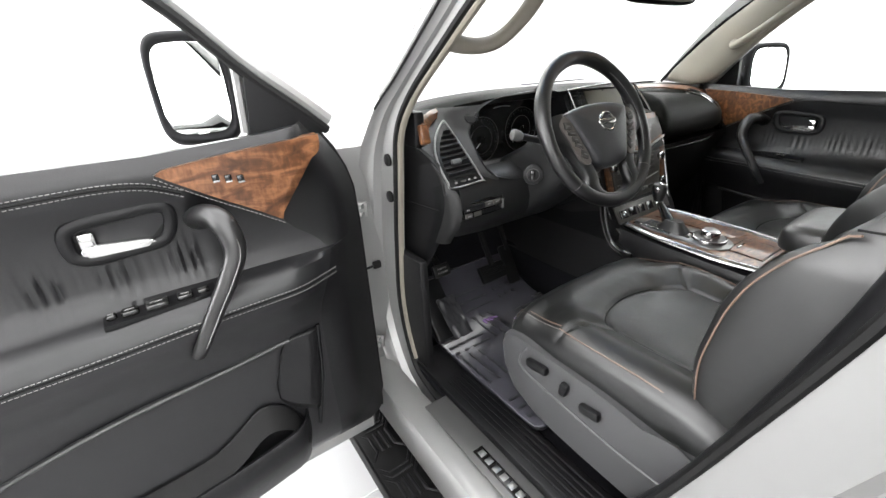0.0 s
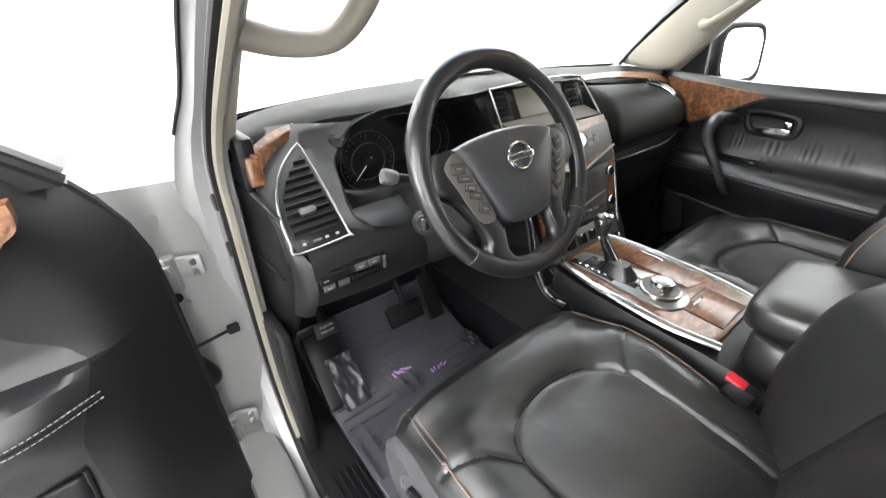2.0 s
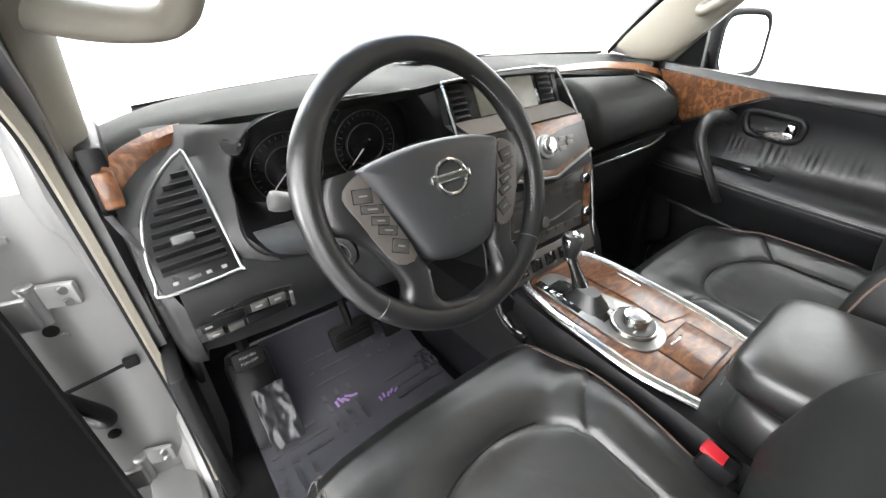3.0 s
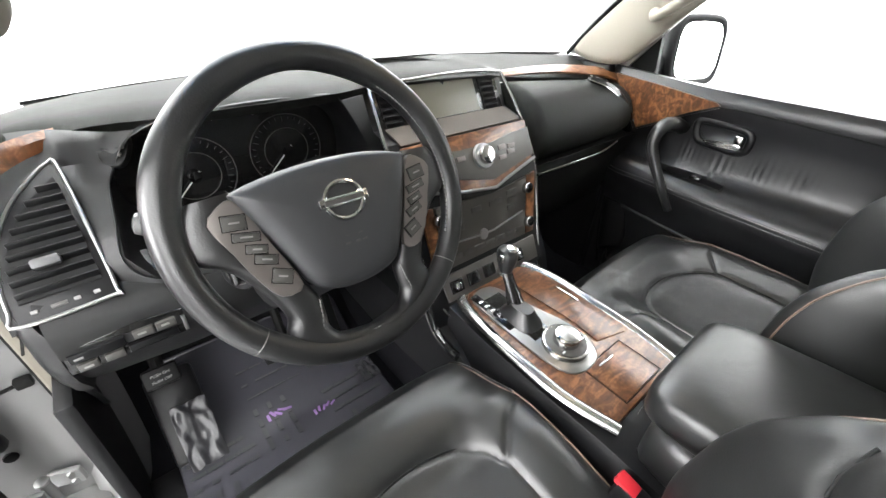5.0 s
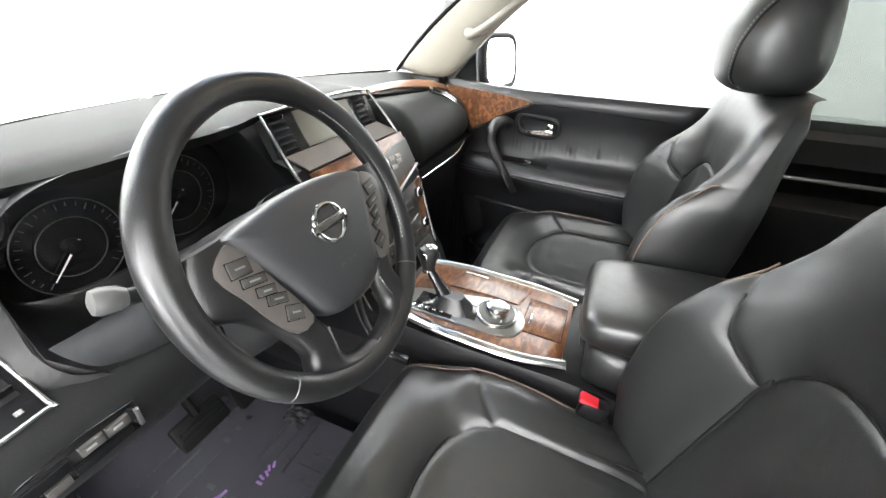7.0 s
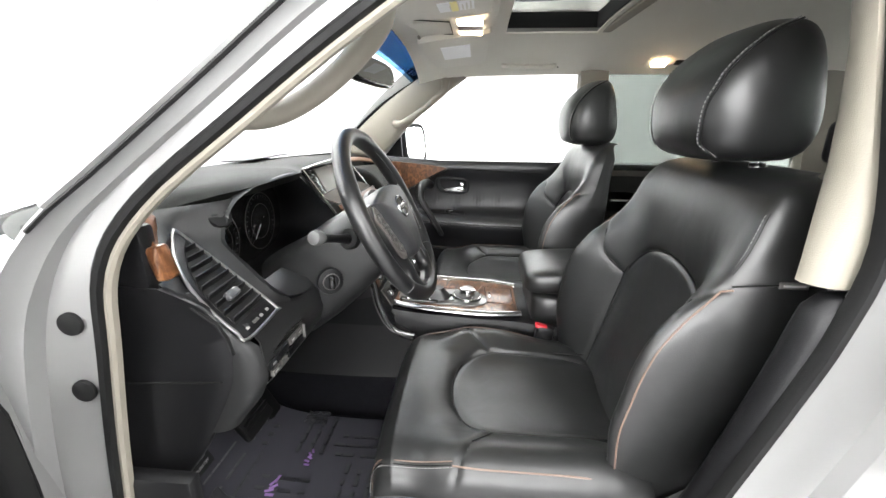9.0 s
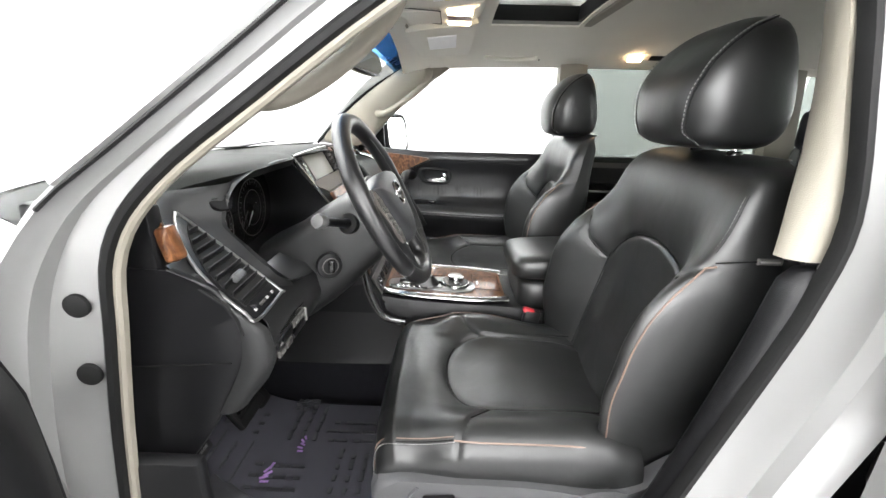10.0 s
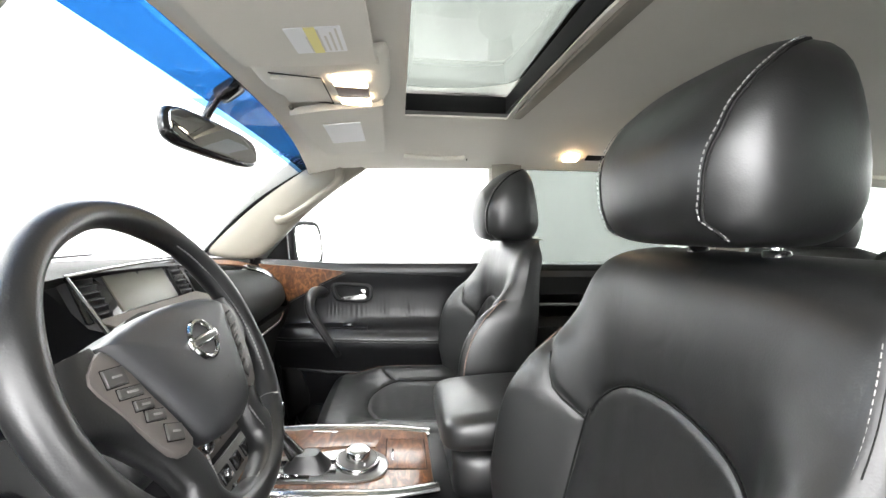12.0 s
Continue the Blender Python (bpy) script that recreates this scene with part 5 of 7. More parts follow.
    part("armrest_box", loft([pad(0.283, -0.080, 0.150, 0.93, 1.02), pad(0.288, -0.106, 0.168, 0.92, 1.036), pad(0.2, -0.12, 0.18, 0.92, 1.04), pad(-0.25, -0.12, 0.17, 0.92, 1.04)]), LEATHER, c, "black leather armrest box", sub=1)
    part("armrest_lid", loft([pad(0.310, -0.05, 0.115, 1.045, 1.075), pad(0.307, -0.090, 0.140, 1.034, 1.09), pad(0.290, -0.110, 0.154, 1.028, 1.102), pad(0.25, -0.116, 0.160, 1.028, 1.110), pad(0.05, -0.12, 0.165, 1.03, 1.118), pad(-0.15, -0.12, 0.16, 1.03, 1.115), pad(-0.2, -0.10, 0.14, 1.04, 1.11)]), LEATHER, c, "padded black leather armrest lid", sub=1)
    stitches([(x, 0.303 - 0.12 * max(0, abs(x - 0.025) - 0.11) , 1.034) for x in [-0.10 + 0.27 * k / 30 for k in range(31)]], STITCH, c, 0.007)


build_console()


# ---- seats ----
def seam_gap(p, seams):
    """Shortest distance from a 2D point to a set of polylines."""
    best = 1.0
    for line in seams:
        for (x0, y0), (x1, y1) in zip(line, line[1:]):
            dx, dy = x1 - x0, y1 - y0
            t = ((p[0] - x0) * dx + (p[1] - y0) * dy) / (dx * dx + dy * dy + 1e-12)
            t = min(1, max(0, t))
            q = math.hypot(p[0] - x0 - t * dx, p[1] - y0 - t * dy)
            best = min(best, q)
    return best


def groove(g, depth=0.0045, w=0.005):
    return depth * math.exp(-(g / w) ** 2) + depth * 0.45 * math.exp(-(g / (2.6 * w)) ** 2)


def arch(hw, y0, y1, yt, n=24):
    """An arch-shaped seam: up one side, over, and down the other."""
    pts = [(-hw, y0), (-hw * 1.03, y1)]
    pts += [(-hw * math.cos(math.pi * k / n / 1.0) * (1.0), y1 + (yt - y1) * math.sin(math.pi * k / n) ** 0.8) for k in range(1, n)]
    return pts + [(hw * 1.03, y1), (hw, y0)]


def build_seat(cx, outer, label, reach=0.0, deep=1.0, nod=0.0, low=0.0, lean=0.0):
    """A front seat centred on cx; outer is -1 or 1 for the door's side."""
    s = thing("front_seat", label, "car seat", (cx, 0.3, 0.6), "front seats")
    # cushion
    full = [(0.276, 0.825), (0.288, 0.875), (0.287, 0.918), (0.266, 0.944), (0.225, 0.953), (0.178, 0.936), (0.13, 0.916), (0.06, 0.906), (0.0, 0.904)]
    nose = [(0.268, 0.825), (0.280, 0.865), (0.274, 0.900), (0.25, 0.922), (0.205, 0.932), (0.16, 0.934), (0.12, 0.935), (0.06, 0.936), (0.0, 0.936)]
    full = full + [(-x, z) for x, z in reversed(full[:-1])]
    nose = nose + [(-x, z) for x, z in reversed(nose[:-1])]
    fa = smooth_path([(x, 0, z) for x, z in full], 12)
    na = smooth_path([(x, 0, z) for x, z in nose], 12)
    seams = [arch(0.158, 0.16, 0.40, 0.505), [(-0.163, 0.415), (-0.21, 0.455), (-0.29, 0.487)], [(0.163, 0.415), (0.21, 0.455), (0.29, 0.487)]]
    ys = [0.14 + 0.005 * k for k in range(96)]
    wrap = [(0.618, 0.002), (0.630, 0.007), (0.640, 0.016), (0.648, 0.030), (0.652, 0.05), (0.651, 0.075), (0.645, 0.10), (0.63, 0.118)]
    rows = []
    for y, drop in [(y, 0.0) for y in ys] + wrap:
        f = min(1, max(0, (y - 0.46) / 0.12))
        f = f * f * (3 - 2 * f)
        row = []
        for a, b in zip(fa, na):
            x, z = lerp(a.x, b.x, f), lerp(a.z, b.z, f)
            side = min(1.0, abs(x) / 0.29)
            yy = y + reach - 0.018 * side ** 4 * min(1.0, max(0.0, (y - 0.50) / 0.12)) ** 2
            zk = min(1.0, max(0.0, (z - 0.825) / 0.095))
            zz = z - drop * zk * zk * (3 - 2 * zk)
            if y < 0.25:
                zz -= 0.02 * ((0.25 - y) / 0.11) ** 2 * (1 if z > 0.86 else 0)
            g = seam_gap((x, y), seams) if z > 0.87 else 1.0
            n2 = noise.noise(V((x * 7 + cx * 7, y * 7, 1.3))) * 0.0025 + noise.noise(V((x * 9, y * 34 + cx, 4.1))) * (0.0007 + 0.0010 * min(1.0, max(0.0, (y - 0.40) / 0.1)))
            zz += (n2 if z > 0.88 else 0) - groove(g)
            if x * outer < 0:
                k = min(1.0, max(0.0, (-x * outer - 0.13) / 0.10)) * min(1.0, max(0.0, (0.40 - y) / 0.15))
                zz -= 0.028 * k if z > 0.86 else 0.0
                x *= 0.90
            row.append((cx + x, yy, zz))
        rows.append(row)
    part("cushion", sheet(rows), LEATHER, s, "creased black leather cushion")
    def cushion_z(x, y):
        f = min(1, max(0, (y - 0.46) / 0.12))
        f = f * f * (3 - 2 * f)
        pts = sorted((lerp(a.x, b.x, f), lerp(a.z, b.z, f)) for a, b in zip(fa, na) if a.z > 0.90)
        return float(np.interp(x, [p[0] for p in pts], [p[1] for p in pts]))
    for sm in seams:
        line = smooth_path([(cx + x, y + reach, cushion_z(x, y) - 0.0052) for x, y in sm if abs(x) < 0.262], 3)
        part("seam", tube(line, 0.0019, 6), DARK, s)
    part("cushion_base", box((cx, 0.39 + reach, 0.77), (0.50, 0.46, 0.12), 0.03), PLASTIC, s)
    for o in (-1, 1):
        n_ = 1.0 if o == outer else 0.90
        pip = smooth_path([(cx + o * n_ * x, y + reach, z - (0.0 if o == outer else 0.03 * min(1.0, max(0.0, (0.40 - y) / 0.15)))) for x, y, z in ((0.270, 0.490, 0.942), (0.274, 0.44, 0.9425), (0.274, 0.36, 0.9425), (0.273, 0.28, 0.941), (0.272, 0.22, 0.934), (0.272, 0.185, 0.918), (0.276, 0.172, 0.890))], 6)
        part("piping", tube(pip, 0.0017, 6), PIPING, s, "tan edge piping")
        st = [(0.268, 0.490, 0.942), (0.262, 0.540, 0.9295), (0.256, 0.585, 0.9225), (0.250, 0.612, 0.9165), (0.246, 0.629, 0.908), (0.250, 0.640, 0.894), (0.258, 0.642, 0.876), (0.266, 0.640, 0.855)]
        for sh in (0.0, 0.006):
            part("edge_seam", tube(smooth_path([(cx + o * n_ * (x - sh), y + reach + 0.001, z + 0.4 * sh) for x, y, z in st], 6), 0.0011, 6), PIPING if sh else DARK, s)
        stitches(smooth_path([(cx + o * n_ * (x + 0.005), y + reach + 0.001, z - 0.001) for x, y, z in st], 6), STITCH, s, 0.007, 0.0008, 0.0045)
    # side panel with its switches, on the door side
    ol = [(0.63, 0.868), (0.635, 0.80), (0.60, 0.705), (0.45, 0.672), (0.2, 0.664), (0.05, 0.685), (-0.02, 0.74), (-0.035, 0.85), (-0.02, 0.935), (0.03, 0.955), (0.09, 0.918), (0.15, 0.872), (0.22, 0.853), (0.34, 0.868), (0.48, 0.872)]
    ol = [(p.x, p.y) for p in smooth_path([(a, b, 0) for a, b in ol], 3, True)]
    mm = basis((cx + outer * 0.262, reach, 0), (0, 1, 0), (0, 0, 1))
    if outer < 0:
        mm = mm @ Matrix.Scale(-1, 4, (0, 0, 1))
    pan = part("side_panel", slab(ol, 0.040, mm, 0.014, 3), SEATSIDE, s, "black plastic seat side panel")
    rec = smooth_path([(cx + outer * 0.3015, a + reach, b) for a, b in ((0.555, 0.862), (0.575, 0.83), (0.565, 0.792), (0.44, 0.772), (0.28, 0.758), (0.16, 0.765), (0.10, 0.80))], 5)
    part("panel_crease", tube(rec, 0.0035, 6), SEATSIDE, pan)
    for y, z, a, b, rz in ((0.515, 0.836, 0.062, 0.022, -6), (0.435, 0.826, 0.020, 0.034, 8), (0.365, 0.815, 0.05, 0.022, -8)):
        part("seat_switch", box((cx + outer * 0.308, y + reach, z), (0.018, a, b), 0.006, turn(rz)), PLASTIC, pan)
    # backrest
    zs = [0.86 + 0.0036 * k for k in range(159)] + [1.433, 1.437, 1.441, 1.4445, 1.4475, 1.450, 1.4525, 1.4545, 1.456]
    YC = [(0.86, 0.155), (1.0, 0.112), (1.12, 0.076), (1.22, 0.060), (1.32, 0.052), (1.39, 0.042), (1.424, 0.028), (1.442, 0.008), (1.452, -0.016), (1.456, -0.04)]
    YC = [(z, y + lean * min(1.0, (z - 0.86) / 0.3)) for z, y in YC]
    BO = [(0.86, 0.045), (0.94, 0.085), (1.06, 0.128), (1.13, 0.135), (1.18, 0.128), (1.24, 0.098), (1.28, 0.060), (1.31, 0.034), (1.35, 0.014), (1.42, 0.0)]
    HW = [(0.86, 0.245), (1.0, 0.262), (1.14, 0.270), (1.24, 0.267), (1.29, 0.257), (1.34, 0.246), (1.395, 0.236), (1.424, 0.224), (1.444, 0.200), (1.456, 0.165)]
    prof = [(0.0, 0.0, 0.0), (0.22, 0.0, 0.0), (0.42, 0.0, 0.0), (0.56, 0.10, 0.0), (0.68, 0.38, 0.0), (0.80, 0.74, 0.0), (0.90, 0.96, 0.0), (0.965, 0.99, -0.003), (1.005, 0.80, -0.012), (1.025, 0.45, -0.03), (1.02, 0.12, -0.06), (0.995, 0.0, -0.10), (0.92, 0.0, -0.128), (0.6, 0.0, -0.138), (0.0, 0.0, -0.140)]
    prof = [(a, b, c if c > -0.05 else c * deep) for a, b, c in prof]
    pf = smooth_path([V(p) for p in prof], 8)
    pf = pf + [V((-p.x, p.y, p.z)) for p in reversed(pf[1:-1])]
    bs = [arch(0.155, 0.86, 1.16, 1.262), [(-0.160, 1.165), (-0.20, 1.205), (-0.225, 1.262), (-0.27, 1.303)], [(0.160, 1.165), (0.20, 1.205), (0.225, 1.262), (0.27, 1.303)]]
    rings = []
    for z in zs:
        hw, b, yc = curve_at(HW, z), curve_at(BO, z), curve_at(YC, z)
        thick = 1.0 if z < 1.392 else max(0.2, 1 - 0.75 * ((z - 1.392) / 0.064) ** 2)
        ring = []
        for p in pf:
            x = p.x * hw
            y = yc + b * p.y + p.z * thick
            front = p.z > -0.03
            if front:
                y -= groove(seam_gap((x, z), bs), 0.005, 0.005)
                y += noise.noise(V((x * 8 + cx * 5, z * 8, 7.7))) * 0.0022
            ring.append((cx + x, y, z))
        rings.append(ring)
    fr = sorted((p.x, p.y, p.z) for p in pf if p.z > -0.03)

    def back_y(x, z):
        hw, b, yc = curve_at(HW, z), curve_at(BO, z), curve_at(YC, z)
        k = [p[0] for p in fr]
        return yc + b * float(np.interp(x / hw, k, [p[1] for p in fr])) + float(np.interp(x / hw, k, [p[2] for p in fr]))
    for sm in bs:
        line = smooth_path([(cx + x, back_y(x, z) - 0.0056, z) for x, z in sm if abs(x) < 0.255], 3)
        part("seam", tube(line, 0.0019, 6), DARK, s)
    part("backrest", loft(rings), LEATHER, s, "black leather backrest with raised sides")
    for o in (-1, 1):
        pip = []
        for k in range(28):
            z = 0.885 + 0.0150 * k
            hw, b, yc = curve_at(HW, z), curve_at(BO, z), curve_at(YC, z)
            pip.append((cx + o * hw * 0.990, yc + b * 0.93 - 0.005, z))
        zz = pip[-1][2]
        pip = pip + [(cx + o * 0.264, pip[-1][1] - 0.012, zz + 0.006)]
        part("piping", tube(pip, 0.0017, 6), PIPING, s, "tan edge piping")
        up = []
        for k in range(14):
            z = 1.312 + 0.0070 * k
            hw, b, yc = curve_at(HW, z), curve_at(BO, z), curve_at(YC, z)
            up.append((cx + o * hw * 0.955, yc + b * 0.98 - 0.003, z))
        stitches(up, STITCH, s, 0.007, 0.0009, 0.0045)
        part("edge_seam", tube([(x + o * 0.004, y - 0.003, z) for x, y, z in up], 0.0016, 5), DARK, s)
        if o == outer:
            side = [(cx + o * 0.2665, 0.090 - 0.012 * k, 1.303 + 0.0008 * k) for k in range(10)]
            part("edge_seam", tube(side, 0.0016, 5), DARK, s)
            part("airbag_tag", box((cx + o * 0.2675, 0.008, 1.308), (0.003, 0.04, 0.010), 0.001), BUTTON, s, "small woven tag")
            part("tag_print", box((cx + o * 0.2695, 0.008, 1.308), (0.001, 0.030, 0.003)), STITCH, s)
    # headrest on two bright posts
    hr = []
    HR = ((1.460, 0.020, 0.045, 0.07), (1.4635, 0.022, 0.080, 0.108), (1.478, 0.022, 0.102, 0.130), (1.51, 0.021, 0.114, 0.140), (1.55, 0.025, 0.114, 0.143), (1.585, 0.027, 0.108, 0.143), (1.62, 0.022, 0.093, 0.139), (1.65, 0.012, 0.071, 0.131), (1.672, 0.004, 0.050, 0.114), (1.684, -0.002, 0.032, 0.088), (1.688, -0.003, 0.015, 0.05))
    HR = [(z + 0.004 - low, yc - 0.022 + nod, hy * 0.965 * (0.75 + 0.25 * deep), hx) for z, yc, hy, hx in HR]
    for z, yc, hy, hx in HR:
        ring = []
        for x, y in ring2(0, 0, 1, 1, 36, 3.0):
            yy = yc + y * hy
            ring.append((cx + x * hx, yy, z))
        hr.append(ring)
    part("headrest", loft(hr), LEATHER, s, "black leather headrest", sub=1)
    for o in (-1, 1):
        sp = []
        for k in range(30):
            z = 1.476 - low + 0.2115 * k / 29
            yc, hy, hx = [float(np.interp(z, [r[0] for r in HR], [r[i] for r in HR])) for i in (1, 2, 3)]
            y = nod - 0.022 + (0.75 + 0.25 * deep) * curve_at([(1.472, 0.088), (1.485, 0.106), (1.51, 0.114), (1.545, 0.116), (1.58, 0.108), (1.61, 0.093), (1.64, 0.066), (1.665, 0.032), (1.6835, -0.015)], z - 0.004 + low)
            yn = min(0.93, abs(y - yc) / hy)
            sp.append(V((cx + o * (hx * (1 - yn ** 3) ** (1 / 3) - 0.0008), y, z)))
        sp = smooth_path(sp, 2)
        part("edge_seam", tube(sp, 0.0020, 6), DARK, s)
        for sh in (0.005, -0.005):
            stitches([(x, y + sh, z + sh * 0.4) for x, y, z in [tuple(p) for p in sp]], STITCH, s, 0.0075, 0.0009, 0.0045)
        part("headrest_post", tube([(cx + o * 0.062, -0.035 + nod * 0.8, 1.43), (cx + o * 0.062, -0.035 + nod * 0.8, 1.49)], 0.006, 12), CHROME, s)
        part("post_collar", disc((cx + o * 0.062, -0.035 + nod * 0.8, 1.448 - low), (0, 0, 1), 0.014, 0.014, 16, 0.003), GLOSS, s)
    part("rail", box((cx - 0.18, 0.32, 0.64), (0.04, 0.6, 0.08), 0.01), DARK, s)
    part("rail", box((cx + 0.18, 0.32, 0.64), (0.04, 0.6, 0.08), 0.01), DARK, s)
    return s


build_seat(-0.402, -1, "black leather driver seat with tan piping and power switches")
build_seat(0.432, 1, "black leather passenger seat with tan piping", -0.01, 0.56, 0.052, 0.018, 0.028)


def build_buckle(x, y, z, label):
    b = thing("seat_belt_buckle", label, "belt buckle", (x, y, z - 0.1))
    part("stalk", box((x, y - 0.01, z - 0.10), (0.022, 0.03, 0.16), 0.005, turn(8)), DARK, b)
    part("housing", box((x, y, z - 0.020), (0.030, 0.050, 0.07), 0.007, turn(8)), PLASTIC, b)
    part("release", box((x, y + 0.008, z + 0.013), (0.025, 0.036, 0.012), 0.004, turn(14)), RED, b, "red release button")


build_buckle(-0.160, 0.254, 0.946, "black belt buckle with red release button")
build_buckle(0.185, 0.20, 0.950, "black belt buckle beside the passenger seat")


def build_rear():
    b = thing("rear_bench", "black leather second row bench with headrests", "car seat", (0, -0.9, 0.6))
    for cx in (-0.45, 0.0, 0.45):
        w = 0.22
        part("cushion", box((cx, -0.75, 0.90), (w * 2, 0.5, 0.18), 0.05, turn(4), 3), LEATHER, b)
        part("backrest", box((cx, -1.05, 1.16), (w * 2, 0.16, 0.55), 0.05, turn(14), 3), LEATHER, b)
        if cx:
            part("headrest", box((cx, -1.12, 1.495), (0.26, 0.13, 0.17), 0.055, turn(10), 3), LEATHER, b)
    d = thing("rear_door_trim", "black rear passenger door trim with bright handle", "car door", (0.8, -0.5, 0.7))
    part("panel", sheet([[(x, y, z) for y in (-0.08, -0.3, -0.6, -1.0)] for z, x in ((1.30, 0.86), (1.305, 0.83), (1.28, 0.815), (1.2, 0.84), (1.1, 0.84), (1.07, 0.78), (1.0, 0.78), (0.9, 0.83), (0.6, 0.83))], 0.01), LEATHER, d)
    part("trim_line", box((0.812, -0.45, 1.16), (0.01, 0.5, 0.012), 0.003), SATIN, d)
    d2 = thing("rear_door_trim", "black rear driver side door trim", "car door", (-0.8, -0.5, 0.7))
    part("panel", sheet([[(-x, y, z) for y in (-0.14, -0.3, -0.6, -1.0)] for z, x in ((1.30, 0.86), (1.305, 0.83), (1.28, 0.815), (1.2, 0.84), (1.1, 0.84), (1.07, 0.78), (1.0, 0.78), (0.9, 0.83), (0.6, 0.83))], 0.01), LEATHER, d2)


build_rear()


# ---- doors ----
def words(text, size, m, material, parent, name="lettering", depth=0.0006):
    cu = bpy.data.curves.new("text", "FONT")
    cu.body, cu.size, cu.extrude, cu.align_x, cu.align_y = text, size, depth, "CENTER", "CENTER"
    tmp = bpy.data.objects.new("text", cu)
    me = bpy.data.meshes.new_from_object(tmp)
    bpy.data.objects.remove(tmp)
    bm = bmesh.new()
    bm.from_mesh(me)
    bm.transform(m)
    return part(name, bm, material, parent, flat=True)


def soft_min(a, b, k=0.035):
    m = max(0.0, k - abs(a - b)) / k
    return min(a, b) - m * m * k * 0.25


def build_door(o, e, n, dz, label, at, open_door):
    """A front door: a runs along e from the front edge, p towards the cabin along n, z up."""
    d = thing("front_door", label, "car door", at)
    e, n, o = V(e).normalized(), V(n).normalized(), V(o)

    def w(a, z, p):
        return o + e * a + n * p + V((0, 0, z + dz))
    A = [-0.055, -0.054, -0.052, -0.048, -0.042, -0.034, -0.024, -0.012, 0, 0.006, 0.012, 0.02, 0.03, 0.045, 0.06, 0.08, 0.10, 0.12, 0.14, 0.165, 0.19, 0.215, 0.24, 0.27] + [0.30 + 0.0055 * k for k in range(80)] + [0.76, 0.80, 0.84, 0.87, 0.90, 0.92, 0.94, 0.95, 0.96]
    # upper trim with its soft insert
    Z = [(1.338, 0.012, 0), (1.352, 0.035, 0), (1.352, 0.055, 0), (1.335, 0.066, 0), (1.31, 0.066, 0), (1.285, 0.058, 0), (1.262, 0.046, 0), (1.24, 0.041, 0), (1.22, 0.039, 0), (1.20, 0.038, 0), (1.18, 0.038, 0), (1.16, 0.038, 0), (1.14, 0.040, 0), (1.125, 0.042, 0), (1.105, 0.052, 0), (1.096, 0.075, 1), (1.088, 0.105, 1), (1.066, 0.122, 1), (1.04, 0.125, 1), (1.015, 0.118, 1), (0.98, 0.100, 1), (0.94, 0.086, 1), (0.90, 0.080, 0), (0.86, 0.086, 0), (0.80, 0.080, 0), (0.72, 0.082, 0), (0.66, 0.090, 0), (0.60, 0.085, 0), (0.55, 0.05, 0), (0.50, 0.005, 0)]
    def round_off(a, z):
        """The front edge falls back towards the top in a curve."""
        k = min(1.0, max(0.0, 1 - (a + 0.055) / 0.20))
        return a + (0.085 * max(0.0, (z - 1.15) / 0.21) ** 2.2 * k if open_door else 0.0)

    def trim_point(z, p, arm, a):
        q = p
        if arm:
            g = min(1, max(0, (a - 0.02) / 0.16))
            q = lerp(0.075, p, g * g * (3 - 2 * g))
        rear = min(1, (0.96 - a) / 0.05)
        dz2 = 0.022 * min(1, max(0, 1 - a / 0.35)) if z > 1.30 else 0.0
        if arm:
            dz2 = 0.012 * min(1, max(0, 1 - a / 0.5)) - 0.014 * max(0, (a - 0.3) / 0.5)
        if 1.12 < z < 1.26 and 0.30 < a < 0.72:
            q += (0.0036 if open_door else 0.0020) * math.sin(a * 290 + (a - 0.5) * z * 60 + 2 * math.sin(a * 37)) * max(0, 1 - abs(z - 1.155) / 0.055) * (0.6 + 0.4 * math.sin(a * 61))
        return w(round_off(a, z + dz2), z + dz2, soft_min(q * math.sqrt(max(0.05, rear)), a + 0.015))
    # the moulding and the trim meet in a curve that swells below the burl panel
    front, trim = [], []
    for z, p, arm in Z:
        c = curve_at([(0.5, 0.125), (0.90, 0.122), (0.98, 0.115), (1.05, 0.085), (1.10, 0.066), (1.13, 0.085), (1.165, 0.128), (1.20, 0.150), (1.24, 0.140), (1.275, 0.118), (1.303, 0.085), (1.322, 0.060), (1.36, 0.052)], z)
        front.append([trim_point(z, p, arm, lerp(-0.055, c, (a + 0.055) / 0.195)) for a in A if a <= 0.14])
        trim.append([trim_point(z, p, arm, lerp(c, 0.165, k / 6)) for k in range(6)] + [trim_point(z, p, arm, a) for a in A if a >= 0.165])
    part("front_panel", sheet(front), MATTEBLACK, d, "matte black front door moulding")
    part("trim_panel", sheet(trim), DOORLEATHER, d, "black leather door trim with gathered insert")
    # shell behind the trim
    sh = bmesh.new()
    for z0, z1, p0, p1 in ((0.46, 1.335, -0.12, 0.004),):
        rings = []
        for z, bulge in ((0.46, 0.0), (0.6, 0.03), (0.9, 0.05), (1.15, 0.04), (1.22, 0.03), (1.28, 0.02), (1.335, 0.0)):
            rings.append([w(round_off(0.004, z), z, 0.0), w(0.98, z, 0.0), w(1.0, z, -0.03), w(1.0, z, -0.10 - bulge), w(0.5, z, -0.115 - bulge), w(round_off(-0.01, z), z, -0.10 - bulge), w(round_off(-0.03, z), z, -0.06)])
        add_loft(sh, rings)
    part("shell", sh, PAINT, d, "silver painted door shell")
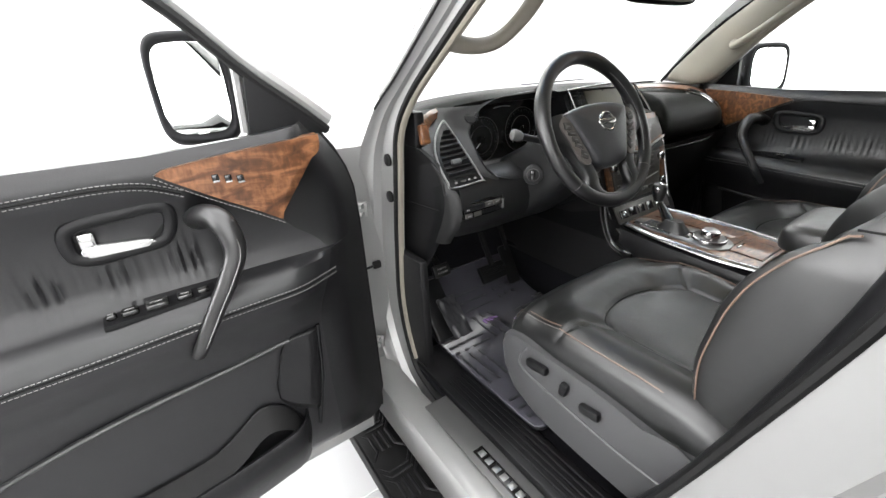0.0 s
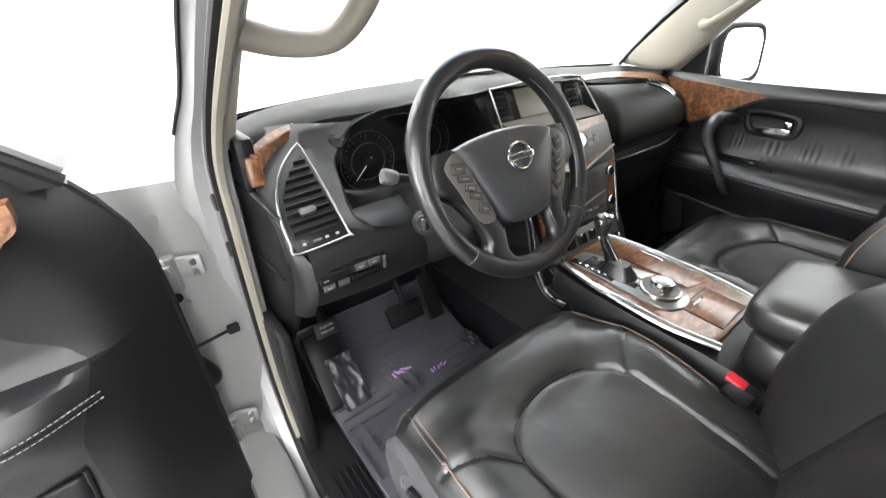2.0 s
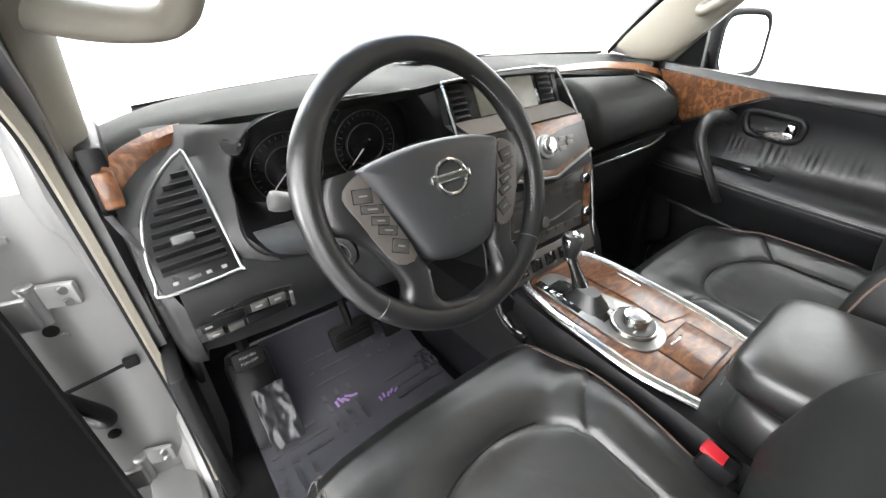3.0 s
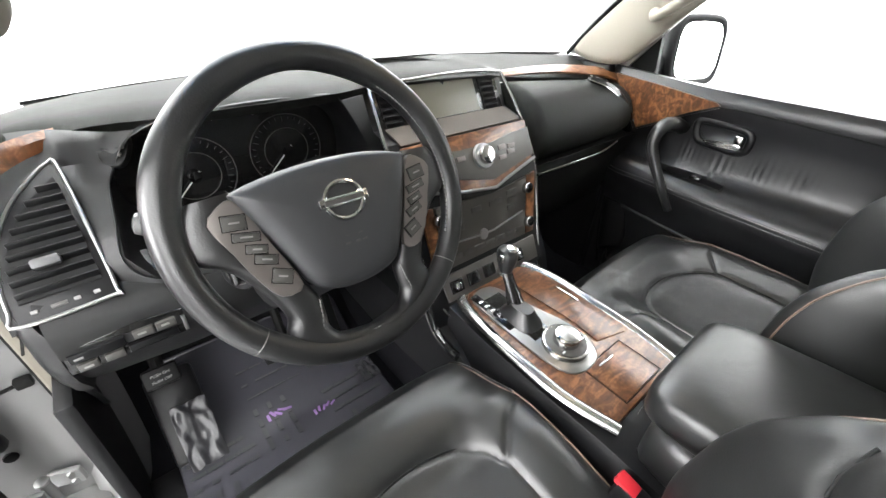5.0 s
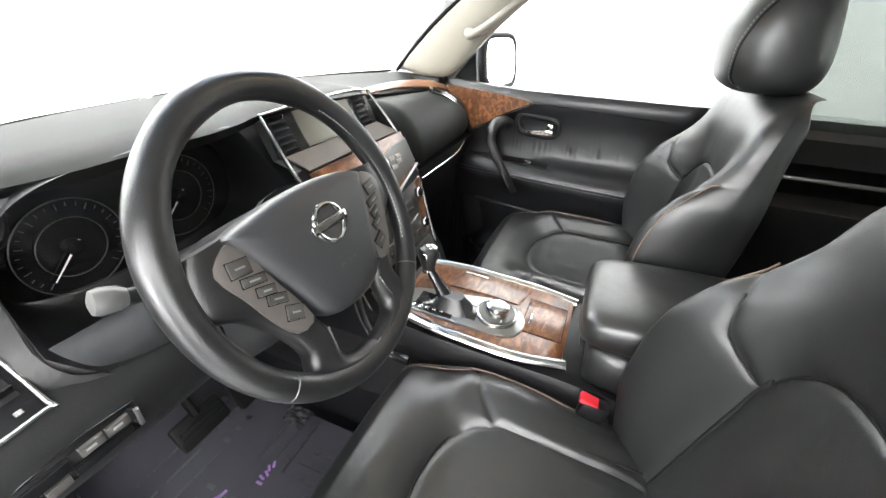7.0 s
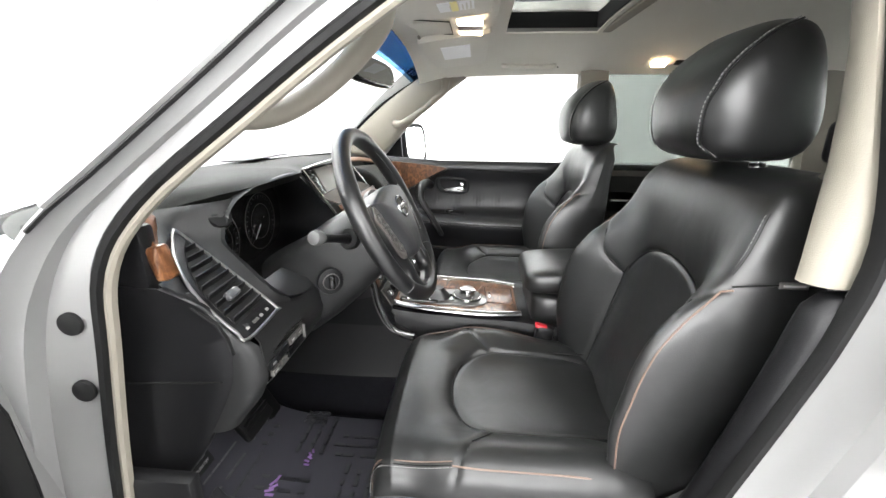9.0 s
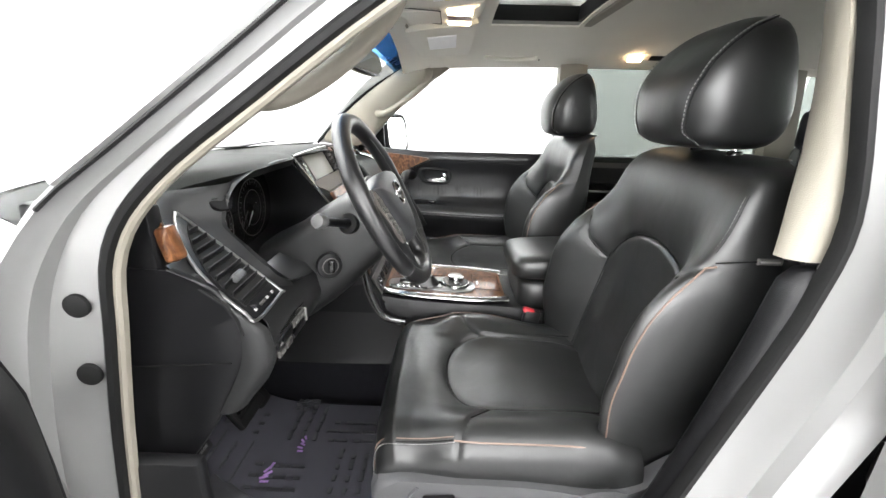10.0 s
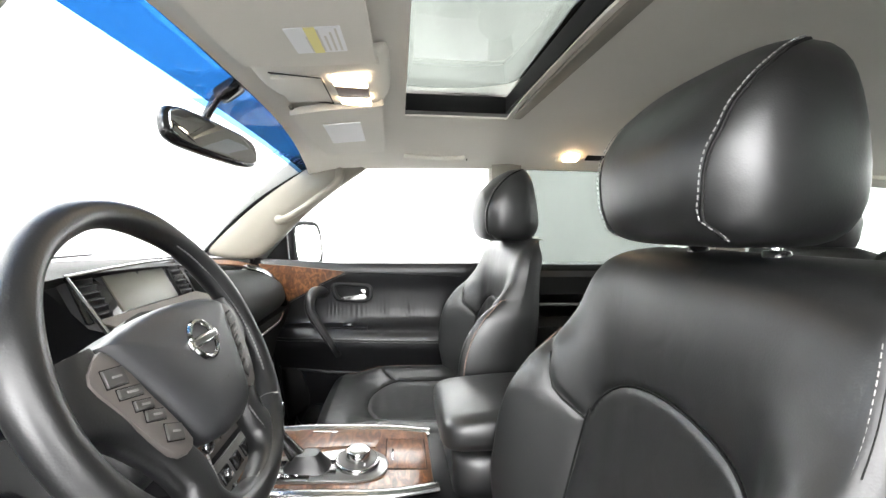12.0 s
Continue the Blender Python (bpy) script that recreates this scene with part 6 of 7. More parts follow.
    part("front_edge_seal", tube([w(round_off(-0.052, z), z, -0.050) for z in (0.48, 0.7, 0.9, 1.1, 1.2, 1.25, 1.30, 1.34)], 0.011, 8), RUBBER, d)
    # burl panel
    lo = smooth_path([w(a, z, 0.064) for a, z in ((0.34, 1.322), (0.291, 1.288), (0.244, 1.257), (0.209, 1.236), (0.152, 1.198))], 6)
    hi = smooth_path([w(a, z, 0.064) for a, z in ((0.34, 1.327), (0.223, 1.341), (0.12, 1.349), (0.053, 1.354))], 6)
    fr = [w(a, z, 0.064) for a, z in ((0.053, 1.354), (0.057, 1.322), (0.085, 1.303), (0.118, 1.275), (0.140, 1.240), (0.152, 1.198))]
    if not open_door:
        lo = smooth_path([w(a, z, 0.064) for a, z in ((0.384, 1.315), (0.305, 1.278), (0.245, 1.243), (0.165, 1.200))], 6)
        hi = smooth_path([w(a, z, 0.064) for a, z in ((0.384, 1.320), (0.286, 1.331), (0.175, 1.342), (0.05, 1.350))], 6)
        fr = [w(a, z, 0.064) for a, z in ((0.05, 1.350), (0.08, 1.30), (0.125, 1.25), (0.165, 1.200))]
    fr = smooth_path(fr, 5)
    bm = bmesh.new()
    pts = list(lo) + list(reversed(fr[:-1])) + list(reversed(hi[1:-1]))
    va = [bm.verts.new(p + n * 0.010) for p in pts]
    vb = [bm.verts.new(p - n * 0.02) for p in pts]
    bm.faces.new(va)
    for i in range(len(va)):
        j = (i + 1) % len(va)
        bm.faces.new((va[i], vb[i], vb[j], va[j]))
    bmesh.ops.triangulate(bm, faces=[f for f in bm.faces if len(f.verts) > 4])
    burl_ = part("burl_panel", bm, WOOD, d, "glossy burl wood door panel", flat=True)
    part("panel_line", tube([p + n * 0.006 for p in lo], 0.004, 6), LEATHER, d)
    if open_door:
        for k in range(3):
            bt = part("memory_button", box(w(0.252 - k * 0.020, 1.302 - k * 0.004, 0.077), (0.012, 0.006, 0.014), 0.002), GLOSS, burl_)
            part("button_mark", box(w(0.252 - k * 0.020, 1.297 - k * 0.004, 0.0808), (0.011, 0.002, 0.003)), CHROME, burl_)
    stitches([p + n * 0.010 - V((0, 0, 0.007)) for p in lo], STITCH, d, 0.008, 0.0008, 0.005)
    roll = smooth_path([w(a, z, 0.0675) for a, z in ((0.86, 1.296), (0.70, 1.302), (0.52, 1.310), (0.42, 1.312), (0.36, 1.305), (0.31, 1.284))], 6)
    part("roll_seam", tube(roll, 0.0022, 6), DARK, d)
    for sh in (0.006, -0.006) if open_door else ():
        stitches([p + V((0, 0, sh)) - n * (0.001 if sh > 0 else 0.002) for p in roll], STITCH, d, 0.0075, 0.0008, 0.005)
    # inner handle in its bezel
    bz = [(0.487, 1.222), (0.484, 1.246), (0.464, 1.258), (0.41, 1.263), (0.362, 1.266), (0.340, 1.258), (0.338, 1.236), (0.349, 1.210), (0.367, 1.200), (0.41, 1.197), (0.456, 1.194), (0.481, 1.202)]
    ring = smooth_path([w(a, z, 0.046) for a, z in bz], 5, True)
    hb = part("handle_bezel", tube(ring, 0.011, 10, True, flat=0.7, up=n), PLASTIC, d, "black bezel with a bright pull lever")
    cup = bmesh.new()
    vs = [cup.verts.new(p - n * 0.004) for p in ring]
    ct = cup.verts.new(w(0.415, 1.228, 0.030))
    for i in range(len(vs)):
        cup.faces.new((vs[i], vs[(i + 1) % len(vs)], ct))
    part("handle_cup", cup, DARK, hb)
    lv = [(0.473, 1.212), (0.462, 1.222), (0.43, 1.219), (0.378, 1.213), (0.372, 1.207), (0.38, 1.201), (0.44, 1.201), (0.468, 1.203)]
    lm = basis(w(0, 0, 0.040), e, (0, 0, 1))
    if lm.to_3x3().col[2].dot(n) < 0:
        lm = lm @ Matrix.Scale(-1, 4, (0, 0, 1))
    part("pull_lever", slab([(p.x, p.y) for p in smooth_path([(x, y, 0) for x, y in lv], 4, True)], 0.015, lm, 0.004, 3), CHROME, hb, "bright pull lever")
    put(part("lock_tab", box((0, 0, 0), (0.024, 0.030, 0.016), 0.005), CHROME, hb), lm @ Matrix.Translation((0.459, 1.229, 0.007)))
    # grab pull
    gp = smooth_path([w(0.298, 1.225, 0.042), w(0.288, 1.240, 0.080), w(0.270, 1.238, 0.112), w(0.259, 1.210, 0.128), w(0.261, 1.172, 0.134), w(0.286, 1.126, 0.137), w(0.311, 1.087, 0.137), w(0.347, 1.025, 0.130), w(0.366, 0.985, 0.112)], 6)
    m_ = len(gp)
    part("pull_handle", tube(gp, [lerp(0.0235, 0.0115, (i / m_) ** 1.3) for i in range(m_)], 14, flat=0.8, up=n), LEATHER_SMOOTH, d, "curved black pull handle")
    part("pull_seam", tube([p + n * 0.0165 * lerp(1, 0.6, i / m_) - e * 0.006 for i, p in enumerate(gp)][14:-4], 0.0014, 5), STITCH, d)
    # armrest stitching and switches
    arm = [w(a, 1.051 + 0.012 * max(0, 1 - a / 0.5) - 0.014 * max(0, (a - 0.3) / 0.5), lerp(0.077, 0.1268, min(1, max(0, (a - 0.02) / 0.16)) ** 2 * (3 - 2 * min(1, max(0, (a - 0.02) / 0.16))))) for a in [0.07 + 0.02 * k for k in range(43)]]
    part("edge_seam", tube(arm, 0.0016, 5), DARK, d)
    stitches([p + V((0, 0, 0.006)) + n * 0.0005 for p in arm], STITCH, d, 0.0075, 0.0008, 0.005)
    stitches([p - V((0, 0, 0.006)) + n * 0.0005 for p in arm], STITCH, d, 0.0075, 0.0008, 0.005)
    base = [w(0.478, 1.0925, 0.074), w(0.305, 1.098, 0.070), w(0.305, 1.092, 0.102), w(0.478, 1.0865, 0.104)]
    sb = bmesh.new()
    t0 = [sb.verts.new(p) for p in base]
    t1 = [sb.verts.new(p + V((0, 0, 0.008))) for p in base]
    sb.faces.new(t1)
    for i in range(4):
        sb.faces.new((t0[i], t0[(i + 1) % 4], t1[(i + 1) % 4], t1[i]))
    pl = part("switch_plate", sb, PLASTIC, d, "black window switch plate", flat=True)
    mrot = Matrix((e, -n, V((0, 0, 1)))).transposed()
    sws = ((0.465, 0.016, 0.012), (0.438, 0.026, 0.020), (0.398, 0.036, 0.026), (0.355, 0.026, 0.020), (0.324, 0.020, 0.014)) if open_door else ((0.40, 0.034, 0.02),)
    for a, sx, sy in sws:
        part("window_switch", box(w(a, 1.1035, 0.088), (sx, sy, 0.012), 0.004, mrot), GLOSS, pl)
        part("switch_mark", box(w(a, 1.1105, 0.090), (sx * 0.5, 0.003, 0.001), 0, mrot), CHROME, pl)
    # map pocket: a scooped recess, a dark well and a proud outer lip
    pk = smooth_path([w(a, z, q) for a, z, q in ((0.196, 0.722, 0.086), (0.207, 0.716, 0.112), (0.232, 0.706, 0.128), (0.308, 0.692, 0.132), (0.42, 0.674, 0.134), (0.56, 0.656, 0.132), (0.75, 0.64, 0.124), (0.90, 0.63, 0.09))], 6)
    lip = part("map_pocket", sheet([[p - n * 0.010 for p in pk], [p + V((0, 0, 0.004)) for p in pk], [p + n * 0.006 - V((0, 0, 0.008)) for p in pk], [p + n * 0.002 - V((0, 0, 0.06)) for p in pk], [p - n * 0.05 - V((0, 0, 0.16)) for p in pk]], 0.004), PLASTIC, d, "black map pocket")
    well = [w(0.215, 0.700, 0.088), w(0.232, 0.742, 0.086), w(0.262, 0.772, 0.086), w(0.30, 0.776, 0.086), w(0.36, 0.735, 0.088), w(0.42, 0.712, 0.089), w(0.56, 0.70, 0.090), w(0.75, 0.69, 0.09), w(0.88, 0.67, 0.09)]
    ws_ = smooth_path(well, 5)
    part("pocket_well", sheet([ws_, [p + n * 0.036 - V((0, 0, 0.045)) for p in ws_]], 0.002), DARK, lip)
    part("pocket_rim", tube(ws_[:24], 0.0035, 6), PLASTIC, lip)
    part("pocket_scoop", sheet([[w(a, z, q) for a, z, q in ((0.215, 0.936, 0.083), (0.24, 0.86, 0.084), (0.262, 0.775, 0.087))], [w(a, z, q) for a, z, q in ((0.17, 0.938, 0.085), (0.185, 0.86, 0.094), (0.215, 0.75, 0.112))], [w(a, z, q) for a, z, q in ((0.145, 0.940, 0.088), (0.155, 0.86, 0.106), (0.180, 0.735, 0.122))], [w(a, z, q) for a, z, q in ((0.128, 0.940, 0.082), (0.136, 0.86, 0.086), (0.165, 0.70, 0.092))]], 0.003), PLASTIC, d, sub=1)
    part("pocket_rib", tube([w(0.132, 0.940, 0.086), w(0.146, 0.8, 0.092), w(0.176, 0.672, 0.098)], 0.0045, 8), PLASTIC, d)
    part("swage", tube(smooth_path([w(0.20, 0.925, 0.082), w(0.32, 0.912, 0.084), w(0.58, 0.885, 0.088), w(0.90, 0.80, 0.084)], 6), 0.006, 8), LEATHER, d)
    return d, w


DOOR_O = V((-0.985, 0.905, 0.028))
door, dw = build_door(DOOR_O, (-1, -0.015, 0), (0.015, -1, 0), 0.0, "open driver door with black leather trim and burl panel", (-1.3, 0.95, 0.5), True)
pdoor, pw = build_door((0.868, 1.0, -0.012), (0, -1, 0), (-1, 0, 0), 0.0, "closed passenger door with black leather trim and burl panel", (0.87, 0.5, 0.5), False)


def build_door_frame():
    """The open door's window frame, its sail panel and the glass run."""
    outer = smooth_path([dw(a, z, -0.025) for a, z in ((-0.005, 1.366), (0.05, 1.415), (0.14, 1.49), (0.24, 1.59), (0.34, 1.665), (0.46, 1.70), (0.8, 1.715), (0.93, 1.69), (0.97, 1.55), (0.985, 1.34))], 5)
    part("window_frame", tube(outer, 0.018, 8, flat=1.3, up=(0, 1, 0)), PAINT, door, "silver window frame")
    part("window_seal", tube([p + V((-0.008, -0.018, -0.018)) for p in outer], 0.010, 8), RUBBER, door, "black window seal")
    part("divider_bar", tube([dw(0.165, 1.36, -0.02), dw(0.155, 1.49, -0.03)], 0.011, 8), SCUFF, door)
    sail = [(0.0, 1.345), (0.165, 1.345), (0.150, 1.478), (0.10, 1.44)]
    bm = bmesh.new()
    a = [bm.verts.new(dw(x, z, 0.0)) for x, z in sail]
    b = [bm.verts.new(dw(x, z, -0.03)) for x, z in sail]
    bm.faces.new(a)
    for i in range(4):
        bm.faces.new((a[i], a[(i + 1) % 4], b[(i + 1) % 4], b[i]))
    part("sail_panel", bm, PLASTIC, door, "black mirror sail panel", flat=True)
    for z in (1.125, 0.66):
        hg = part("hinge", box((-0.955, 1.036, z), (0.085, 0.014, 0.060), 0.005, turn(0, 0, -14)), PAINT, door, "silver door hinge")
        part("hinge_leaf", box((-0.885, 1.064, z), (0.060, 0.014, 0.046), 0.005, turn(0, 0, -22)), PAINT, hg)
        part("hinge_pin", tube([(-0.914, 1.046, z - 0.036), (-0.914, 1.046, z + 0.036)], 0.0105, 12), PAINT, hg)
        part("pin_head", disc((-0.914, 1.046, z + 0.034), (0, 0, 1), 0.013, 0.006, 12, 0.002), SATIN, hg)
        for dx, dzz in ((-0.876, 0.012), (-0.876, -0.012)):
            part("hinge_bolt", disc((dx, 1.056, z + dzz), (0.3, -1, 0), 0.008, 0.008, 6), SATIN, hg)
    part("check_strap", tube([(-0.955, 1.035, 0.945), (-0.90, 1.05, 0.940), (-0.845, 1.066, 0.936)], 0.005, 8, flat=0.6), DARK, door, "black check strap")
    part("strap_end", box((-0.846, 1.064, 0.937), (0.026, 0.016, 0.022), 0.004), DARK, door)
    part("wiring_boot", tube(smooth_path([(-0.97, 1.03, 0.97), (-0.935, 1.01, 0.93), (-0.915, 1.025, 0.87), (-0.925, 1.05, 0.83), (-0.955, 1.085, 0.82)], 6), 0.014, 10), RUBBER, door)
    for x_, z_ in ((-0.925, 1.05), (-0.935, 0.76)):
        part("plug", disc((x_, 1.085, z_), (0, -1, 0), 0.012, 0.005, 16, 0.002), RUBBER, CAR)
    for z_ in (1.235, 1.035, 0.66):
        part("jamb_bolt", disc((-0.91, 1.078, z_), (-0.2, -1, 0), 0.008, 0.006, 6), PAINT, CAR)
    part("hinge_jamb", loft([[(-0.855, 1.075, z), (-0.80, 1.09, z), (-0.80, 1.18, z), (-1.0, 1.18, z), (-1.0, 1.10, z), (-0.93, 1.085, z)] for z in (0.50, 0.9, 1.2, 1.30)]), PAINT, CAR)


build_door_frame()


HOUSING = mat("mirror_housing", (0.010, 0.010, 0.011), 0.55, spec=0.12, grain=0.2)


def build_mirror(name, c, u, v, hw, hh, label):
    """A folded door mirror: glass centre c, its width along u and height along v."""
    t = thing(name, label, "wing mirror", c)
    m = basis(c, u, v)
    o = ring2(0, 0, hw, hh, 28, 4.5)
    rings = [[m @ V((x * s, y * s, z)) for x, y in o] for s, z in ((1.01, 0.004), (1.05, 0.014), (1.18, 0.018), (1.27, 0.004), (1.28, -0.012), (1.22, -0.03), (1.08, -0.07), (0.9, -0.10), (0.5, -0.118))]
    part("housing", loft(rings), HOUSING, t, "dark mirror housing", sub=1)
    part("glass", slab(o, 0.004, m @ Matrix.Translation((0, 0, 0.011)), 0.001), MIRROR, t, "mirror glass")
    return t, m


t_, m_ = build_mirror("door_mirror", V((-1.212, 1.045, 1.472)), (1, -0.24, 0.01), (-0.08, 0.12, 1), 0.062, 0.088, "folded driver door mirror in dark housing")
part("arm", tube([m_ @ V((0.06, -0.03, -0.04)), m_ @ V((0.15, -0.05, -0.02))], 0.028, 12, flat=1.4), PLASTIC, t_)
t2_, m2_ = build_mirror("door_mirror", V((1.02, 0.815, 1.408)), (0.88, -0.46, 0), (0.06, 0.114, 1), 0.080, 0.086, "passenger door mirror in dark housing")
part("arm", tube([m2_ @ V((-0.05, -0.04, -0.04)), V((0.90, 0.90, 1.34))], 0.026, 12, flat=1.4), PLASTIC, t2_)
bm_ = bmesh.new()
va_ = [bm_.verts.new((lerp(0.842, 0.795, (z - 1.345) / 0.4), y, z)) for y, z in ((1.0, 1.335), (0.845, 1.335), (0.85, 1.455))]
vb_ = [bm_.verts.new(v.co + V((0.02, 0, 0))) for v in va_]
bm_.faces.new(va_)
for i_ in range(3):
    bm_.faces.new((va_[i_], vb_[i_], vb_[(i_ + 1) % 3], va_[(i_ + 1) % 3]))
part("sail_panel", bm_, PLASTIC, pdoor, "black sail panel", flat=True)


# ---- step board ----
def build_step():
    s = thing("step_board", "black ribbed plastic step board under the sill", "running board", (-0.97, 0.4, 0.38))
    part("board", box((-0.975, 0.3, 0.385), (0.15, 2.0, 0.05), 0.018, turn(0, 4)), RUBBER, s)
    part("border", tube([(-1.042, 1.24, 0.409), (-1.042, -0.6, 0.409)], 0.006, 6, flat=0.8), PLASTIC, s)
    part("border", tube([(-0.908, 1.24, 0.412), (-0.908, -0.6, 0.412)], 0.006, 6, flat=0.8), PLASTIC, s)
    for k in range(9):
        y = 1.20 - k * 0.19
        for pts in (((-1.03, y), (-1.005, y - 0.03), (-0.945, y - 0.03), (-0.92, y)), ((-1.03, y - 0.045), (-1.005, y - 0.075), (-1.005, y - 0.14), (-1.03, y - 0.17)), ((-0.92, y - 0.045), (-0.945, y - 0.075), (-0.945, y - 0.14), (-0.92, y - 0.17)), ((-0.985, y - 0.07), (-0.985, y - 0.145)), ((-0.965, y - 0.07), (-0.965, y - 0.145)), ((-1.03, y - 0.022), (-1.008, y - 0.05), (-0.942, y - 0.05), (-0.92, y - 0.022))):
            part("tread_rib", tube([(px, py, 0.4125 + 0.05 * (px + 0.975)) for px, py in pts], 0.0052, 6, flat=0.9), PLASTIC, s)
    for y in (0.9, -0.3):
        part("bracket", box((-0.9, y, 0.36), (0.14, 0.06, 0.04), 0.01), DARK, s)


build_step()


# ---- footwell ----
def build_footwell():
    m = thing("floor_mat", "black floor mat under clear printed protective film", "floor mat", (-0.45, 0.8, 0.6))
    rows = [[(x, y, z + 0.004 * noise.noise(V((x * 9, y * 9, 0)))) for x in [-0.705 + 0.51 * k / 12 for k in range(13)]] for y, z in ((0.50, 0.612), (0.6, 0.612), (0.7, 0.612), (0.8, 0.612), (0.9, 0.613), (0.97, 0.617), (1.03, 0.628), (1.09, 0.652), (1.15, 0.692), (1.2, 0.732))]
    part("mat", sheet(rows, 0.008), CARPET, m, sub=1)
    part("film", sheet([[(p[0], p[1], p[2] + 0.013) for p in r] for r in rows], 0.001), MATGREY, m, "grey protective film", sub=1)
    bars = bmesh.new()

    def mz(y):
        ks = ((0.50, 0.612), (0.97, 0.617), (1.03, 0.628), (1.09, 0.652), (1.15, 0.692), (1.2, 0.732))
        for (a, b), (c, d) in zip(ks, ks[1:]):
            if y <= c:
                return lerp(b, d, (y - a) / (c - a)) + 0.0150
        return 0.74
    rnd = random.Random(4)
    for bx in range(3):
        for by in range(4):
            x0, y0 = -0.69 + bx * 0.165, 0.55 + by * 0.16
            vert = (bx + by) % 2
            for r in range(3):
                for k in range(4):
                    a, b = x0 + (0.035 * r if vert else 0.036 * k), y0 + (0.036 * k if vert else 0.035 * r)
                    if a > -0.215 or b > 1.13:
                        continue
                    ln = 0.030 - 0.016 * (rnd.random() < 0.3) + 0.004 * rnd.random()
                    sx, sy = (0.010, ln) if vert else (ln, 0.010)
                    add_box(bars, (a + sx / 2, b + sy / 2, mz(b + sy / 2)), (sx, sy, 0.0015))
    ob = part("film_print", bars, mat("grey_print", (0.013, 0.013, 0.015), 0.4), m, "dark unreadable print bars", flat=True)
    ob["kind"] = "stuff"
    violet = mat("violet_print", (0.30, 0.16, 0.42), 0.5)
    pr, pr2 = bmesh.new(), bmesh.new()
    for k in range(5):
        add_box(pr, (-0.50 + 0.012 * k, 0.955 + 0.006 * (k % 2), mz(0.955) + 0.001), (0.007, 0.022, 0.0012), 0, turn(0, 0, 20 * k))
        add_box(pr2, (-0.40 + 0.012 * k, 0.90 + 0.004 * (k % 2), mz(0.90) + 0.001), (0.006, 0.016, 0.0012), 0, turn(0, 0, -15 * k))
    for b_ in (pr, pr2):
        part("violet_print", b_, violet, m, flat=True)["kind"] = "stuff"
    clearf = mat("crumpled_film", (0.016, 0.016, 0.018), 0.30, spec=0.35, grain=0.35, scale=40)
    # crumpled bits of film catching light
    for cx, cy, cz, sx, sy in ((-0.225, 0.935, 0.64, 0.05, 0.07), (-0.64, 0.95, 0.70, 0.075, 0.11)):
        g = []
        for j in range(15):
            g.append([(cx + sx * (i / 14 - 0.5) + 0.004 * noise.noise(V((i * 0.5, j * 0.5, 3))), cy + sy * (j / 14 - 0.5), cz + (0.22 * (j / 14 - 0.3) * sy * 4 if sx > 0.06 else 0) + 0.008 * noise.noise(V((i * 0.42, j * 0.42, cx * 10))) + 0.004 * noise.noise(V((i * 0.9 + j * 0.4, j * 0.8, 5)))) for i in range(15)])
        part("film_crumple", sheet(g, 0.001), clearf, m, "crumpled clear film", sub=1)

    p = thing("pedal_set", "black brake and accelerator pedals under the dashboard", "pedals", (-0.4, 1.05, 0.7))
    part("brake_pad", box((-0.40, 1.03, 0.775), (0.12, 0.02, 0.065), 0.008, turn(-35)), RUBBER, p)
    for k in range(3):
        part("pad_rib", box((-0.40, 1.021 - 0.012 * (k - 1) * 0, 0.775 + 0.017 * (k - 1)), (0.10, 0.012, 0.007), 0.002, turn(-35)), RUBBER, p)
    part("brake_arm", tube([(-0.40, 1.035, 0.80), (-0.40, 1.12, 0.95), (-0.40, 1.15, 1.05)], 0.011, 8), DARK, p)
    part("accelerator", box((-0.26, 1.09, 0.74), (0.055, 0.02, 0.16), 0.008, turn(-30)), RUBBER, p)
    part("accelerator_arm", tube([(-0.26, 1.10, 0.80), (-0.26, 1.18, 0.95)], 0.010, 8), DARK, p)
    q = thing("parking_brake_pedal", "black foot parking brake pedal with white lettering", "pedal", (-0.657, 0.99, 0.88))
    pm = basis((-0.657, 0.990, 0.882), (1, 0, 0), (0, 0.5, 0.87))
    put(part("pad", box((0, 0, 0), (0.064, 0.042, 0.018), 0.007), RUBBER, q), pm)
    words("PUSH ON", 0.008, pm @ Matrix.Translation((0, 0.006, 0.0092)), STITCH, q)
    words("PUSH OFF", 0.008, pm @ Matrix.Translation((0, -0.007, 0.0092)), STITCH, q)
    part("arm", tube([(-0.657, 1.0, 0.89), (-0.657, 1.1, 0.96), (-0.657, 1.15, 1.04)], 0.012, 8), DARK, q)
    f = thing("foot_rest", "black plastic foot rest on the carpet", "foot rest", (-0.65, 1.0, 0.65))
    part("rest", box((-0.655, 1.03, 0.71), (0.10, 0.03, 0.22), 0.012, turn(-40)), PLASTIC, f)


build_footwell()


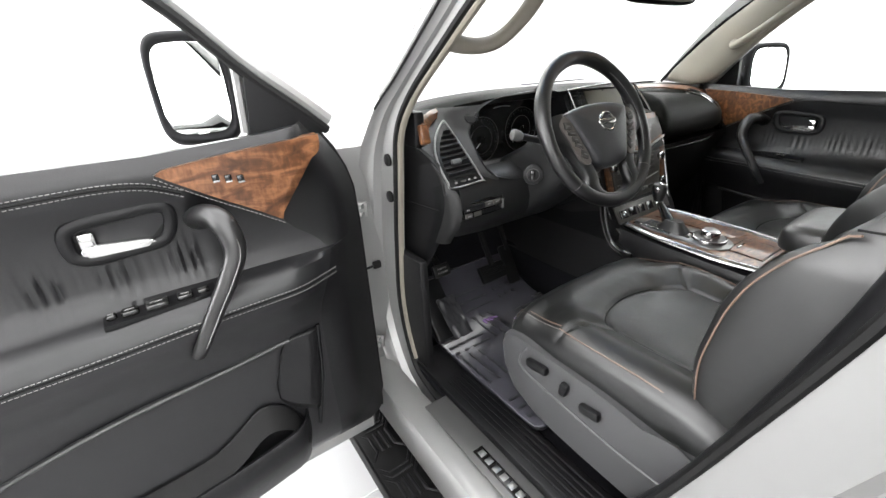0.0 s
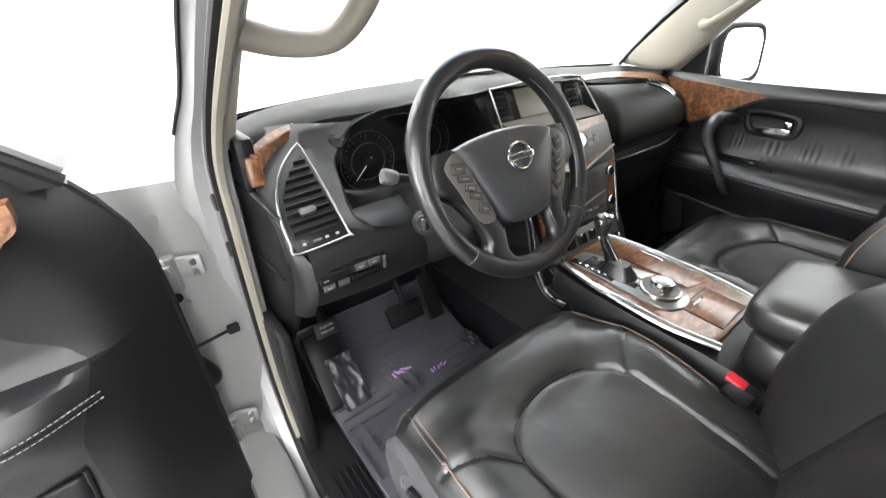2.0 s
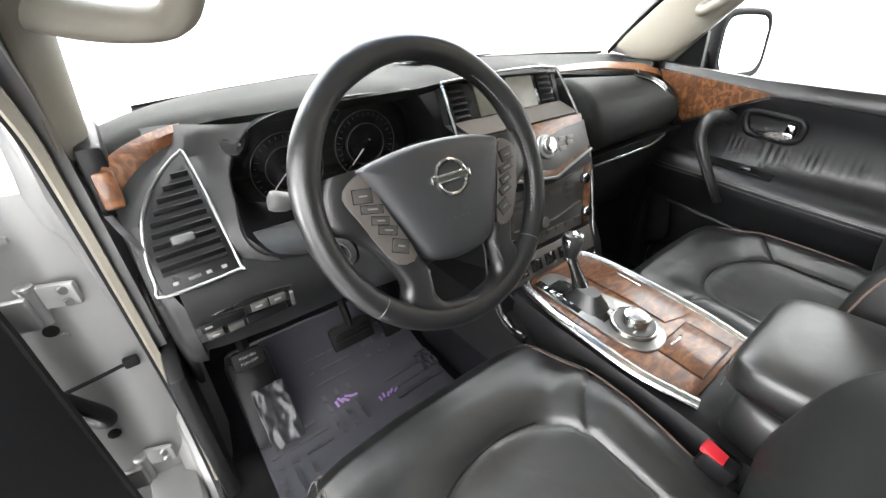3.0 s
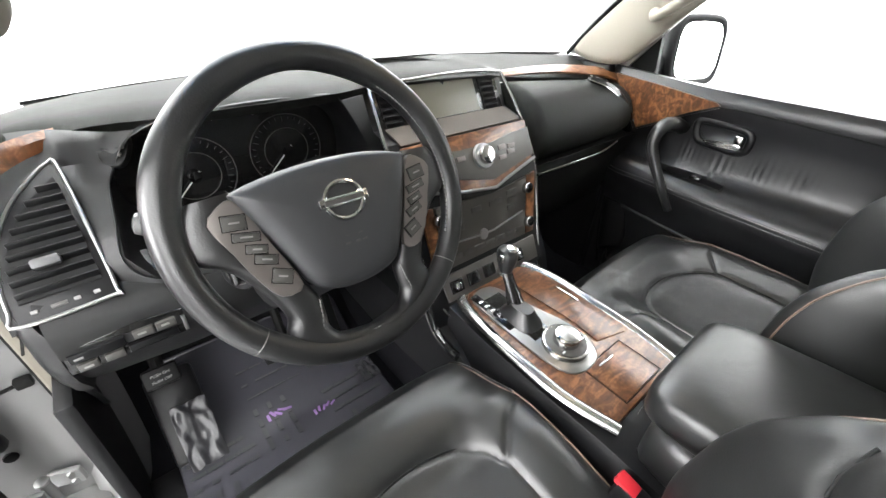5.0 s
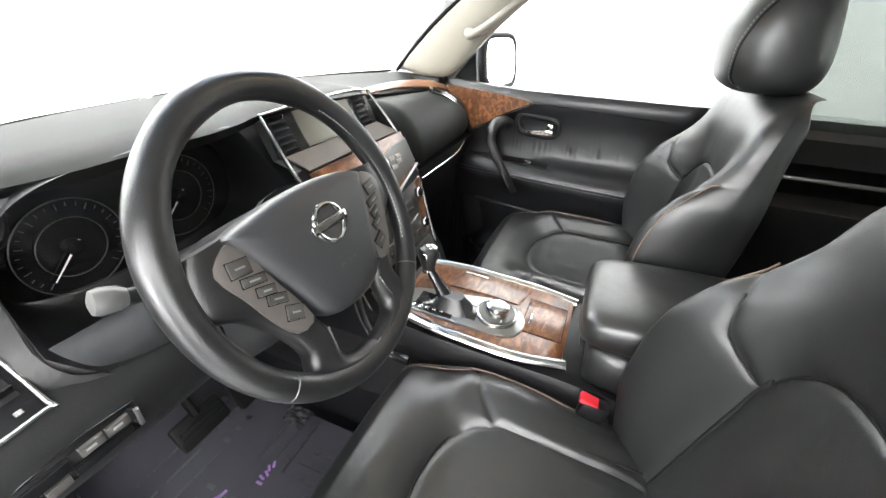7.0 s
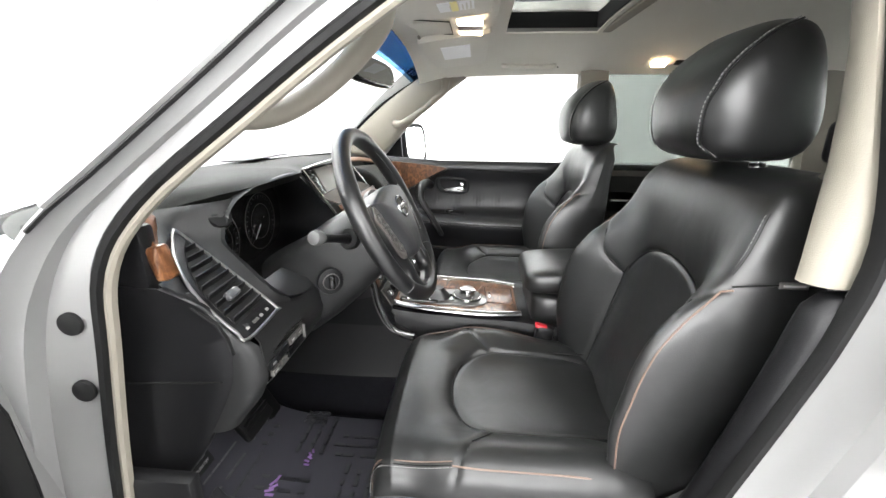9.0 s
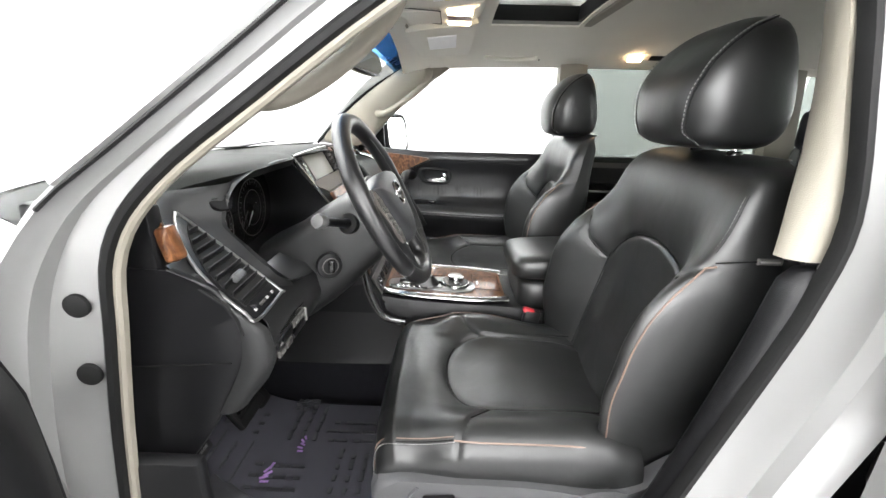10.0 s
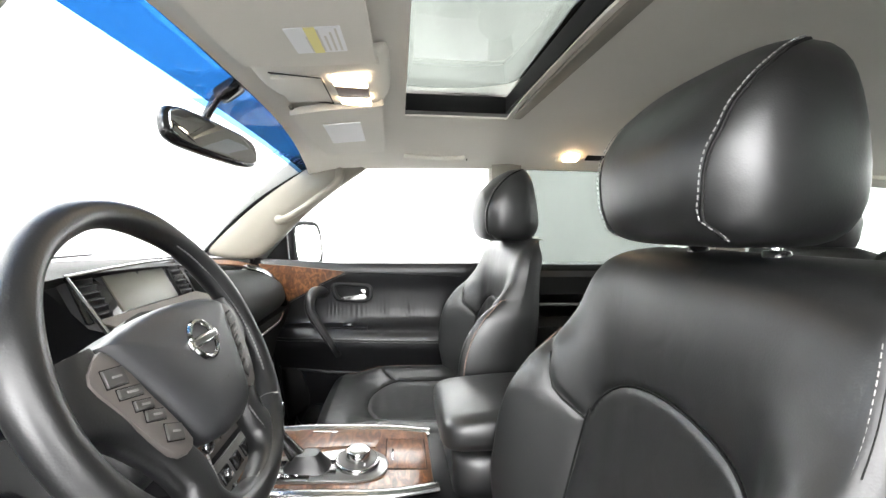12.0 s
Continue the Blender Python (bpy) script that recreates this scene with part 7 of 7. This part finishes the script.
# ---- roof fittings ----
def build_roof():
    o = thing("overhead_console", "light grey overhead console with two lit map lamps", "overhead console", (0, 0.55, 1.80))
    mid = 0.028
    rings = []
    for y, hw, zt, zb in ((0.70, 0.10, 1.81, 1.80), (0.66, 0.125, 1.83, 1.785), (0.58, 0.14, 1.84, 1.778), (0.47, 0.145, 1.845, 1.782), (0.43, 0.14, 1.85, 1.80), (0.415, 0.125, 1.85, 1.83)):
        rings.append([(mid - hw, y, zt), (mid - hw + 0.004, y, zb + 0.01), (mid - hw + 0.02, y, zb), (mid + hw - 0.02, y, zb), (mid + hw - 0.004, y, zb + 0.01), (mid + hw, y, zt)])
    part("housing", loft(rings), LINER, o, sub=1)
    for s in (-1, 1):
        lens = part("map_lamp", box((mid + s * 0.062, 0.497, 1.7785), (0.046, 0.070, 0.010), 0.005, turn(2)), LAMP, o, "lit map lamp lens")
    part("switch_row", box((mid, 0.497, 1.780), (0.070, 0.070, 0.010), 0.004), PIPING, o, "brown switch row")
    part("glasses_box", box((mid, 0.60, 1.779), (0.15, 0.10, 0.010), 0.006, turn(-3)), LINER, o)
    part("box_gap", tube([(mid - 0.08, 0.65, 1.782), (mid - 0.08, 0.55, 1.776), (mid + 0.08, 0.55, 1.776), (mid + 0.08, 0.65, 1.782)], 0.0015, 5), DARK, o)
    for s in (-1, 1):
        v = thing("sun_visor", "light grey cloth sun visor folded up" + (" with warning label" if s < 0 else " with vanity lamp"), "sun visor", (s * 0.36, 0.6, 1.78), "sun visors")
        out = [(0.135, 0.0), (0.15, 0.19), (0.20, 0.215), (0.50, 0.20), (0.575, 0.175), (0.585, 0.02), (0.56, -0.005), (0.16, -0.012)]
        out = [(p.x, p.y) for p in smooth_path([(s * x, y, 0) for x, y in out], 4, True)]
        m = basis((0.02, 0.455, 1.812), (1, 0, -0.062 * s), (0, 0.2, -0.022)) @ Matrix.Translation((0, 0, -0.018))
        part("panel", slab(out, 0.018, m, 0.006), LINER, v)
        part("hinge_rod", tube([(s * 0.16, 0.662, 1.779), (s * 0.57, 0.655, 1.752)], 0.005, 8), CREAM, v)
        mm = basis((0.02, 0.455, 1.812), (-1, 0, 0.062 * s), (0, 0.2, -0.022))
        if s < 0:
            lab = part("warning_label", slab([(0.205, 0.03), (0.30, 0.03), (0.30, 0.11), (0.205, 0.11)], 0.0015, mm @ Matrix.Translation((0, 0, 0.018))), WHITE, v, "white and yellow printed label", flat=True)
            yel = mat("label_yellow", (0.75, 0.68, 0.25), 0.6)
            part("label_band", slab([(0.205, 0.066), (0.30, 0.066), (0.30, 0.082), (0.205, 0.082)], 0.0022, mm @ Matrix.Translation((0, 0, 0.018))), yel, v, flat=True)
            for k in range(6):
                part("print_bar", slab([(0.211, 0.036 + 0.009 * k), (0.294 - 0.012 * (k % 3), 0.036 + 0.009 * k), (0.294 - 0.012 * (k % 3), 0.0395 + 0.009 * k), (0.211, 0.0395 + 0.009 * k)], 0.0019, mm @ Matrix.Translation((0, 0, 0.018))), LINER, v, flat=True)
        else:
            part("vanity_cover", slab([(-0.42, 0.05), (-0.24, 0.05), (-0.24, 0.15), (-0.42, 0.15)], 0.003, mm @ Matrix.Translation((0, 0, 0.018)), 0.001), WHITE, v, "pale vanity cover")
    # inside mirror
    r = thing("inside_mirror", "black inside mirror hanging from the windscreen", "rear-view mirror", (0.07, 0.78, 1.67))
    m = basis((0.034, 0.784, 1.666), (0.262, -0.055, -0.012), (0.0, 0.14, 1))
    ol = ring2(0, 0, 0.148, 0.039, 32, 4)
    part("housing", loft([[m @ V((x * k, y * k, z)) for x, y in ol] for k, z in ((0.97, 0.010), (1.0, 0.004), (1.0, -0.012), (0.85, -0.028), (0.4, -0.036))]), GLOSS, r, sub=1)
    part("mirror_face", slab(ring2(0, 0, 0.139, 0.032, 32, 4), 0.003, m @ Matrix.Translation((0, 0, 0.008)), 0.001), mat("dim_mirror", (0.42, 0.43, 0.43), 0.03, 1.0), r, "dimming mirror face")
    part("arm", tube(smooth_path([m @ V((0, 0, -0.03)), V((0.06, 0.82, 1.71)), V((0.06, 0.79, 1.765))], 5), 0.010, 10), GLOSS, r)
    part("foot", box((0.06, 0.765, 1.780), (0.05, 0.06, 0.03), 0.012, turn(-35)), GLOSS, r)
    # sunroof: black frame, pane, cream rail
    sr = thing("sunroof", "closed tinted sunroof in a black frame", "sunroof", (0, 0.22, 1.86))
    for nm, c, s in (("frame_side", (0.372, 0.222, 1.868), (0.010, 0.33, 0.05)), ("frame_side", (-0.372, 0.222, 1.868), (0.010, 0.33, 0.05)), ("frame_front", (0, 0.385, 1.868), (0.75, 0.012, 0.05)), ("frame_rear", (0, 0.062, 1.868), (0.75, 0.014, 0.05))):
        part(nm, box(c, s, 0.003), DARK, sr)
    part("pane", box((0, 0.222, 1.897), (0.75, 0.34, 0.005), 0.001), ROOFTINT, sr, "grey-green tinted roof glass", shadow=False)
    part("shade_rail", box((0, 0.035, 1.832), (0.74, 0.035, 0.012), 0.005), CREAM, sr, "cream shade rail")
    # lamps and grab handles along the passenger rail
    l = thing("courtesy_lamp", "lit courtesy lamp on the roof rail", "roof lamp", (0.64, -0.27, 1.775))
    part("base", box((0.648, -0.32, 1.772), (0.06, 0.22, 0.016), 0.006, turn(0, 28)), LINER, l)
    part("lens", box((0.638, -0.262, 1.762), (0.036, 0.055, 0.016), 0.005, turn(0, 28)), RAILLAMP, l, "glowing warm lamp lens")
    part("vent_slot", box((0.642, -0.36, 1.766), (0.03, 0.07, 0.008), 0.003, turn(0, 28)), DARK, l)
    g = thing("roof_grab_handle", "light grey folded grab handle on the roof rail", "grab handle", (0.68, 0.26, 1.77))
    part("bezel", box((0.672, 0.262, 1.768), (0.055, 0.25, 0.014), 0.006, turn(0, 34)), LINER, g)
    gap = [(0.690, 0.388, 1.752), (0.650, 0.384, 1.776), (0.642, 0.36, 1.781), (0.642, 0.165, 1.781), (0.650, 0.140, 1.776), (0.690, 0.136, 1.752)]
    part("bezel_gap", tube(smooth_path(gap, 4), 0.003, 6), DARK, g)
    part("handle", tube(smooth_path([(0.668, 0.37, 1.762), (0.655, 0.36, 1.752), (0.648, 0.30, 1.748), (0.648, 0.22, 1.748), (0.655, 0.165, 1.752), (0.668, 0.155, 1.762)], 6), 0.010, 10), LINER, g)
    # lettering on the shade band
    ink = mat("band_ink", (0.01, 0.03, 0.12), 0.6)
    for k, ch in enumerate("LIMITED"):
        u = 0.675 + k * 0.040
        p = ws_point(u, 0.855 + 0.012 * k)
        ax = ws_point(u + 0.04, 0.867 + 0.012 * k) - p
        ay = ws_point(u, 0.93 + 0.012 * k) - p
        mm = basis(p, ax, ay)
        words(ch, 0.036, mm @ Matrix.Translation((0, 0, 0.007)), ink, bpy.data.objects["windscreen"], "letter")
    # driver's belt on the centre post
    b = thing("seat_belt", "black seat belt hanging on the centre post", "seat belt", (-0.7, -0.02, 1.2))
    part("webbing", sheet([[(x, y, z), (x + 0.045, y, z)] for x, y, z in ((-0.655, -0.035, 1.49), (-0.690, -0.02, 1.3), (-0.705, 0.0, 1.0), (-0.705, 0.02, 0.8))], 0.002), RUBBER, b)
    part("guide", box((-0.632, -0.036, 1.505), (0.055, 0.026, 0.06), 0.012, None, 3), PLASTIC, b)


build_roof()
